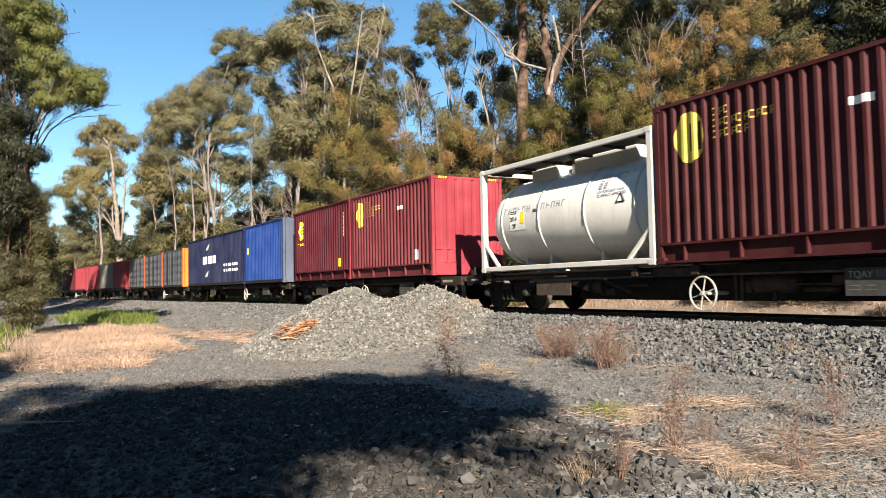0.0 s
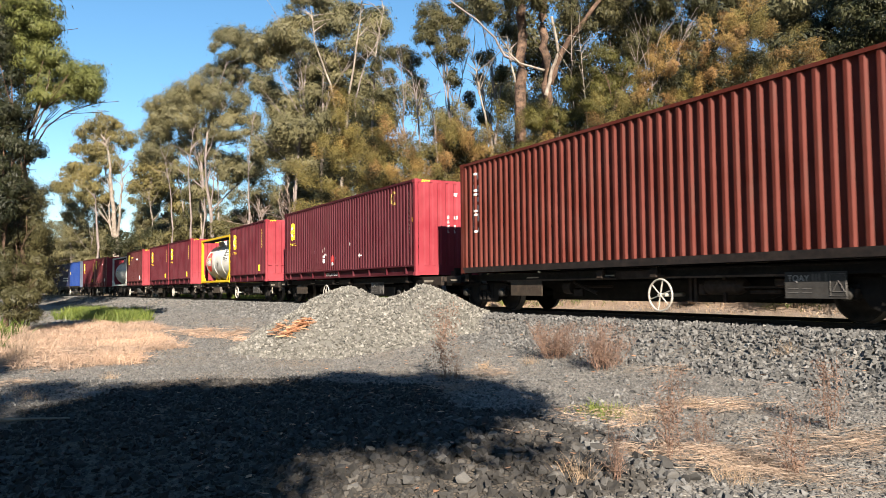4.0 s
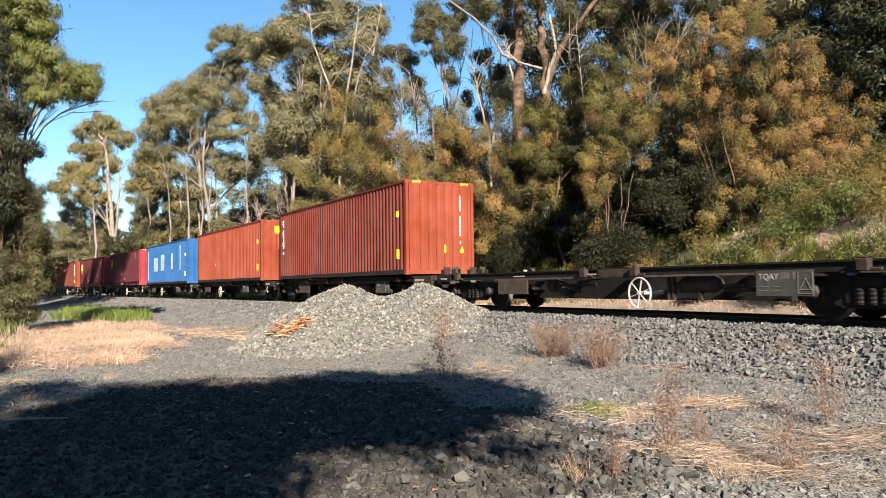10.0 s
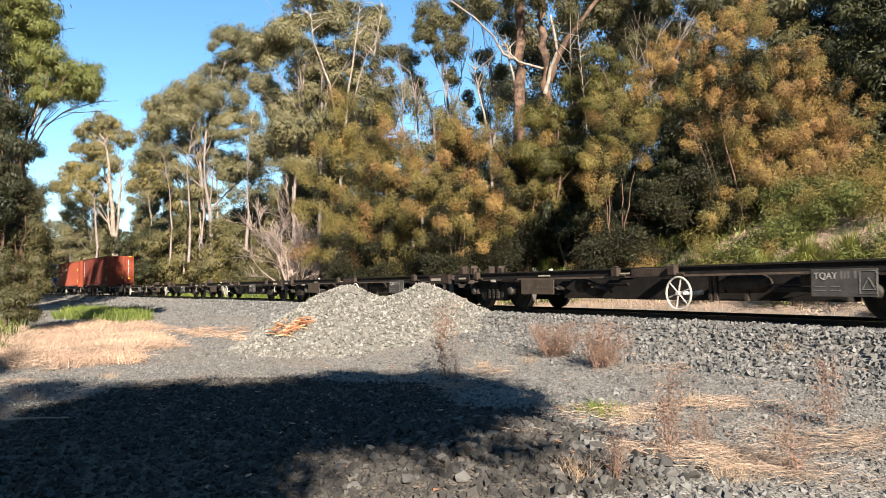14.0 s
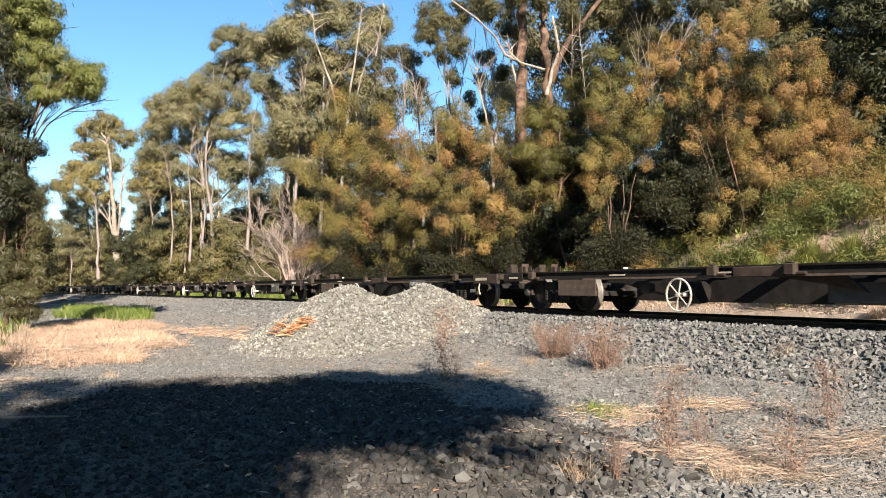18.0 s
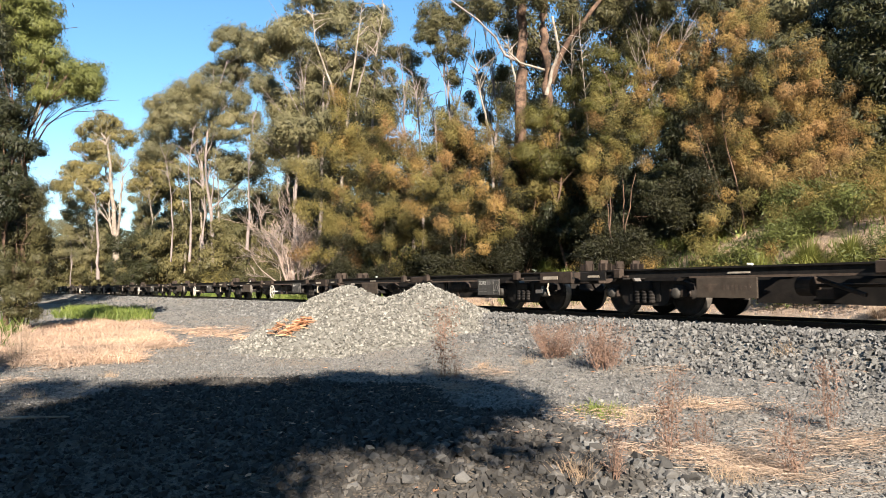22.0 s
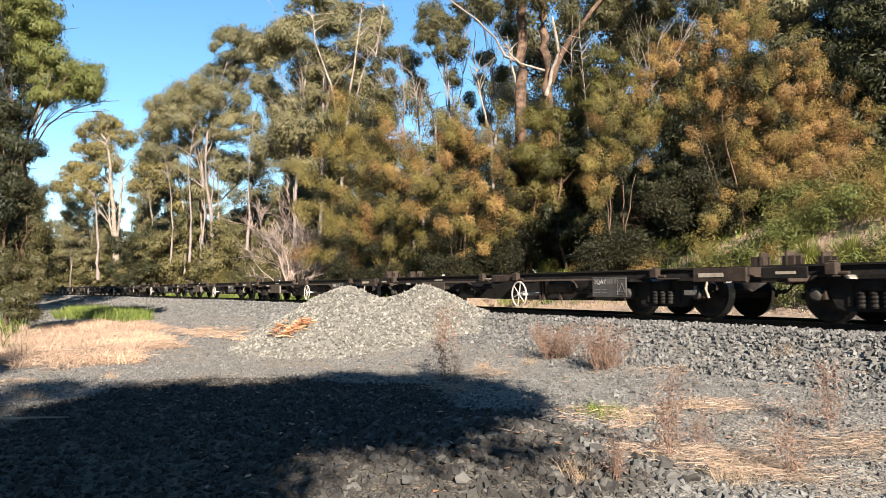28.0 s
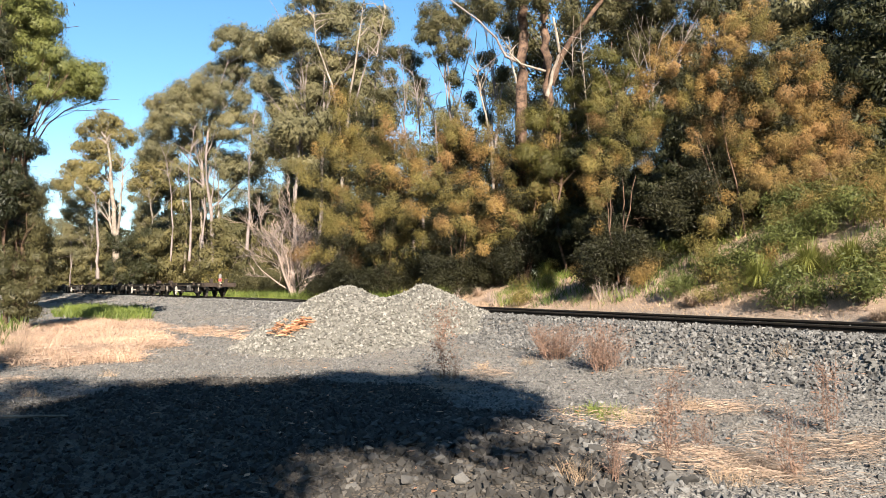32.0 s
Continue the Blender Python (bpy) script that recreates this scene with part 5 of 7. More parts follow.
def end_marks(c, h, mat):
    rr = random.Random(3)
    rows = []
    for y, z, w, hh, step in ((0.05, 2.42, 0.36, 0.1, 0.085), (0.5, 2.42, 0.56, 0.1, 0.085), (0.5, 2.26, 0.32, 0.1, 0.085), (-0.1, 1.72, 0.42, 0.1, 0.075), (-0.1, 1.58, 0.2, 0.09, 0.075), (-0.1, 1.44, 0.36, 0.09, 0.075), (-0.1, 1.3, 0.32, 0.09, 0.075),
                            *[(0.45, 1.76 - 0.08 * i, 0.24, 0.05, 0.055) for i in range(7)], *[(0.78, 1.76 - 0.08 * i, 0.16, 0.05, 0.055) for i in range(7)]):
        k = int(w / step)
        for i in range(k):
            y0, y1, t = y + i * step, y + i * step + step * 0.68, step * 0.2
            kind = rr.randrange(3)
            rows.append((h - 0.02, h + 0.004, y0, y0 + t, z, z + hh))
            rows.append((h - 0.02, h + 0.004, y0 + t, y1, z, z + hh * 0.2) if kind == 0 else (h - 0.02, h + 0.004, y0 + t, y1, z + hh * 0.8, z + hh))
            if kind:
                rows.append((h - 0.02, h + 0.004, y1 - t, y1, z, z + hh * (0.8 if kind == 2 else 0.55)))
    bars(rows, mat, c, "markings")


build_train()


# ---- trees and bushes ----
def leaves(name, pts, size, wide, mat, seed, parent=None, droop=0.6, along=None, out=None):
    """Narrow four-cornered leaves at pts, hanging by droop (1: straight down); along: an own direction for each."""
    r = np.random.default_rng(seed)
    n = len(pts)
    d = r.normal(size=(n, 3))
    d[:, 2] -= droop * 1.6
    if along is not None:
        d = along + 0.35 * r.normal(size=(n, 3))
    d /= np.linalg.norm(d, axis=1, keepdims=True)
    face = r.normal(size=(n, 3))
    if out is not None:      # blades lie along the surface of the tuft, turned roughly outward
        o = out / np.linalg.norm(out, axis=1, keepdims=True)
        d = d - 0.85 * np.sum(d * o, 1, keepdims=True) * o
        d /= np.linalg.norm(d, axis=1, keepdims=True)
        face = out * 1.1 + face * 0.55
        face = np.cross(d, face)
    s = np.cross(d, face) if out is None else face
    s /= np.linalg.norm(s, axis=1, keepdims=True)
    k = size * r.uniform(0.6, 1.3, (n, 1))
    mid = pts + d * k * 0.45
    v = np.stack([pts, mid + s * k * wide * 0.5, pts + d * k, mid - s * k * wide * 0.5], 1)
    f = np.arange(n * 4).reshape(n, 4)
    return raw_mesh(name, v.reshape(-1, 3), f, mat, parent)


def tube(bm, pts, radii, n=8):
    """A bent, tapered limb."""
    rings = []
    for i, (p, r) in enumerate(zip(pts, radii)):
        p = Vector(p)
        d = (Vector(pts[min(i + 1, len(pts) - 1)]) - Vector(pts[max(i - 1, 0)])).normalized()
        q = d.to_track_quat("Z", "Y")
        rings.append([bm.verts.new(p + q @ Vector((r * math.cos(2 * math.pi * k / n), r * math.sin(2 * math.pi * k / n), 0))) for k in range(n)])
    for a, b in zip(rings, rings[1:]):
        for k in range(n):
            bm.faces.new((a[k], a[(k + 1) % n], b[(k + 1) % n], b[k]))
    bm.faces.new(rings[-1])


def bent(a, b, r0, r1, rr, sag=0.12, steps=5):
    a, b = Vector(a), Vector(b)
    L = (b - a).length
    off = Vector((rr.uniform(-1, 1), rr.uniform(-1, 1), rr.uniform(-0.2, 1))) * L * sag
    pts, rad = [], []
    for i in range(steps + 1):
        k = i / steps
        j = Vector((rr.uniform(-1, 1), rr.uniform(-1, 1), 0)) * L * 0.015 * (0 < i < steps)
        pts.append(a.lerp(b, k) + off * (4 * k * (1 - k)) * 0.5 + j)
        rad.append(r0 + (r1 - r0) * k)
    return pts, rad


def clumps(blobs, r, per, size, deep, shell=0.3, sub=13):
    """Sprays of leaves over a crown of rounded masses (across, up, half width, half height), each broken into uneven smaller ones."""
    out, centres, ways = [], [], []
    for ax, up, a, b in blobs:
        dz = r.uniform(-deep, deep)
        n = max(5, int(per * (a * b + a * a + 0.3)))
        d = r.normal(size=(sub, 3))
        d[:, 2] += 0.25
        d /= np.linalg.norm(d, axis=1, keepdims=True)
        mid = d * r.uniform(0.2, 0.92, (sub, 1))
        rad = r.uniform(0.26, 0.55, sub)
        k = r.choice(sub, n, p=rad ** 2 / (rad ** 2).sum())
        e = r.normal(size=(n, 3))
        e /= np.linalg.norm(e, axis=1, keepdims=True)
        e *= r.uniform(shell, 1.1, (n, 1)) ** 0.7
        c = (mid[k] + e * rad[k][:, None]) * np.array([a, a * 1.05, b * 1.15]) * 1.12 + np.array([ax, dz, up])
        centres.append((ax, dz, up))
        out.append(c)
        ways.append(e * np.array([1, 1, 1.1]) + d[k] * 0.4)
    return np.concatenate(out), centres, np.concatenate(ways)


def spray(c, r, m, size, flat=0.7):
    p = c[:, None] + r.normal(size=(len(c), m, 3)) * size * np.array([1, 1, flat])
    return p.reshape(-1, 3)


def tufts(blobs, r, deep, puff, cover, leaf_area):
    """Leaves of a crown: each rounded mass (across, up, half width, half height) carries round leafy tufts, with gaps between them."""
    pts, outs = [], []
    for ax, up, a, b in blobs:
        p = min(puff, 0.5 * min(a, b) + 0.12)
        n = int(0.82 * a * (a + 2 * b) / p ** 2) + 4
        d = r.normal(size=(n, 3))
        d[:, 2] += 0.2
        d /= np.linalg.norm(d, axis=1, keepdims=True)
        reach = np.maximum(np.array([a, a, b]) * 1.08 - p * 0.5, 0.1)
        c = d * r.uniform(0.35, 1.0, (n, 1)) ** 0.6 * reach + np.array([ax, r.uniform(-deep, deep), up])
        rad = p * r.uniform(0.55, 1.3, n)
        k = np.repeat(np.arange(n), (cover * 7.5 * rad ** 2 / leaf_area).astype(int) + 6)
        e = r.normal(size=(len(k), 3))
        e[:, 2] += 0.3
        e /= np.linalg.norm(e, axis=1, keepdims=True)
        far = r.uniform(0.15, 1.0, (len(k), 1)) ** 0.45 * (1 + 0.2 * r.normal(size=(len(k), 1)))
        far *= np.where(r.random((len(k), 1)) < 0.14, r.uniform(1.0, 1.7, (len(k), 1)), 1.0)      # sprigs that stand out
        pts.append(c[k] + e * far * rad[k][:, None] * r.uniform(0.65, 1.25, (n, 3))[k] * np.array([1, 1, 0.85]))
        outs.append(e + d[k] * 0.4)
    return np.concatenate(pts), np.concatenate(outs)


VIEW = 65.27         # heading that the trees' across-axis is square to
KINDS = {  # leaf, bark, tuft radius, cover, leaf length, width ratio
    "near": (LEAF_NEAR, BARK_BROWN, 0.34, 0.75, 0.13, 0.2),
    "nearshade": (LEAF_SHADED, BARK_BROWN, 0.34, 0.8, 0.14, 0.24),
    "nearlow": (LEAF_DARK, BARK_BROWN, 0.3, 0.8, 0.13, 0.24),
    "grey": (LEAF_GREY, BARK_GREY, 0.74, 0.85, 0.22, 0.32),
    "dark": (LEAF_DARK, BARK_GREY, 0.4, 0.65, 0.17, 0.28),
    "pale": (LEAF_PALE, BARK_PALE, 0.9, 0.7, 0.36, 0.32),
    "big": (LEAF_DARK, BARK_BROWN, 0.42, 0.65, 0.15, 0.28),
    "wattle": (LEAF_WATTLE, BARK_BROWN, 0.3, 0.65, 0.1, 0.24),
    "olivegum": (LEAF_DARK, BARK_GREY, 0.42, 0.65, 0.15, 0.28),
    "pine": (LEAF_SHADED, BARK_BROWN, 0.45, 0.65, 0.16, 0.22),
    "back": (LEAF_DARK, BARK_GREY, 0.8, 0.5, 0.26, 0.34),
    "back_pale": (LEAF_GREY, BARK_GREY, 0.8, 0.5, 0.26, 0.34),
    "under": (LEAF_UNDER_SHADE, BARK_BROWN, 0.5, 0.5, 0.19, 0.3),
    "plain": (LEAF_DARK, BARK_GREY, 1.1, 0.4, 0.62, 0.42),
    "scrub": (LEAF_SCRUB, BARK_GREY, 0.6, 0.5, 0.25, 0.34),
    "shade": (LEAF_NEAR, BARK_BROWN, 0.2, 1.0, 0.23, 0.4),
    "unseen_canopy": (LEAF_NEAR, BARK_BROWN, 0.2, 1.0, 0.23, 0.4),
}
LABELS = {
    "near": "broad-crowned eucalyptus with fresh green drooping leaves at the yard's edge",
    "nearshade": "tall tree at the yard's edge, its leaves coloured dark for shade",
    "nearlow": "young green tree leafy to the ground at the yard's edge",
    "grey": "tall grey-green eucalyptus with billowing clumped crown behind the track",
    "dark": "slender dark-leaved eucalyptus among the trees behind the track",
    "pale": "tall gum tree with forked pale trunk and sparse flat crown",
    "big": "old eucalyptus with thick brown bark trunks and long bare limbs",
    "wattle": "upright olive-green wattle between the she-oaks and the tall gums",
    "olivegum": "grey-olive eucalyptus crown behind the she-oaks",
    "pine": "tree with drooping foliage coloured dark for shade at the top of the bank",
    "back": "dark eucalyptus deep in the woods",
    "back_pale": "grey-green eucalyptus deep in the woods",
    "under": "low understorey tree with shade-dark leaves filling the edge of the woods",
    "plain": "eucalyptus in the woods beyond the yard",
    "scrub": "pale olive scrub tree beside the far stretch of track",
    "shade": "small dense eucalyptus standing behind the viewer and shading the yard",
    "unseen_canopy": "added unseen eucalyptus leaning over the viewer to block skylight",
}
SEED = [100]


def gum(x, y, z, blobs, kind, trunks=1, thick=1.0, deep=1.0, turn=VIEW, limbs=True, loose=()):
    """A tree with a crown of leafy tufts, or of loose sprays (sprays per square metre, leaves a spray, seed)."""
    SEED[0] += 7
    seed = loose[2] if loose else SEED[0]
    r, rr = np.random.default_rng(seed), random.Random(seed)
    mat, bark, puff, cover, size, wide = KINDS[kind]
    root = thing("eucalyptus_tree", LABELS[kind], "tree", "trees behind the track")
    root.matrix_basis = pose(x, y, z, 0, 0, turn)
    if loose:
        c, _, ways = clumps(blobs, r, loose[0], puff, deep, 0.45)
        pts, ways = spray(c, r, loose[1], puff), np.repeat(ways, loose[1], 0)
    else:
        pts, ways = tufts(blobs, r, deep, puff, cover, size * size * wide * 0.5)
    centres = [(b[0], r.uniform(-deep, deep), b[1]) for b in blobs]
    leaves("crown", pts, size, wide, mat, seed, root, 0.7, out=ways * 1.5)
    if not limbs:
        return root
    top = max(b[1] for b in blobs)
    bm = bmesh.new()
    th = 0.0085 * top * thick
    forks = []
    for k in range(trunks):
        bx = (k - (trunks - 1) / 2) * 0.9
        tx = np.mean([b[0] for b in blobs]) * 0.6 + bx * 1.4
        p2, rad2 = bent((bx, 0, -0.3), (tx, 0, top * 0.8), th, th * 0.35, rr, 0.05, 8)
        tube(bm, p2, rad2, 10)
        forks.append((p2, rad2))
    smooth(part("trunk", bm, bark, root))
    for (ax, up, a, b), (cx, cy, cz) in zip(blobs, centres):
        p1, rad1 = min(forks, key=lambda k: abs(k[0][4].x - cx))
        i = min(range(1, len(p1)), key=lambda i: abs(p1[i].z - max(cz * 0.72, 0.5)))
        bm = bmesh.new()
        p2, r2 = bent(p1[i], (cx, cy, cz), rad1[i] * 0.6, rad1[i] * 0.15, rr, 0.2, 5)
        tube(bm, p2, r2, 6)
        for _ in range(4):
            e = Vector((cx + rr.uniform(-a, a), cy + rr.uniform(-a, a), cz + rr.uniform(-b, b)))
            q2, s2 = bent(p2[3], e, r2[3] * 0.7, 0.01, rr, 0.15, 3)
            tube(bm, q2, s2, 5)
        smooth(part("limb", bm, bark, root))
    return root


def sheoak(x, y, z, blobs, gold, deep=0.8, scale=1.0):
    """Feathery she-oak: plumes of fine needles, golden to rusty at their outer ends and dark olive inside, darkened
    further to stand for shade.
    """
    SEED[0] += 7
    seed = SEED[0]
    r, rr = np.random.default_rng(seed), random.Random(seed)
    root = thing("sheoak_bush", "feathery she-oak bush with golden-brown flowering needles" if gold > 0.5 else "feathery olive-green she-oak bush tinged with gold", "bush", "she-oaks behind the track")
    root.matrix_basis = pose(x, y, z, 0, 0, VIEW)
    lo, hi = min(b[0] - b[2] * 0.7 for b in blobs), max(b[0] + b[2] * 0.7 for b in blobs)
    rise = float(ground_z(x, y)) - z
    # low skirt and cores in the darkened leaf, as shade under the bush
    skirt = [(lo + (hi - lo) * (k + 0.5) / 8, rise + r.uniform(0.3, 1.5), 0.75, 0.75) for k in range(8)]
    blobs = blobs + skirt[2:] if gold > 0.7 else blobs
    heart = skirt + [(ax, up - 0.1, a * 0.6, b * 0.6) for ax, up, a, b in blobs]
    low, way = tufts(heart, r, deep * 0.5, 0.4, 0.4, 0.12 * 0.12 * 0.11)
    leaves("inner_foliage", low, 0.12, 0.22, LEAF_HEART_SHADE, seed + 9, root, 0.2)
    size, wide = 0.1 * scale, 0.14
    pts, ways, tone, outs, centres = [], [], [], [], []
    for ax, up, a, b in blobs:
        mid = np.array([ax, r.uniform(-deep, deep) * 0.7, up])
        centres.append(tuple(mid))
        n = int(0.48 * a * (a + 2 * b) / (0.31 * scale) ** 2) + 4
        d = r.normal(size=(n, 3))
        d[:, 2] += 0.15
        d /= np.linalg.norm(d, axis=1, keepdims=True)
        base = d * r.uniform(0.5, 0.95, (n, 1)) * np.array([a, a, b]) + mid
        axis = d * 0.9 + np.array([0, 0, 0.6]) + 0.3 * r.normal(size=(n, 3))
        axis /= np.linalg.norm(axis, axis=1, keepdims=True)
        length, fat = 0.72 * scale * r.uniform(0.6, 1.35, n), 0.27 * scale * r.uniform(0.7, 1.25, n)
        hue = r.choice(3, n, p=np.array([gold * 0.65, 1.0 - gold * 0.8, gold * 0.5]) / (gold * 0.35 + 1.0))
        k = np.repeat(np.arange(n), (2.4 * length * fat / (size * size * wide * 0.5)).astype(int))
        t = r.random(len(k)) ** 0.75
        e = r.normal(size=(len(k), 3))
        e /= np.linalg.norm(e, axis=1, keepdims=True)
        off = e * (fat[k] * np.sqrt(t + 0.06) * (1.06 - t) ** 0.5 * 1.7 * r.uniform(0.3, 1.05, len(k)) ** 0.5)[:, None]
        pts.append(base[k] + axis[k] * (t * length[k])[:, None] + off)
        ways.append(axis[k] * 0.5 + e * 0.5 + 0.3 * r.normal(size=(len(k), 3)))
        outs.append(e + axis[k] * (t * 1.1)[:, None])
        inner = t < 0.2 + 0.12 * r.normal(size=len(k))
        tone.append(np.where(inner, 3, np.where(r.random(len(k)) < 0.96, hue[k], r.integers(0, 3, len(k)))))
    pts, ways, tone, outs = np.concatenate(pts), np.concatenate(ways), np.concatenate(tone), np.concatenate(outs)
    for k, (nm, mat) in enumerate((("golden_foliage", GOLD), ("olive_foliage", OLIVE), ("rusty_foliage", RUSTY), ("dark_foliage", LEAF_HEART_SHADE))):
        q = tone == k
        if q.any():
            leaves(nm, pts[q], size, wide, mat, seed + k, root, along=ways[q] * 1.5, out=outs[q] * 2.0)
    for cx, cy, cz in centres[::2]:
        bm = bmesh.new()
        p2, r2 = bent((cx * 0.15, cy * 0.15, -0.2), (cx * 0.8, cy * 0.8, cz * 0.8), 0.04, 0.008, rr, 0.12, 6)
        tube(bm, p2, r2, 6)
        smooth(part("stem", bm, BARK_BROWN, root))
    return root


def shrub(x, y, z, blobs, mat, label, per=22, size=0.14, wide=0.4, m=40, rad=0.2, name="shrub"):
    SEED[0] += 7
    seed = SEED[0]
    r, rr = np.random.default_rng(seed), random.Random(seed)
    root = thing(name, label, "bush")
    root.matrix_basis = pose(x, y, z, 0, 0, VIEW)
    c, centres, ways = clumps(blobs, r, per, rad, 0.3)
    leaves("foliage", spray(c, r, m, rad), size, wide, mat, seed, root, 0.3, out=np.repeat(ways, m, 0))
    for cx, cy, cz in centres:
        bm = bmesh.new()
        p2, r2 = bent((cx * 0.3, cy * 0.3, -0.1), (cx, cy, cz), 0.03, 0.008, rr, 0.1, 4)
        tube(bm, p2, r2, 5)
        part("stem", bm, BARK_BROWN, root)
    return root


near_gum = gum(-31.0, -2.7, -0.70, [(0.4, 11.5, 1.3, 0.7), (-0.4, 11.1, 0.9, 1.0), (0.8, 10.6, 1.0, 0.7), (0.5, 9.7, 1.2, 0.6), (1.4, 9.5, 1.1, 0.7), (2.2, 9.2, 0.9, 0.6), (1.8, 8.6, 0.9, 0.5), (2.8, 8.6, 0.6, 0.6), (0.5, 9.0, 0.9, 0.5), (1.1, 8.2, 0.8, 0.3)], "near", deep=0.9)
shrub(-32.1, -2.7, -0.70, [(-0.5, 3.7, 0.6, 0.8), (0.1, 3.8, 0.7, 0.6), (0.5, 2.8, 0.6, 0.8), (-0.2, 2.6, 0.7, 0.8), (0.4, 1.8, 0.7, 0.6), (-0.2, 1.6, 0.7, 0.7), (0.8, 2.0, 0.3, 0.5)], LEAF_DARK, "dark green shrub under the eucalyptus at the yard edge", 80, 0.14, 0.35, 40, 0.2)
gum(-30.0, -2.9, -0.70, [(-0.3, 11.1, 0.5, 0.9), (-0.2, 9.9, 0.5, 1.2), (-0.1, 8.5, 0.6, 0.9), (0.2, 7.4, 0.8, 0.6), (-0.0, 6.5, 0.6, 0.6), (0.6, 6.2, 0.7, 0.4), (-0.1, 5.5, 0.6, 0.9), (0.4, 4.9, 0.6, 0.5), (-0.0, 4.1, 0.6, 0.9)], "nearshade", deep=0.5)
gum(-116.8, 2.3, 0.00, [(-2.2, 24.7, 2.8, 1.6), (-3.9, 23.1, 2.8, 1.8), (-0.0, 22.6, 2.4, 1.8), (-5.5, 20.6, 2.6, 1.6), (-2.4, 20.6, 2.4, 1.6), (-7.1, 17.7, 2.4, 1.8), (-3.8, 17.5, 2.8, 1.9), (-0.2, 18.3, 1.9, 1.6), (-5.4, 14.7, 2.8, 2.4), (-2.6, 13.8, 2.6, 2.6), (-7.9, 15.1, 1.5, 1.4), (1.5, 15.0, 1.5, 2.2)], "pale", deep=2.0)
gum(-102.2, 5.3, 0.20, [(0.3, 18.1, 1.9, 1.6), (1.6, 16.4, 2.5, 1.6), (-0.1, 15.3, 1.7, 1.6), (3.1, 14.6, 2.3, 1.9), (0.6, 13.2, 2.1, 1.9), (3.9, 11.7, 2.1, 1.9)], "pale", deep=1.5)
gum(-74.8, 9.7, 0.30, [(-4.0, 18.2, 2.4, 1.3), (-5.3, 16.1, 1.5, 2.0), (-1.5, 19.5, 2.8, 2.1), (-2.6, 16.6, 3.1, 2.0), (1.8, 23.6, 2.0, 2.0), (3.5, 24.9, 1.8, 1.5), (0.7, 21.2, 2.6, 1.8), (3.7, 22.1, 2.4, 2.1), (1.3, 18.3, 2.9, 2.0), (-1.2, 14.6, 2.9, 1.6), (-4.6, 13.3, 2.3, 1.1), (2.6, 15.7, 2.9, 2.0), (-2.7, 11.3, 2.4, 1.1), (0.7, 12.5, 2.8, 1.5), (-1.1, 9.6, 2.1, 1.0), (3.2, 11.2, 2.1, 1.1), (-4.5, 15.1, 1.8, 1.3)], "grey", deep=1.8, trunks=2)
gum(-53.2, 13.6, 0.40, [(-2.1, 19.6, 1.3, 1.3), (-2.5, 17.1, 1.7, 1.5), (-0.4, 18.1, 2.1, 1.5), (0.8, 20.2, 2.1, 1.1), (3.0, 20.5, 1.5, 0.9), (4.9, 20.3, 1.6, 1.1), (5.3, 18.8, 1.2, 1.1), (2.5, 18.6, 1.6, 1.2), (4.1, 17.1, 1.8, 1.1), (1.6, 16.4, 2.1, 1.2), (-0.6, 15.8, 1.8, 1.3), (3.3, 14.9, 2.1, 1.1), (0.8, 14.0, 2.3, 1.3), (-1.7, 13.7, 1.8, 1.5), (-0.6, 11.4, 2.2, 1.6), (1.8, 11.8, 1.8, 1.3), (-2.5, 10.8, 1.8, 1.3), (-0.8, 8.9, 2.1, 1.3), (4.1, 13.0, 1.6, 1.0)], "grey", deep=1.6, trunks=2)
gum(-42.4, 17.9, 0.50, [(-1.3, 14.7, 1.1, 0.6), (-0.4, 14.0, 0.8, 0.9), (-1.8, 13.4, 0.6, 0.6), (-2.2, 12.0, 1.1, 1.0), (0.1, 12.6, 0.5, 0.9), (-1.8, 10.3, 0.8, 1.1), (-2.8, 13.7, 0.6, 0.8)], "dark", deep=0.8)
gum(-39.8, 18.7, 0.60, [(-1.0, 16.3, 0.8, 0.9), (-1.3, 14.6, 0.7, 1.4), (-0.5, 15.2, 1.2, 1.2), (-0.1, 13.9, 1.0, 0.9), (0.5, 16.0, 0.9, 1.1), (1.4, 16.2, 0.9, 0.9), (0.8, 14.2, 0.6, 0.9), (0.3, 12.3, 0.5, 0.7)], "dark", deep=0.8)
gum(-41.6, 19.7, 0.50, [(-0.3, 9.6, 0.8, 1.3), (-0.8, 7.8, 0.8, 1.3), (0.2, 8.3, 0.7, 1.5), (1.2, 11.5, 0.5, 0.7), (2.2, 10.3, 0.6, 0.7), (1.1, 8.7, 0.8, 0.9)], "dark", deep=0.8)
gum(-35.2, 19.2, 0.80, [(-0.5, 14.8, 0.9, 0.6), (0.3, 14.1, 0.9, 0.7), (1.1, 13.3, 0.8, 0.5), (-0.3, 12.3, 0.6, 0.6), (0.4, 11.1, 0.5, 0.5), (-0.7, 11.0, 0.4, 0.4)], "dark", deep=0.8)
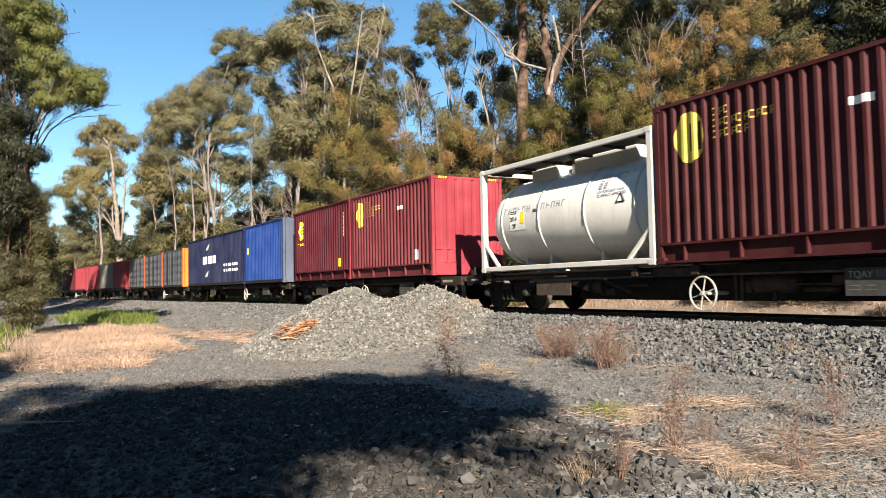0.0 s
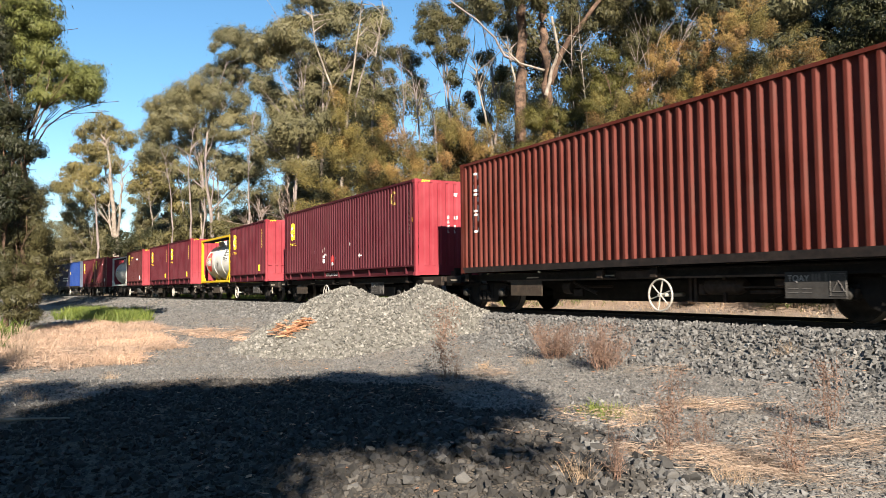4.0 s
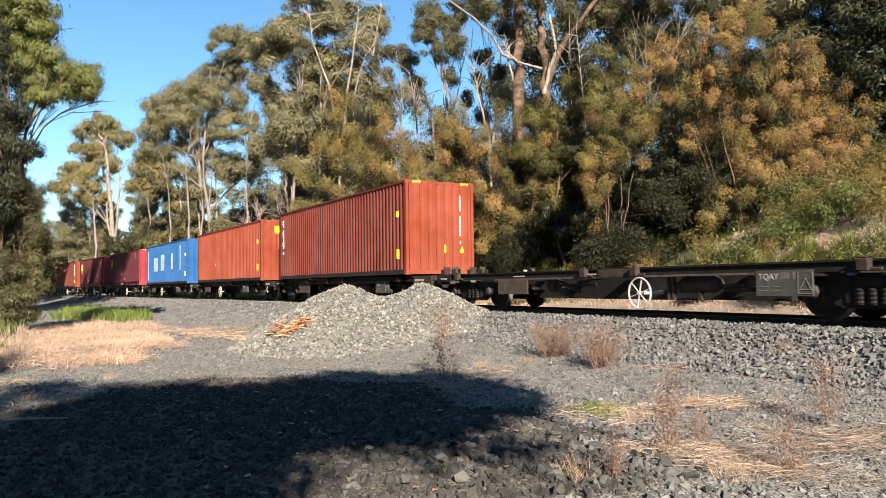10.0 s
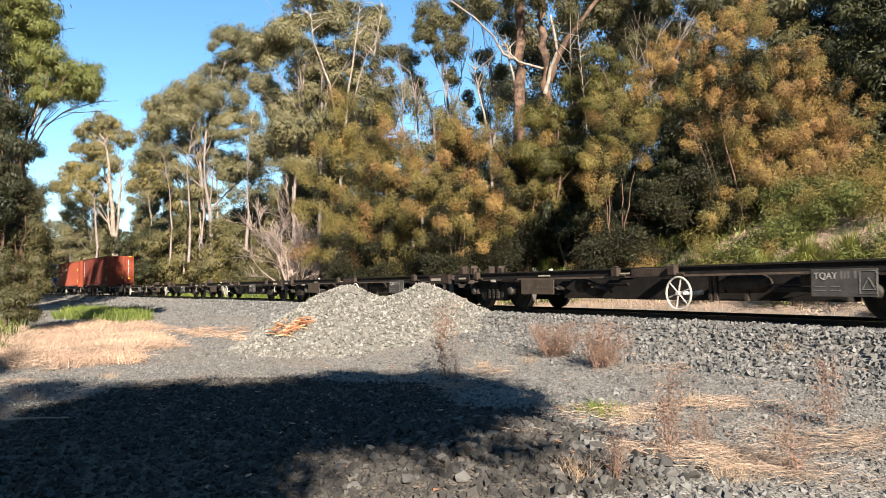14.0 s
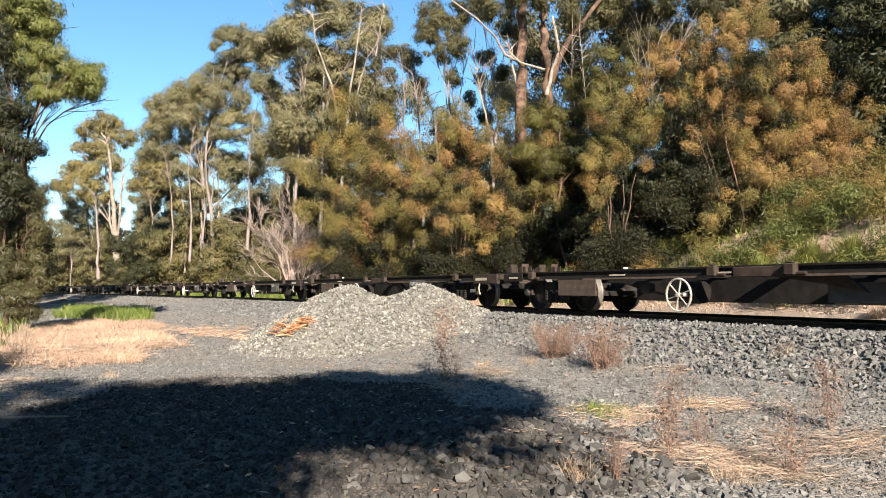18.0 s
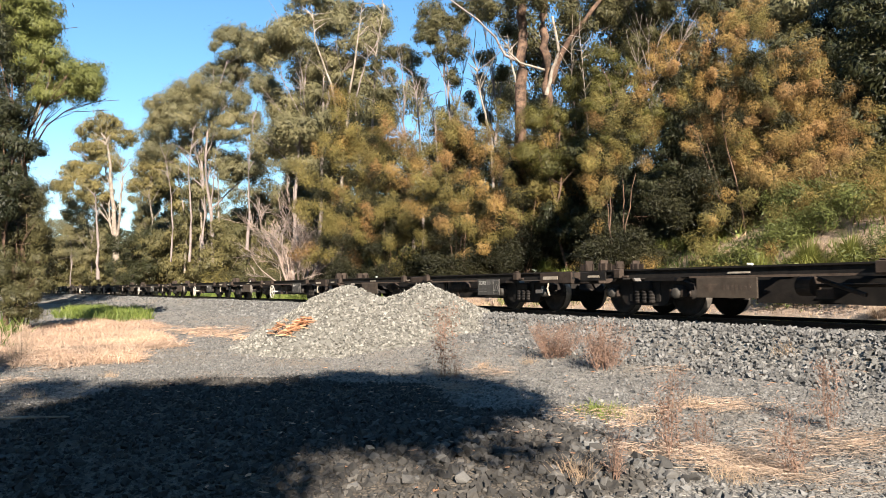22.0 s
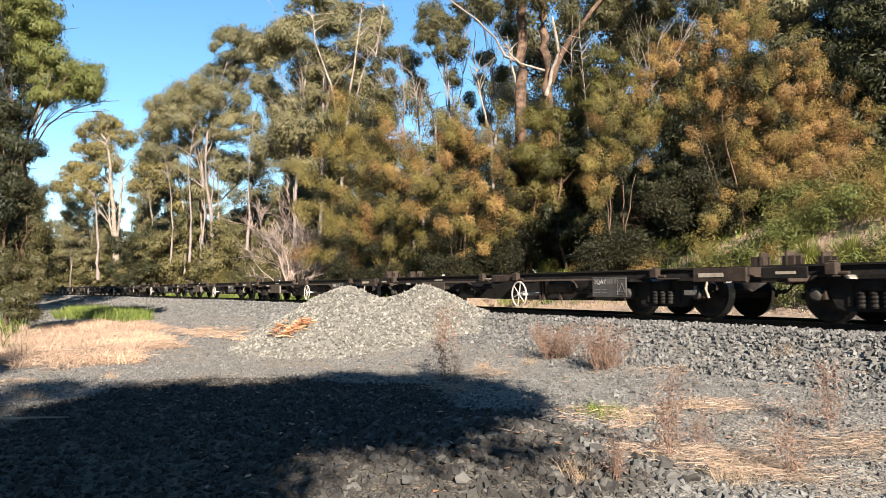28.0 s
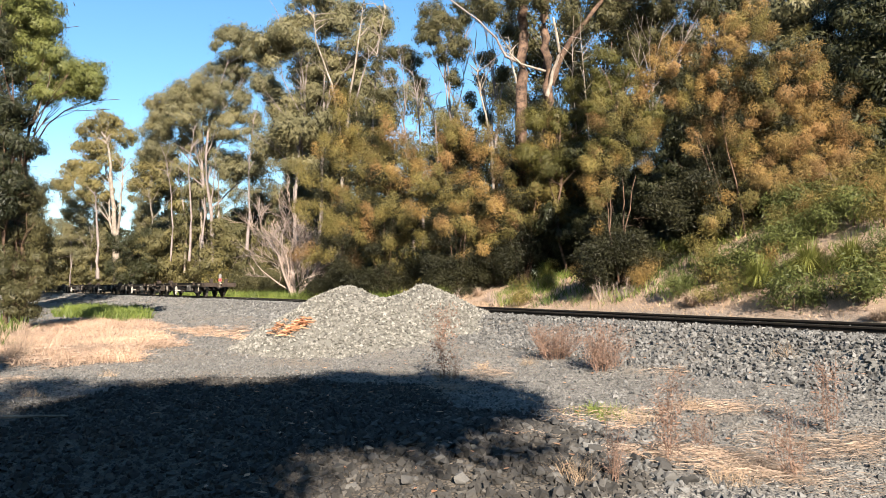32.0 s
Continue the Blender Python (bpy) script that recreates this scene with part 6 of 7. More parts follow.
gum(-59.5, 19.0, 0.40, [(-0.9, 18.1, 2.1, 1.5), (-3.0, 17.4, 2.1, 1.5), (1.0, 16.4, 1.8, 1.4), (-1.4, 14.7, 2.2, 1.5), (1.5, 13.5, 1.7, 1.5), (-2.8, 12.3, 2.2, 1.5), (-0.5, 11.6, 2.2, 1.7), (2.6, 14.9, 1.3, 1.3), (-3.8, 19.8, 2.0, 1.4), (-5.4, 14.0, 2.0, 1.7), (-7.1, 16.7, 1.8, 1.7), (1.9, 10.9, 1.7, 1.4)], "grey", deep=1.5)
gum(-47.7, 16.0, 0.40, [(0.6, 10.0, 1.0, 1.2), (1.5, 9.0, 1.0, 1.3), (0.2, 8.1, 1.1, 1.2), (1.1, 11.3, 0.8, 1.0)], "dark", deep=0.8)
gum(-30.4, -2.7, -0.70, [(-0.3, 4.7, 0.5, 0.7), (0.3, 4.4, 0.5, 0.5), (0.7, 3.4, 0.4, 0.6), (-0.1, 3.3, 0.6, 0.7), (0.5, 2.5, 0.5, 0.7), (-0.2, 2.1, 0.6, 0.8), (0.7, 1.7, 0.4, 0.5), (0.2, 1.4, 0.7, 0.5)], "nearlow", deep=0.5)
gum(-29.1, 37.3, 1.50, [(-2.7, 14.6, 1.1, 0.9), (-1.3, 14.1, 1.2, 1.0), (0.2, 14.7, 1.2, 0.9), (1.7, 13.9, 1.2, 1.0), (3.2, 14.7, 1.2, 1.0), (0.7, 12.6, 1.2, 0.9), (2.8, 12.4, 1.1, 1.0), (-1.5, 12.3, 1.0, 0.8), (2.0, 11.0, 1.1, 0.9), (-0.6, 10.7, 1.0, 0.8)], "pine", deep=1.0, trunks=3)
gum(-29.8, -2.6, -0.70, [(-0.3, 1.2, 0.4, 0.4), (0.2, 1.0, 0.4, 0.4), (0.6, 1.1, 0.3, 0.4), (-0.1, 0.6, 0.5, 0.3), (0.4, 0.5, 0.4, 0.3), (-0.4, 1.9, 0.4, 0.5), (0.8, 1.5, 0.2, 0.3), (0.0, 1.9, 0.4, 0.4)], "nearlow", deep=0.6)
old_gum = gum(-27.4, 17.0, 1.00, [(-0.9, 11.6, 0.7, 0.5), (0.2, 11.5, 0.7, 0.5), (1.4, 11.4, 0.7, 0.7), (2.2, 10.6, 0.7, 0.7), (3.3, 11.5, 0.8, 0.5), (0.4, 13.5, 2.0, 1.0), (2.9, 13.7, 2.0, 1.3), (-2.0, 13.5, 2.0, 1.0), (5.1, 13.2, 2.0, 1.0), (-0.3, 15.8, 2.6, 1.3), (2.9, 16.0, 2.6, 1.3)], "big", limbs=False, deep=1.2)


def limb(tree, pts, r0, r1, mat, seed):
    """A long bare limb through a few bends."""
    rr = random.Random(seed)
    bm = bmesh.new()
    fine, rad = [], []
    n = len(pts) - 1
    for i in range(n):
        a, b = Vector(pts[i]), Vector(pts[i + 1])
        for q in range(4):
            fine.append(a.lerp(b, q / 4) + Vector((rr.uniform(-1, 1), rr.uniform(-1, 1), 0)) * r0 * 0.25)
    fine.append(Vector(pts[-1]))
    for i in range(len(fine)):
        rad.append(r0 + (r1 - r0) * i / (len(fine) - 1))
    tube(bm, fine, rad, 9)
    return smooth(part("trunk" if r0 > 0.2 else "limb", bm, mat, tree))


limb(old_gum, [(-0.84, 0.00, 0.45), (-0.57, 0.00, 8.27), (-0.47, 0.00, 10.50), (-0.53, 0.00, 11.99), (-0.67, 0.00, 14.25)], 0.27, 0.18, BARK_BROWN, 0)
limb(old_gum, [(0.53, 0.00, 0.44), (0.57, 0.00, 6.04), (0.56, 0.00, 9.00), (0.44, 0.00, 10.74), (0.54, 0.00, 12.49), (0.82, 0.00, 15.00)], 0.25, 0.13, BARK_BROWN, 1)
limb(old_gum, [(0.72, 0.00, 8.26), (0.98, 0.00, 9.12), (1.48, 0.00, 10.11), (2.16, 0.00, 10.92), (2.91, 0.00, 11.92), (3.63, 0.00, 13.47)], 0.16, 0.07, BARK_BROWN, 2)
limb(old_gum, [(0.51, -0.20, 7.71), (0.82, -0.20, 8.94), (1.06, -0.30, 9.64), (0.79, -0.30, 11.13)], 0.09, 0.05, BARK_PALE, 3)
limb(old_gum, [(-0.56, 0.00, 9.26), (-1.22, 0.00, 9.51), (-1.63, 0.00, 10.31), (-2.43, 0.00, 11.14), (-3.77, 0.00, 12.15)], 0.065, 0.03, BARK_GREY, 4)
limb(old_gum, [(0.44, -0.30, 8.79), (-0.64, -0.30, 9.12), (-1.12, -0.30, 9.61)], 0.06, 0.03, BARK_PALE, 5)
limb(near_gum, [(-0.92, -0.30, 5.81), (-0.07, -0.40, 6.70), (0.79, -0.50, 7.29), (1.08, -0.50, 8.00), (1.33, -0.50, 8.71)], 0.07, 0.02, BARK_PALE, 7)


def pole_tree(x, y, z, pts, r0, mat, label):
    """A thin bare trunk with a few dead twigs."""
    SEED[0] += 7
    rr = random.Random(SEED[0])
    root = thing("bare_tree", label, "tree", "trees behind the track")
    root.matrix_basis = pose(x, y, z, 0, 0, VIEW)
    limb(root, pts, r0, r0 * 0.12, mat, SEED[0]).name = "trunk"
    for k in range(9):
        a, b = Vector(pts[-2]), Vector(pts[-1])
        p = a.lerp(b, rr.uniform(-0.2, 0.95))
        e = p + Vector((rr.uniform(-1, 1), rr.uniform(-1, 1), rr.uniform(0.2, 1.2))) * rr.uniform(0.5, 1.4)
        bm = bmesh.new()
        q, w = bent(p, e, r0 * 0.35, r0 * 0.1, rr, 0.2, 4)
        tube(bm, q, w, 5)
        part("twig", bm, mat, root)
    return root

pole_tree(-27.4, 17.0, 1.00, [(-0.31, 0.00, 4.58), (-0.52, 0.00, 6.66), (-0.68, 0.00, 8.02), (-0.98, 0.00, 9.31), (-1.13, 0.00, 10.50)], 0.1, BARK_PALE, "slim leaning gum with smooth white trunk")
pole_tree(-27.4, 17.0, 1.00, [(-1.61, 0.50, 4.66), (-1.89, 0.50, 6.16), (-2.31, 0.50, 8.04), (-2.50, 0.50, 9.42)], 0.08, BARK_PALE, "slim leaning gum with smooth pale trunk")
pole_tree(-24.8, 17.9, 0.90, [(0.16, 0.0, 0.29), (0.02, 0.0, 5.72), (-0.11, 0.0, 7.76), (-0.29, 0.0, 10.25)], 0.05, BARK_PALE, "thin bare pale sapling")
pole_tree(-25.8, 18.1, 0.90, [(0.12, 0.0, 0.31), (-0.07, 0.0, 6.39), (-0.21, 0.0, 8.50), (-0.12, 0.0, 11.07)], 0.04, BARK_PALE, "thin bare pale sapling")
pole_tree(-37.7, 16.1, 0.50, [(0.09, 0.0, 0.91), (0.00, 0.0, 6.47), (-0.22, 0.0, 10.18), (-0.53, 0.0, 12.04)], 0.09, BARK_GREY, "thin dark bare trunk among the trees")
pole_tree(-36.4, 16.6, 0.50, [(0.06, 0.0, 0.89), (0.00, 0.0, 5.41), (-0.24, 0.0, 8.73), (-0.78, 0.0, 11.14)], 0.08, BARK_GREY, "thin dark bare trunk among the trees")
pole_tree(-34.4, 18.6, 0.70, [(0.29, 0.0, 0.67), (0.06, 0.0, 7.14), (-0.44, 0.0, 10.37), (-1.03, 0.0, 13.02)], 0.09, BARK_PALE, "slim leaning gum with smooth pale trunk")
pole_tree(-103.7, 1.9, 0.00, [(0.21, 0.0, 1.38), (0.00, 0.0, 6.76), (-0.50, 0.0, 12.49), (-0.93, 0.0, 17.50), (-1.50, 0.0, 20.0)], 0.42, BARK_PALE, "tall pale forked gum trunk")
pole_tree(-103.7, 1.9, 0.00, [(0.21, 0.0, 3.17), (0.36, 0.0, 8.19), (0.72, 0.0, 13.21), (0.79, 0.0, 17.50)], 0.24, BARK_PALE, "tall pale forked gum trunk")
pole_tree(-106.8, -0.1, 0.00, [(0.00, 0.0, 1.77), (0.00, 0.0, 6.15), (-0.29, 0.0, 10.54), (-0.51, 0.0, 13.47)], 0.25, BARK_GREY, "grey bare trunk beside the far track")
gum(-25.2, 17.0, 0.90, [(0.3, 7.6, 0.6, 0.8), (-0.2, 6.4, 0.5, 0.7), (0.5, 6.2, 0.8, 0.9), (0.1, 5.0, 0.7, 0.7), (1.0, 4.7, 0.7, 0.9), (-1.2, 6.4, 0.5, 0.6), (-1.5, 4.8, 0.6, 0.7), (-0.7, 4.4, 0.7, 0.8)], "wattle", deep=0.6)
gum(-22.7, 17.6, 1.00, [(-0.5, 8.0, 0.6, 0.9), (0.0, 6.8, 0.7, 1.0), (-0.7, 6.3, 0.6, 0.8), (0.6, 7.6, 0.6, 0.7), (0.9, 6.3, 0.6, 0.7), (-0.1, 5.2, 0.8, 0.8), (0.7, 4.8, 0.7, 0.8), (1.4, 5.7, 0.4, 0.6), (-0.6, 3.9, 0.8, 0.8)], "wattle", deep=0.6)
gum(-27.0, 22.7, 1.10, [(-0.8, 12.0, 0.8, 0.8), (0.2, 11.6, 0.9, 0.9), (1.3, 12.1, 0.9, 0.8), (0.9, 10.4, 0.8, 0.8), (1.9, 11.1, 0.7, 0.8), (-0.3, 10.5, 0.7, 0.7), (2.5, 12.2, 0.8, 0.6)], "olivegum", deep=0.8)
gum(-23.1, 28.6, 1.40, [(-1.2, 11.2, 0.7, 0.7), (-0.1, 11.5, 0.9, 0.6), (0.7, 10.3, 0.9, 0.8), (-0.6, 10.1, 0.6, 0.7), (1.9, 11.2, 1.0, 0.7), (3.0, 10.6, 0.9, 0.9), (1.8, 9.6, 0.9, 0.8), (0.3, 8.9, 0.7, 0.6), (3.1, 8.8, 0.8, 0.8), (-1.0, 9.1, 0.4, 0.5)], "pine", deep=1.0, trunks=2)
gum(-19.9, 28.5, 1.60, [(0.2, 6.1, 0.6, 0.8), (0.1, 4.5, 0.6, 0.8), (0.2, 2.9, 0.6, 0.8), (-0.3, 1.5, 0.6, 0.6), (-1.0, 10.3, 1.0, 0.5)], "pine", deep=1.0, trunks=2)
sheoak(-38.5, 12.0, 0.40, [(0.6, 9.1, 1.0, 0.9), (-0.3, 8.0, 0.9, 1.0), (1.4, 7.9, 0.9, 0.9), (-1.0, 6.5, 0.9, 1.2), (0.1, 6.2, 1.2, 1.2), (-1.2, 4.8, 0.8, 1.0), (-0.1, 4.2, 1.2, 1.2), (-0.9, 2.9, 1.0, 1.0), (0.9, 5.6, 0.9, 1.0)], 0.22, scale=1.7)
sheoak(-33.8, 12.6, 0.40, [(0.2, 6.5, 0.6, 0.8), (-0.5, 5.6, 0.8, 0.8), (0.8, 5.5, 0.9, 0.9), (-0.8, 4.3, 1.0, 0.9), (0.4, 4.3, 1.2, 1.0), (1.5, 4.6, 0.7, 1.0), (-1.1, 3.0, 0.9, 0.9), (0.1, 3.0, 1.3, 1.0), (1.4, 3.1, 0.8, 0.9), (-2.0, 2.4, 0.8, 0.7), (-0.5, 2.0, 1.1, 0.6)], 0.36, scale=1.55)
sheoak(-28.9, 13.8, 0.50, [(0.9, 6.6, 0.6, 0.6), (0.2, 6.1, 0.8, 0.6), (-0.3, 5.5, 0.7, 0.7), (0.8, 5.5, 0.8, 0.7), (-0.6, 4.5, 0.8, 0.8), (0.3, 4.4, 0.9, 0.8), (1.1, 4.7, 0.6, 0.9), (1.1, 3.5, 0.6, 0.6), (-0.5, 3.3, 0.8, 0.8), (0.5, 3.0, 0.9, 0.8), (-0.4, 2.1, 0.9, 0.7), (1.1, 2.2, 0.6, 0.7)], 0.42, scale=1.4)
sheoak(-26.8, 16.0, 0.60, [(-0.6, 6.1, 0.3, 0.9), (-0.4, 4.8, 0.5, 0.9), (0.9, 5.8, 0.5, 0.9), (0.4, 5.1, 0.6, 0.8), (1.1, 4.6, 0.6, 0.9), (-0.8, 3.8, 0.6, 0.7), (0.0, 3.8, 0.7, 0.8), (0.9, 3.3, 0.8, 0.9), (-0.8, 2.7, 0.7, 0.7), (0.0, 2.1, 0.8, 0.7), (1.7, 4.8, 0.5, 0.9), (1.9, 3.6, 0.7, 0.9), (1.8, 2.4, 0.7, 0.7)], 0.3, scale=1.35)
sheoak(-19.0, 14.9, 0.90, [(-0.2, 5.1, 0.3, 0.5), (0.3, 5.0, 0.4, 0.5), (-0.0, 4.4, 0.5, 0.5), (-0.6, 3.7, 0.3, 0.5), (-0.6, 2.9, 0.3, 0.6), (-0.7, 2.0, 0.3, 0.6), (0.5, 3.9, 0.4, 0.5), (-0.1, 3.3, 0.4, 0.5)], 0.6)
sheoak(-16.4, 18.1, 1.00, [(-0.1, 7.6, 0.4, 0.6), (-0.8, 7.2, 0.5, 0.4), (-1.5, 6.7, 0.5, 0.4), (0.0, 6.5, 0.8, 0.6), (-2.6, 5.9, 0.7, 0.4), (-1.5, 5.7, 0.7, 0.5), (-0.4, 5.5, 0.8, 0.6), (0.8, 5.6, 0.8, 0.6), (1.9, 5.4, 0.8, 0.5), (2.8, 4.7, 0.6, 0.6), (-2.0, 4.8, 0.8, 0.5), (-0.9, 4.5, 0.8, 0.6), (0.4, 4.4, 0.9, 0.6), (1.7, 4.3, 0.8, 0.6), (2.7, 3.7, 0.6, 0.7), (-1.3, 3.5, 0.8, 0.6), (0.0, 3.4, 0.9, 0.6), (1.3, 3.2, 0.8, 0.6), (2.4, 2.8, 0.6, 0.6), (-0.8, 2.6, 0.7, 0.5), (0.4, 2.4, 0.8, 0.5), (1.6, 2.2, 0.8, 0.5), (-0.0, 1.7, 0.6, 0.4), (1.1, 1.6, 0.7, 0.3)], 0.85)
pole_tree(-77.2, 9.2, 0.40, [(-0.06, 0.0, 1.65), (0.00, 0.0, 6.11), (-0.17, 0.0, 10.02), (-0.28, 0.0, 13.93)], 0.20, BARK_PALE, "straight white-barked trunk at the edge of the woods")
pole_tree(-78.9, 7.9, 0.40, [(-0.11, 0.0, 1.67), (0.11, 0.0, 6.19), (-0.57, 0.0, 10.15), (-1.58, 0.0, 13.55)], 0.13, BARK_PALE, "straight pale trunk at the edge of the woods")
pole_tree(-75.4, 10.7, 0.40, [(-0.06, 0.0, 1.63), (-0.06, 0.0, 6.03), (-0.17, 0.0, 9.89), (-0.39, 0.0, 13.74)], 0.15, BARK_PALE, "straight pale trunk at the edge of the woods")
pole_tree(-46.4, 14.0, 0.40, [(0.00, 0.00, 1.51), (0.22, 0.00, 7.66), (0.80, -0.50, 12.73), (1.45, -1.00, 16.35), (1.74, -1.20, 18.88)], 0.13, BARK_PALE, "tall pale bare-limbed gum rising through the crowns")
pole_tree(-46.4, 14.0, 0.40, [(0.22, -0.30, 9.47), (-0.36, -1.00, 13.09), (-1.27, -1.50, 15.63), (-1.45, -1.80, 17.80)], 0.10, BARK_PALE, "pale bare limb among the grey crowns")
pole_tree(-45.5, 16.0, 0.40, [(-0.18, 0.00, 6.58), (0.07, -0.50, 11.28), (0.29, -0.80, 14.90), (0.90, -1.00, 18.16)], 0.11, BARK_PALE, "thin pale bare-topped gum behind the track")
pole_tree(-43.9, 14.7, 0.40, [(0.00, -0.50, 7.35), (-0.28, -1.00, 11.51), (0.52, -1.40, 13.94), (1.73, -1.60, 15.68)], 0.07, BARK_GREY, "thin grey bare branches behind the track")
pole_tree(-63.1, 6.4, 0.40, [(0.23, 0.00, 2.28), (0.36, 0.00, 5.90), (0.09, 0.00, 9.52), (0.68, -0.50, 13.14)], 0.12, BARK_GREY, "slim grey trunk under the grey crowns")
pole_tree(-63.7, 5.2, 0.40, [(0.09, 0.00, 2.28), (0.18, 0.00, 5.00), (0.00, 0.00, 8.17), (-0.36, -0.50, 10.88)], 0.09, BARK_GREY, "slim grey trunk under the grey crowns")
pole_tree(-59.0, 10.6, 0.40, [(-0.17, 0.00, 3.09), (0.00, 0.00, 5.71), (-0.09, 0.00, 9.21), (0.44, -0.50, 13.59)], 0.14, BARK_GREY, "slim grey trunk under the crowns")


# ---- the tree whose crown shades the yard from behind the camera ----
gum(5.9, -1.1, -0.95, [(-2.0, 8.45, 0.9, 1.05), (-0.8, 8.1, 1.0, 0.98), (0.4, 8.15, 1.0, 1.08), (1.7, 8.5, 1.0, 1.05), (2.25, 8.0, 0.75, 0.7), (1.1, 7.3, 0.9, 0.7), (-0.2, 7.1, 1.0, 0.75), (-1.6, 7.2, 1.0, 0.9), (-2.2, 6.4, 0.7, 0.6), (-0.8, 5.9, 0.6, 0.4)], "shade", deep=0.5, turn=78.2, loose=(48, 40, 352))

# unseen tree added above the viewer to dim skylight on the shaded yard
gum(2.5, -0.2, -0.95, [(-2.0, 6.3, 1.0, 0.8), (-0.9, 6.9, 1.0, 0.8), (0.3, 6.4, 1.0, 0.8), (1.4, 6.8, 1.0, 0.8), (2.2, 6.2, 0.8, 0.7), (-1.3, 5.8, 0.9, 0.6), (0.9, 5.7, 0.9, 0.6)], "unseen_canopy", deep=1.4, turn=78.2, loose=(26, 40, 359))

# ---- further woods: a few trees built once and set again ----
back_a = gum(-45.0, 30.0, 1.5, [(-2.5, 13.0, 2.4, 2.0), (0.5, 15.0, 2.4, 2.2), (2.6, 12.0, 2.2, 2.0), (-0.5, 10.0, 2.6, 2.0), (1.8, 8.0, 2.0, 1.8), (-2.2, 7.2, 2.0, 1.6)], "back", deep=2.0)
back_b = gum(-58.0, 26.0, 1.2, [(-1.5, 15.0, 2.0, 2.4), (1.2, 13.5, 2.2, 2.0), (-1.8, 11.0, 2.2, 1.8), (1.5, 9.5, 2.2, 2.0), (-0.2, 7.0, 2.4, 2.0)], "back_pale", deep=2.0)
back_e = gum(-60.0, -24.0, -0.8, [(-2.5, 12.0, 2.8, 2.4), (0.8, 14.0, 2.8, 2.4), (2.2, 10.0, 2.8, 2.2), (-0.8, 8.0, 2.8, 2.2), (1.0, 5.0, 2.4, 2.0)], "plain", deep=2.0)
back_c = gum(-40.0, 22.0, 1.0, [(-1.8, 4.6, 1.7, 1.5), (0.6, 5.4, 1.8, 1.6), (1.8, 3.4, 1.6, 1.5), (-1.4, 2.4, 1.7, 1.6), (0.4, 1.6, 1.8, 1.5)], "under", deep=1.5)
back_d = gum(-88.0, 8.0, 0.4, [(-1.8, 5.2, 1.8, 1.6), (0.8, 6.4, 1.8, 1.6), (1.6, 3.6, 1.8, 1.6), (-1.2, 2.4, 2.0, 1.6), (0.6, 1.6, 2.0, 1.4)], "scrub", deep=1.5)


def woods():
    rr = random.Random(41)
    spots = []
    for k in range(26):      # behind the she-oaks and along the curve
        x = -12 - k * 2.9 + rr.uniform(-1, 1)
        back = 17 + rr.uniform(0, 10) if x > -50 else 13 + rr.uniform(0, 8)
        low = 0.45 if -68 < x < -47 else 1.0      # a dip in the skyline
        spots.append((rr.choice((back_a, back_a, back_b)) if x > -45 else back_b, x, float(line_y(x)) + back, rr.uniform(0.75, 1.1) * low))
    for k in range(30):
        x = -8 - k * 2.3 + rr.uniform(-0.8, 0.8)
        spots.append((back_c, x, float(line_y(x)) + rr.uniform(10, 14) + (5 if x > -21 else 0), rr.uniform(0.7, 1.25)))
    for k in range(16):
        x = -62 - k * 5.0 + rr.uniform(-1, 1)
        spots.append((back_d, x, float(line_y(x)) + rr.uniform(7, 13), rr.uniform(0.7, 1.3)))
    for k in range(9):
        x = -118 - k * 6.0
        spots.append((back_b, x, float(line_y(x)) + rr.uniform(14, 30), rr.uniform(0.55, 0.8)))
    for x, y in ((-78, -14), (-93, -8.5), (-98, -9), (-89, -7.5), (-96, -19), (-112, -24), (-66, -16), (-103, -11), (-50, -12), (-57, -11)):
        spots.append((back_a, x, y, rr.uniform(0.8, 1.0)))
    spots += [(back_d, -132, -4, 1.0), (back_d, -138, -6, 1.0), (back_d, -135, -5, 1.1), (back_d, -142, -7, 1.1), (back_b, -157, -7, 0.9), (back_b, -150, -11, 0.8), (back_b, -163, -2, 0.9), (back_a, -48, -8, 1.35), (back_a, -53, -8.5, 1.3)]
    for k in range(34):      # unseen trees added on the near side, left of and behind the viewer, to block low sky
        spots.append((back_e, -90 + k * 4.6 + rr.uniform(-1, 1), -18 - 0.12 * k - rr.uniform(0, 7), rr.uniform(0.8, 1.1)))
    for k in range(10):
        spots.append((back_e, 72 + rr.uniform(0, 12), -26 + k * 4.2, rr.uniform(0.8, 1.0)))
    for k in range(14):      # far end of the valley
        spots.append((back_e, -175 - rr.uniform(0, 30), -70 + k * 6.5, rr.uniform(0.7, 1.0)))
    for x, y in ((-118, 8), (-124, 2), (-128, -4), (-131, -10), (-122, -1), (-112, 7), (-136, 2), (-126, -14)):
        spots.append((back_b, x, y, rr.uniform(0.75, 1.0)))
    for x, y, s in ((0.0, -6.5, 0.6), (4.0, -7.0, 0.6), (-2.5, -11.5, 0.75), (9.0, -5.0, 0.7)):   # unseen, added close behind the viewer to cut skylight
        spots.append((back_a, x, y, s))
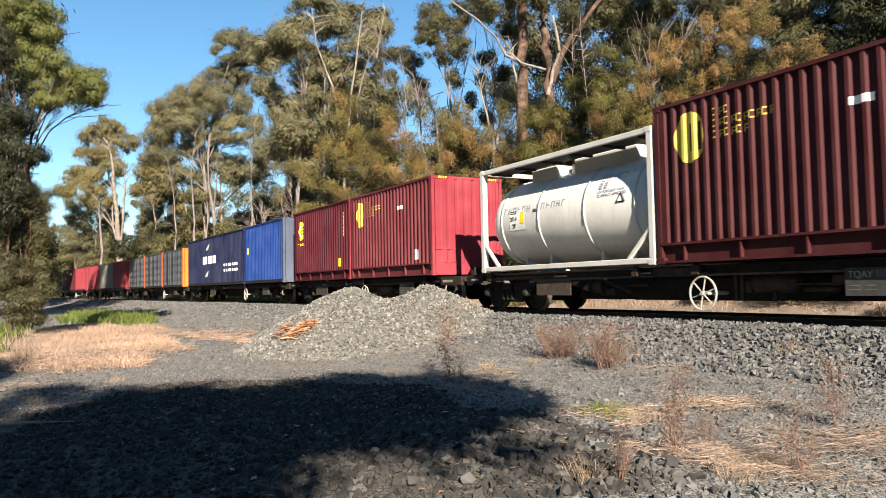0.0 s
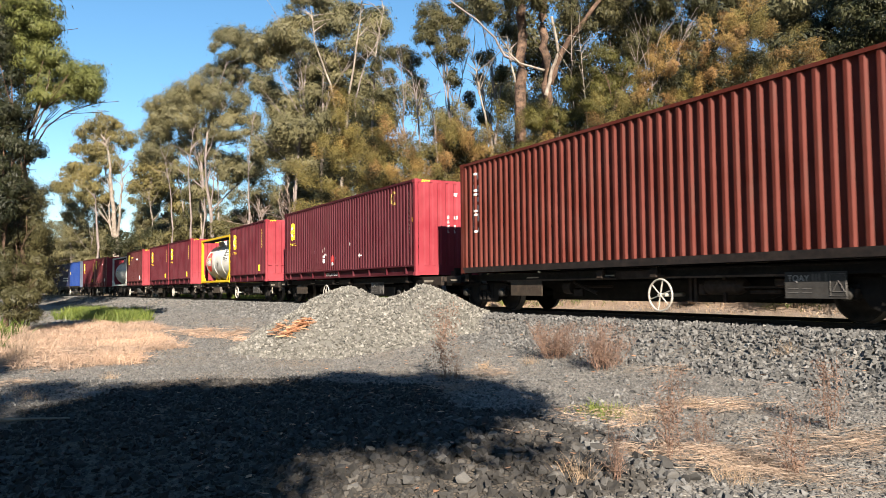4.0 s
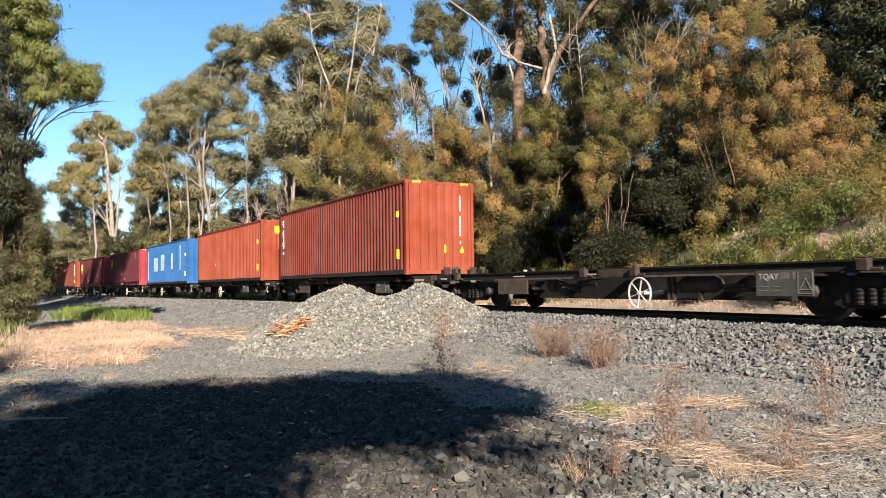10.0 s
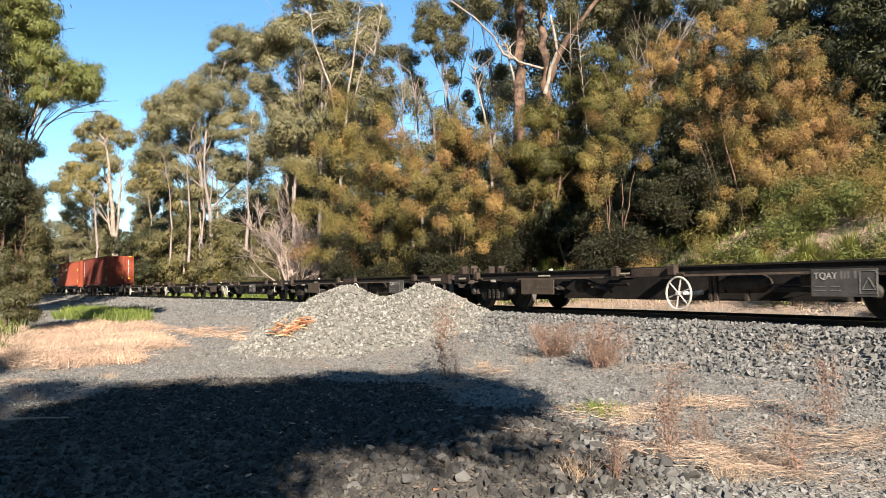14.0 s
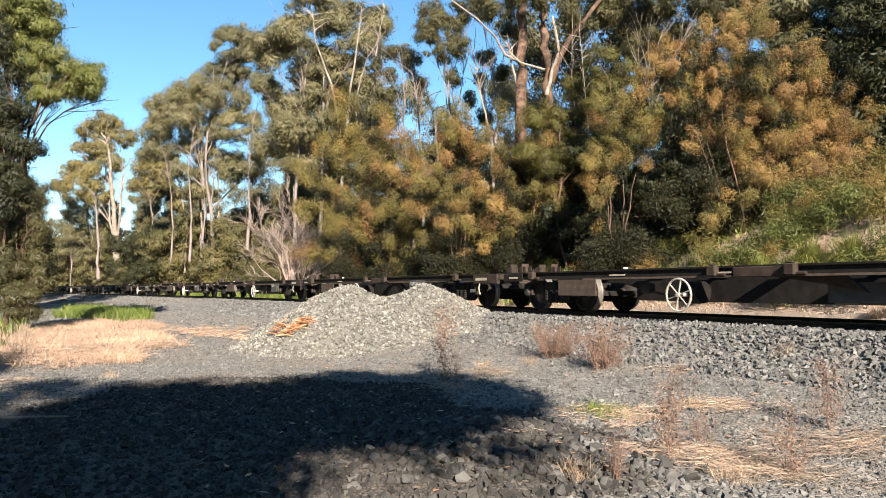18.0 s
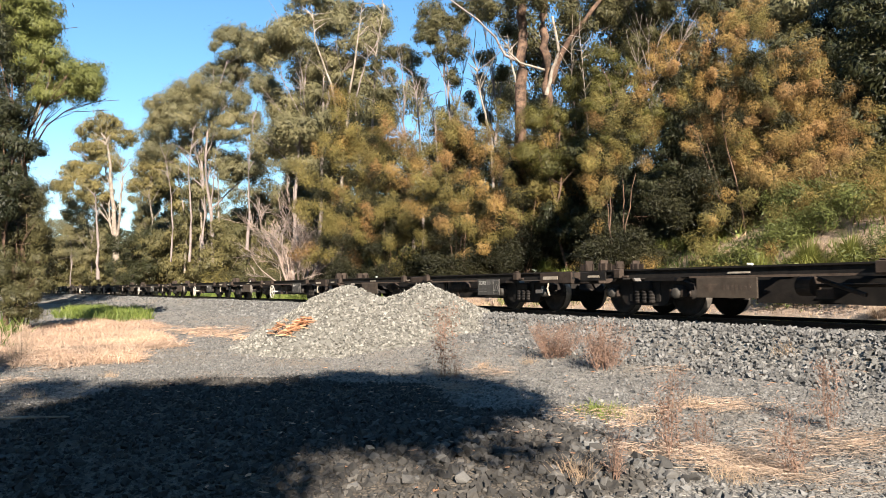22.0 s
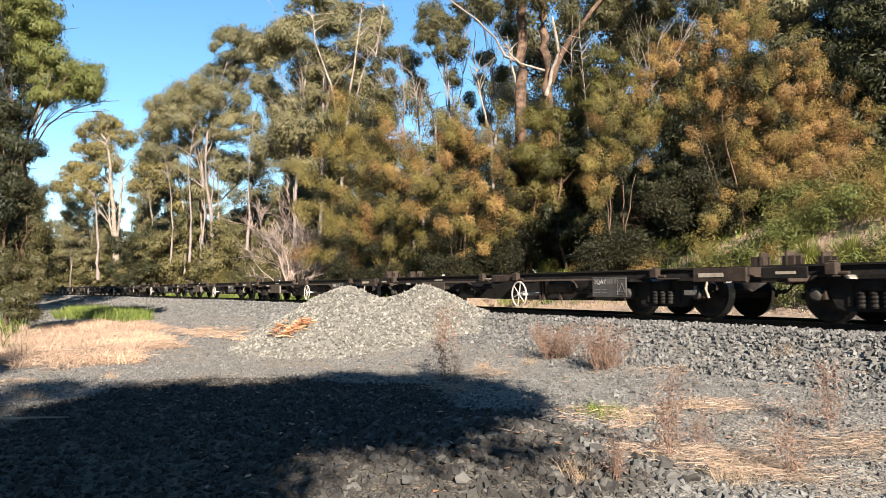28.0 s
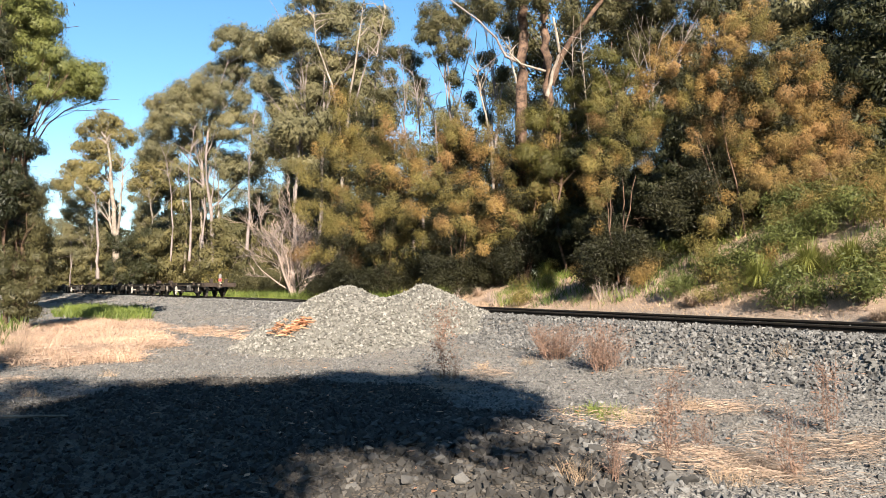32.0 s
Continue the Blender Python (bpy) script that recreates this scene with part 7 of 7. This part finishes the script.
    for x, y, s in ((-13, 23.6, 0.75), (-10.5, 23.0, 0.8), (-16, 22.8, 0.7), (-19, 22.0, 0.8), (-22, 20.5, 0.8), (-8.5, 22.5, 0.7), (-25, 18.5, 0.8), (-9, 23.5, 1.1), (-12.5, 24, 1.2), (-15.5, 22.5, 1.0), (-6, 22, 1.1), (-18, 24.5, 1.2), (-10.5, 27, 1.4), (-3, 24, 1.3), (-6.5, 23.0, 0.8), (-4.5, 23.5, 0.8), (-14.5, 28, 1.4), (-21, 25, 1.2)):
        spots.append((back_c, x, y, s))
    for x, y, s in ((-8.5, 29, 1.3), (-3.5, 27, 1.25), (1, 27, 1.35), (7, 25.5, 1.3), (-1, 33, 1.4), (6, 32, 1.3), (13, 26, 1.3), (20, 25, 1.3), (27, 25, 1.3)):      # tall wood along the bank, added out of view to shade the trees behind
        spots.append((back_a, x, y, s))
    spots += [(back_b, -110, 6, 0.72), (back_b, -114, 9, 0.77), (back_b, -104, 10, 0.82), (back_b, -108, 13, 0.87), (back_b, -112, 17, 0.92), (back_b, -103, 18, 0.72), (back_b, -107, 22, 0.77), (back_b, -98, 22, 0.82), (back_b, -101, 26, 0.87), (back_b, -105, 30, 0.92), (back_d, -135, -6, 1.20), (back_d, -136, -4, 1.40), (back_d, -135, -1, 1.30), (back_d, -133, 2, 1.20), (back_d, -130, 5, 1.20), (back_d, -128, 8, 1.50), (back_d, -90, 7, 0.90), (back_d, -89, 10, 1.00), (back_d, -88, 13, 1.10), (back_d, -92, 16, 0.90), (back_d, -86, 19, 1.10), (back_d, -81, 21, 0.90), (back_c, -101, 4, 1.00), (back_c, -91, 5, 1.27), (back_c, -100, 8, 1.09), (back_c, -91, 9, 1.36), (back_c, -99, 11, 1.18), (back_c, -90, 12, 1.00), (back_c, -99, 15, 1.27), (back_c, -90, 16, 1.09), (back_c, -81, 16, 1.36), (back_c, -89, 19, 1.18), (back_c, -80, 19, 1.00), (back_c, -89, 23, 1.27)]      # the wood behind the grey gums
    for src, x, y, s in spots:
        m = pose(x, y, float(ground_z(x, y)) - 0.1, 0, 0, rr.uniform(0, 360))
        k = copy_thing(src, m)
        k.scale = (s, s, s)


woods()


# ---- grasses ----
def bent_blades(n):
    """Faces of n blades of five corners each: a strip and a tip that may fold against it."""
    return (np.array([(0, 1, 2), (0, 2, 4), (4, 2, 3)])[None] + 5 * np.arange(n)[:, None, None]).reshape(-1, 3)


def blades(name, x, y, height, mat, seed, label, lean=0.5, width=0.02, category="grass", surface=ground_z):
    r = np.random.default_rng(seed)
    n = len(x)
    p = np.stack([x, y, surface(x, y) - 0.01], -1)
    h = height * r.uniform(0.4, 1.2, n)
    a = r.uniform(0, 2 * np.pi, n)
    side = np.stack([np.cos(a), np.sin(a), np.zeros(n)], -1) * (width * r.uniform(0.5, 1.2, n))[:, None]
    b = r.uniform(0, 2 * np.pi, n)
    k = lean * r.uniform(0.2, 1.4, n)
    way = np.stack([np.cos(b) * k, np.sin(b) * k, np.ones(n)], -1)
    way /= np.linalg.norm(way, axis=1, keepdims=True)
    mid = p + way * (h * 0.55)[:, None]
    over = way + np.stack([np.cos(b) * k, np.sin(b) * k, -0.45 * k], -1)
    over /= np.linalg.norm(over, axis=1, keepdims=True)
    tip = mid + over * (h * 0.45)[:, None]
    v = np.stack([p - side, p + side, mid + side * 0.7, tip, mid - side * 0.7], 1).reshape(-1, 3)
    ob = raw_mesh(name, v, bent_blades(n), mat)
    return tagged(ob, label, category, kind="stuff")


def straw(name, x, y, length, mat, seed, label, pile=0.03, thick=0.003, surface=ground_z):
    """Cut stalks lying about on the ground, each a thin three-sided sliver."""
    r = np.random.default_rng(seed)
    n = len(x)
    p = np.stack([x, y, surface(x, y) + pile * r.random(n) ** 1.5 + 0.022], -1)
    a = r.normal(0.6, 0.9, n)
    d = np.stack([np.cos(a), np.sin(a), r.normal(0, 0.12, n)], -1) * (length * r.uniform(0.3, 1.2, n) * 0.5)[:, None]
    w = thick * r.uniform(0.6, 1.6, n)[:, None]
    s = np.stack([-np.sin(a), np.cos(a), np.zeros(n)], -1) * w
    roll = r.uniform(-1.2, 1.2, n)[:, None]
    s = s * np.cos(roll) + np.array([0, 0, 1.0]) * w * np.sin(roll)
    sag = np.array([0, 0, 1.0]) * (np.abs(r.normal(0, 0.012, n)))[:, None]
    v = np.stack([p - d - s, p - d + s, p + sag + s, p + d, p + sag - s], 1).reshape(-1, 3)
    ob = raw_mesh(name, v, bent_blades(n), mat)
    return tagged(ob, label, "straw", kind="stuff")


def patchy(n, cx, cy, ax, ay, seed, turn=0.0, clump=0.35):
    """Points in tufts over an oval patch."""
    r = np.random.default_rng(seed)
    m = max(4, n // 40)
    t = r.normal(size=(m, 2)) * 0.5
    q = t[r.integers(0, m, n)]
    u = q[:, 0] * ax + r.normal(size=n) * clump * 0.4
    w = q[:, 1] * ay + r.normal(size=n) * clump * 0.4
    c, s = math.cos(radians(turn)), math.sin(radians(turn))
    return cx + u * c - w * s, cy + u * s + w * c


def in_field(n, seed, edge=1.0):
    x, y = thrown(n, -41, -15, -5, 4, seed)
    k = field(x, y) < edge * np.random.default_rng(seed).uniform(0.75, 1.1, n)
    return x[k], y[k]


x, y = in_field(90000, 51)
blades("dry_grass", x, y, 0.34, FAWN, 52, "flattened fawn dry grass beside the track", 0.9, 0.006)
x, y = in_field(56000, 68, 1.06)
straw("dry_grass", x, y, 0.26, FAWN, 69, "lodged fawn dry grass beside the track", 0.14, 0.004)
x, y = patchy(2600, -26, 3.6, 5.0, 0.7, 66, 12, 0.5)
straw("straw_patch", x, y, 0.3, FAWN, 67, "thin fawn straw on the gravel shoulder", 0.08, 0.004)
x, y = patchy(20000, -47, 0.2, 7.0, 1.5, 53, 7)
blades("green_grass", x, y, 0.6, GRASS, 54, "fresh green long grass beside the track", 0.6, 0.02)


def verge(n, s0, s1, d0, d1, seed):
    r = np.random.default_rng(seed)
    m = n // 30
    s, d = r.uniform(s0, s1, m), r.uniform(d0, d1, m)
    k = r.integers(0, m, n)
    x, yc = on_line(s[k] + r.normal(size=n) * 0.25)
    return x, yc + d[k] + r.normal(size=n) * 0.2


x, y = verge(38000, -75, -33, 2.6, 5.2, 55)
blades("verge_grass", x, y, 0.75, GRASS, 56, "lush green grass along the far side of the track", 0.6, 0.022)
x, y = verge(44000, -36, -4, 3.3, 9.0, 57)
blades("bank_straw", x, y, 0.15, BANKSTRAW, 58, "dry straw and litter on the railway bank", 1.5, 0.009)
x, y = verge(6000, -26, -4, 4.2, 8.0, 59)
blades("bank_grass", x, y, 0.42, GRASS, 60, "green grass tufts on the railway bank", 0.7, 0.014)
for k, (cx, cy, ax, ay, n) in enumerate(((-4.6, 4.6, 0.7, 0.4, 1200), (-6.3, 6.2, 0.6, 0.2, 300), (-4.6, 5.9, 0.6, 0.25, 380), (-5.3, 5.2, 1.4, 1.1, 300), (-8.4, 7.3, 0.4, 0.12, 60), (-7.1, 5.3, 0.6, 0.2, 170), (-10.9, 5.7, 0.4, 0.2, 200), (-9.9, 4.7, 0.3, 0.2, 140), (-14.5, -1.6, 1.2, 0.5, 300), (-11.6, -1.9, 1.0, 0.35, 260))):
    x, y = patchy(int(n * 2.1), cx, cy, ax * 1.25, ay * 1.35, 70 + k, 40)
    straw("straw_patch", x, y, 0.2, STRAW, 90 + k, "pale dry straw lying on the gravel", 0.04, 0.0017)
x, y = patchy(420, -7.25, 5.35, 0.3, 0.2, 88)
blades("green_tuft", x, y, 0.14, GRASS, 89, "small green grass tuft in the gravel", 0.9, 0.006)


# ---- plants of the bank, built once each and set again ----
def tussock(x, y, z, h, n, mat, label, name="tussock"):
    SEED[0] += 7
    r = np.random.default_rng(SEED[0])
    a = r.uniform(0, 2 * np.pi, n)
    k = np.abs(r.normal(size=n)) * 0.75 + 0.1
    root = thing(name, label, "grass tussock", "plants on the bank")
    p = np.stack([np.cos(a) * 0.06, np.sin(a) * 0.06, np.zeros(n)], -1)
    way = np.stack([np.cos(a) * k, np.sin(a) * k, np.ones(n)], -1)
    way /= np.linalg.norm(way, axis=1, keepdims=True)
    hh = h * r.uniform(0.5, 1.1, n)
    side = np.stack([-np.sin(a), np.cos(a), np.zeros(n)], -1) * 0.0055
    m1 = p + way * (hh * 0.6)[:, None]
    tip = m1 + (way + np.stack([np.cos(a) * k, np.sin(a) * k, -1.1 * k], -1)) * (hh * 0.4)[:, None]
    v = np.stack([p - side, p + side, m1 + side, tip, m1 - side], 1).reshape(-1, 3)
    raw_mesh("blade_clump", v, bent_blades(n), mat, root)
    root.matrix_basis = pose(x, y, z)
    return root


def bare_bush(x, y, z, h, spread_, n, mat, label, name="dead_bush", thick=0.012, fuzz=0):
    """Bare branching stems, with or without small dry seed heads."""
    SEED[0] += 7
    rr = random.Random(SEED[0])
    root = thing(name, label, "bush")
    tips = []
    foot = 0.35 if thick < 0.02 else 0.06
    for k in range(n):
        bm = bmesh.new()
        a = rr.uniform(0, 2 * math.pi)
        e = Vector((math.cos(a) * spread_ * rr.uniform(0.1, 1), math.sin(a) * spread_ * rr.uniform(0.1, 1), h * rr.uniform(0.45, 1.05)))
        p, q = bent((e.x * foot + rr.uniform(-0.04, 0.04), e.y * foot + rr.uniform(-0.04, 0.04), -0.03), e, thick, thick * 0.35, rr, 0.12, 5)
        tube(bm, p, q, 4)
        for i in range(1, 5):
            for _ in range(3):
                b = p[i] + Vector((rr.uniform(-1, 1), rr.uniform(-1, 1), rr.uniform(0.2, 1.2))) * h * 0.2
                p2, q2 = bent(p[i], b, thick * 0.4, thick * 0.15, rr, 0.15, 2)
                tube(bm, p2, q2, 3)
                tips += [p2[-1], p2[1], p[i]]
        k2 = part("branch", bm, mat, root)
        if thick < 0.02:
            tagged(k2, kind="stuff")
    if fuzz:
        r = np.random.default_rng(SEED[0])
        t = np.array([tuple(v) for v in tips])
        fine = min(h * 0.045, 0.07)
        t = t[r.integers(0, len(t), fuzz)] + r.normal(size=(fuzz, 3)) * h * 0.04
        tagged(leaves("seed_fluff", t, fine, 0.3, mat, SEED[0], root, 0.0), kind="stuff")
    root.matrix_basis = pose(x, y, z)
    return root


def dead_shrub(x, y, z):
    """Stems that fan out from one foot and fork again and again into a haze of fine bare twigs."""
    rr = random.Random(31)
    root = thing("dead_shrub", "large dead grey-pink shrub with bare forking branches behind the track", "bush")

    def grow(bm, p, way, length, thick, level):
        if level == 4:
            tube(bm, [p, p + way * length], [thick, thick * 0.5], 3)
            return
        pts, q = [p], way
        for _ in range(3):
            q = (q + Vector((rr.uniform(-1, 1), rr.uniform(-1, 1), rr.uniform(-0.5, 0.7))) * 0.22).normalized()
            pts.append(pts[-1] + q * length / 3)
        tube(bm, pts, [thick, thick * 0.85, thick * 0.72, thick * 0.6], 5 if level < 2 else 3)
        for k in range(5 if level > 1 else 3):
            at = pts[1 + k % 3]
            side = (q + Vector((rr.uniform(-1, 1), rr.uniform(-1, 1), rr.uniform(-0.55, 0.75))) * 0.85).normalized()
            grow(bm, at, side, length * rr.uniform(0.5, 0.75), max(thick * 0.5, 0.012), level + 1)

    for k in range(9):
        bm = bmesh.new()
        a = k * 2.4 + rr.uniform(-0.3, 0.3)
        lean = rr.uniform(0.25, 0.75)
        grow(bm, Vector((rr.uniform(-0.2, 0.2), rr.uniform(-0.2, 0.2), -0.1)), Vector((math.cos(a) * lean, math.sin(a) * lean, 1)).normalized(), rr.uniform(2.7, 3.5), 0.1, 0)
        part("branch", bm, TWIG, root)
    root.matrix_basis = pose(x, y, z)
    return root


def zg(x, y):
    return float(ground_z(x, y))


def bank_plants():
    green = shrub(-14, 16, zg(-14, 16), [(0, 0.5, 0.5, 0.4), (0.4, 0.35, 0.35, 0.3), (-0.4, 0.4, 0.4, 0.3)], GREEN, "olive-green bracken clump on the railway bank", 45, 0.12, 0.2, 36, 0.13, "bracken")
    olive = shrub(-16, 15.6, zg(-16, 15.6), [(0, 0.6, 0.45, 0.5), (0.25, 0.3, 0.4, 0.3)], OLIVE, "olive-yellow bush on the railway bank", 45, 0.1, 0.2, 36, 0.12, "bush")
    gold = shrub(-18, 15, zg(-18, 15), [(0, 0.4, 0.4, 0.35), (-0.3, 0.3, 0.3, 0.25)], GOLD, "low golden-brown bush on the railway bank", 70, 0.065, 0.2, 44, 0.1, "bush")
    dark = shrub(-20, 15, zg(-20, 15), [(0, 0.7, 0.6, 0.6), (0.5, 0.45, 0.5, 0.4), (-0.5, 0.4, 0.45, 0.35)], LEAF_DARK, "dark green bush at the foot of the trees", 60, 0.085, 0.26, 44, 0.15, "bush")
    t1 = tussock(-12.6, 15.4, zg(-12.6, 15.4), 0.95, 1100, BANKGRASS, "tall arching green grass tussock on the bank")
    t2 = tussock(-15.0, 14.0, zg(-15, 14), 0.5, 260, STRAW, "pale dry grass tussock on the bank")
    dead = bare_bush(-19, 14.2, zg(-19, 14.2), 0.9, 0.5, 9, TWIG, "bare grey twigs on the railway bank", "dead_twigs")
    t3 = tussock(-11.6, 15.6, zg(-11.6, 15.6), 0.95, 1000, BANKGRASS, "bright arching yellow-green grass tussock on the bank")
    copy_thing(t3, pose(-13.6, 14.9, zg(-13.6, 14.9), 0, 0, 70))
    copy_thing(green, pose(-14.6, 15.2, zg(-14.6, 15.2), 0, 0, 30))
    copy_thing(green, pose(-10.6, 14.6, zg(-10.6, 14.6), 0, 0, 130))
    copy_thing(green, pose(-12.0, 14.2, zg(-12.0, 14.2), 0, 0, 210))
    copy_thing(olive, pose(-15.6, 15.0, zg(-15.6, 15.0), 0, 0, 30))
    rr = random.Random(77)
    kinds = (green, olive, gold, t2, t2, dead, green, t2, olive, dead)
    for k in range(58):
        s = -5 - 28 * rr.random()
        d = rr.uniform(3.4, 8.5)
        x, yc = on_line(s)
        x, y = float(x), float(yc) + d
        src = rr.choice(kinds) if d < 6.5 else rr.choice((green, olive, dark, t1, gold, dead))
        m = copy_thing(src, pose(x, y, zg(x, y), 0, 0, rr.uniform(0, 360)))
        q = rr.uniform(0.5, 1.0)
        m.scale = (q, q, q)
    for k in range(40):
        s = -33 - 40 * rr.random()
        x, yc = on_line(s)
        x, y = float(x), float(yc) + rr.uniform(4.8, 9)
        m = copy_thing(rr.choice((olive, dark, green, dark)), pose(x, y, zg(x, y), 0, 0, rr.uniform(0, 360)))
        q = rr.uniform(1.2, 2.4)
        m.scale = (q, q, q)
    for k in range(52):      # thick growth on the steep part of the bank
        x = -4.5 - 10.5 * rr.random()
        y = float(line_y(x)) + rr.uniform(5.0, 9.6)
        m = copy_thing(rr.choice((green, olive, green, t2, dead, t3, olive, gold)), pose(x, y, zg(x, y), 0, 0, rr.uniform(0, 360)))
        q = rr.uniform(0.6, 1.15)
        m.scale = (q, q, q)
    for k in range(14):      # dark-leaved clumps standing in for the shade under the she-oaks
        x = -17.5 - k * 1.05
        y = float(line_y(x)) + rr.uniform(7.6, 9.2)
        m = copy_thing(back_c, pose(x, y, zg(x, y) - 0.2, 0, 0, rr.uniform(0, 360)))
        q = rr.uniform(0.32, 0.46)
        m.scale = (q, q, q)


bank_plants()
dead_shrub(-45.6, 10.9, zg(-45.6, 10.9) - 0.1)
# weeds in the yard
bare_bush(-10.9, 7.15, zg(-10.9, 7.15), 0.62, 0.68, 40, REDWEED, "reddish-brown dried weed bush in the gravel", "dry_weed", 0.005, 5200)
bare_bush(-9.3, 6.95, zg(-9.3, 6.95), 0.72, 0.5, 30, REDWEED, "reddish-brown dried weed bush in the gravel", "dry_weed", 0.005, 4200)
for wx, wy, wh in ((-11.0, 5.1, 1.3), (-4.7, 4.15, 0.75), (-4.1, 4.8, 0.62), (-4.95, 6.3, 0.7), (-4.35, 3.3, 0.4), (-10.9, 5.2, 0.35), (-5.2, 4.9, 0.4)):
    bare_bush(wx, wy, zg(wx, wy), wh, 0.16, 7, REDWEED, "thin upright reddish dried weed stalk", "dry_weed_stalk", 0.0035, 700)
# broken dead stalks at the edge of the long grass
stalks = bare_bush(-18.2, -1.4, zg(-18.2, -1.4), 0.75, 0.4, 10, STRAW, "broken dry stalks at the edge of the long grass", "dead_stalks", 0.009)
_r = random.Random(9)
for k in range(16):
    wx, wy = -18.5 - _r.uniform(-2, 7), -2.0 + _r.uniform(-1.6, 0.9)
    q = copy_thing(stalks, pose(wx, wy, zg(wx, wy), 0, 0, _r.uniform(0, 360)))
    q.scale = (1, 1, _r.uniform(0.6, 1.1))
x, y = patchy(9000, -26, -4.6, 8.0, 1.6, 61)
blades("edge_grass", x, y, 0.7, GRASS, 62, "long green grass under the trees at the yard edge", 0.6, 0.03)
# the coarsest broken stones of the heap, one by one
def broken_stones():
    r = np.random.default_rng(77)
    heap = thing("stone_heap", "low heap of coarse dark broken bluestone on the gravel", "stone heap")
    forms = []
    for k in range(9):
        bm = bmesh.new()
        p = r.normal(size=(13, 3))
        p /= np.linalg.norm(p, axis=1, keepdims=True)
        for q in p * np.array([1.0, r.uniform(0.6, 0.95), r.uniform(0.45, 0.75)]) * r.uniform(0.8, 1.1, (13, 1)):
            bm.verts.new(q * 0.5)
        hull = bmesh.ops.convex_hull(bm, input=bm.verts)
        bmesh.ops.delete(bm, geom=[v for v in bm.verts if not v.link_faces], context="VERTS")
        me = bpy.data.meshes.new("stone")
        bm.to_mesh(me)
        bm.free()
        me.materials.append(BLUESTONE)
        forms.append(me)
    made = 0
    while made < 290:
        x, y = -6.1 + r.normal() * 1.25, 3.15 + r.normal() * 0.85
        if not (-9.5 < x < -3.9 and 1.2 < y < 5.0) or math.hypot(x, y) < 4.2:
            continue
        q = new("stone", forms[int(r.integers(0, 9))])
        q.parent = heap
        size = r.uniform(0.07, 0.15)
        q.matrix_basis = pose(x, y, zg(x, y) + size * 0.18, r.uniform(-35, 35), r.uniform(-35, 35), r.uniform(0, 360)) @ Matrix.Scale(size, 4)
        made += 1


broken_stones()
# small dry tufts and fallen leaves about the gravel
for k, (wx, wy) in enumerate(((-11.24, 5.13), (-11.39, 5.95), (-10.90, 6.61), (-4.45, 3.05), (-4.09, 4.18), (-6.47, 6.14), (-6.58, 5.32), (-7.40, 8.60), (-12.36, -0.85), (-14.68, 0.24))):
    x, y = patchy(150, wx, wy, 0.1, 0.1, 120 + k, 0, 0.16)
    blades("dry_tuft", x, y, 0.24, BANKSTRAW, 140 + k, "small pale dry grass tuft in the gravel", 0.95, 0.0016)
x, y = thrown(420, -14, -4.4, 0.5, 8.5, 160)
r = np.random.default_rng(161)
w = r.normal(size=(420, 3)) * np.array([1, 1, 0.15])
tagged(leaves("fallen_leaves", np.stack([x, y, ground_z(x, y) + 0.03], -1), 0.09, 0.35, RUSTLITTER, 162, along=w * 3, out=np.tile((0, 0, 2.0), (420, 1))), "scattered brown fallen gum leaves on the gravel", "leaves", kind="stuff")
# orange litter at the foot of the pile and a pale stick in the shade
x, y = patchy(230, -17.7, 3.95, 0.34, 0.4, 63, 0, 0.2)
straw("orange_litter", x, y, 0.34, RUSTLITTER, 64, "heap of orange dead bark and needles on the foot of the gravel pile", 0.1, 0.011, lambda x, y: np.maximum(ground_z(x, y), pile_z(x, y)) + 0.03)
stick = thing("stick", "pale weathered stick lying on the dark gravel", "stick")
bm = bmesh.new()
tube(bm, [Vector((0, 0, 0)), Vector((0.3, 0.05, 0.02)), Vector((0.7, 0.04, 0.03)), Vector((1.1, 0.1, 0.02))], [0.018, 0.02, 0.017, 0.01], 6)
part("shaft", bm, BARK_PALE, stick)
stick.matrix_basis = pose(-10.3, -1.35, zg(-10.1, -0.9) + 0.03, 0, 0, 68)


# ---- what moves ----
def motions():
    times = [k * 0.5 for k in range(65)]
    for ob, along, up in moving:
        rows = []
        for t in times:
            s = lead(t) + along
            x, y = on_line(s)
            xa, ya = on_line(s - 5)
            xb, yb = on_line(s + 5)
            rows.append((t, pose(float(x), float(y), up, 0, 0, math.degrees(math.atan2(yb - ya, xb - xa)))))
        walk(ob, rows)
    # wheels roll without slipping; all on the same side of a bogie share their turning
    acts = {}
    for ob in scene.objects:
        side = ob.get("side")
        if side is None:
            continue
        key = side > 0
        if key not in acts:
            walk(ob, [(k / FPS, pose(side, 0, 0.43, 0, -math.degrees(float(np.interp(k / FPS, _t, RUN)) / 0.43), 0)) for k in range(961)])
            acts[key] = ob.animation_data
        else:
            ob.rotation_mode = "QUATERNION"
            ob.animation_data_create()
            ob.animation_data.action = acts[key].action
            ob.animation_data.action_slot = acts[key].action_slot
        del ob["side"]


motions()
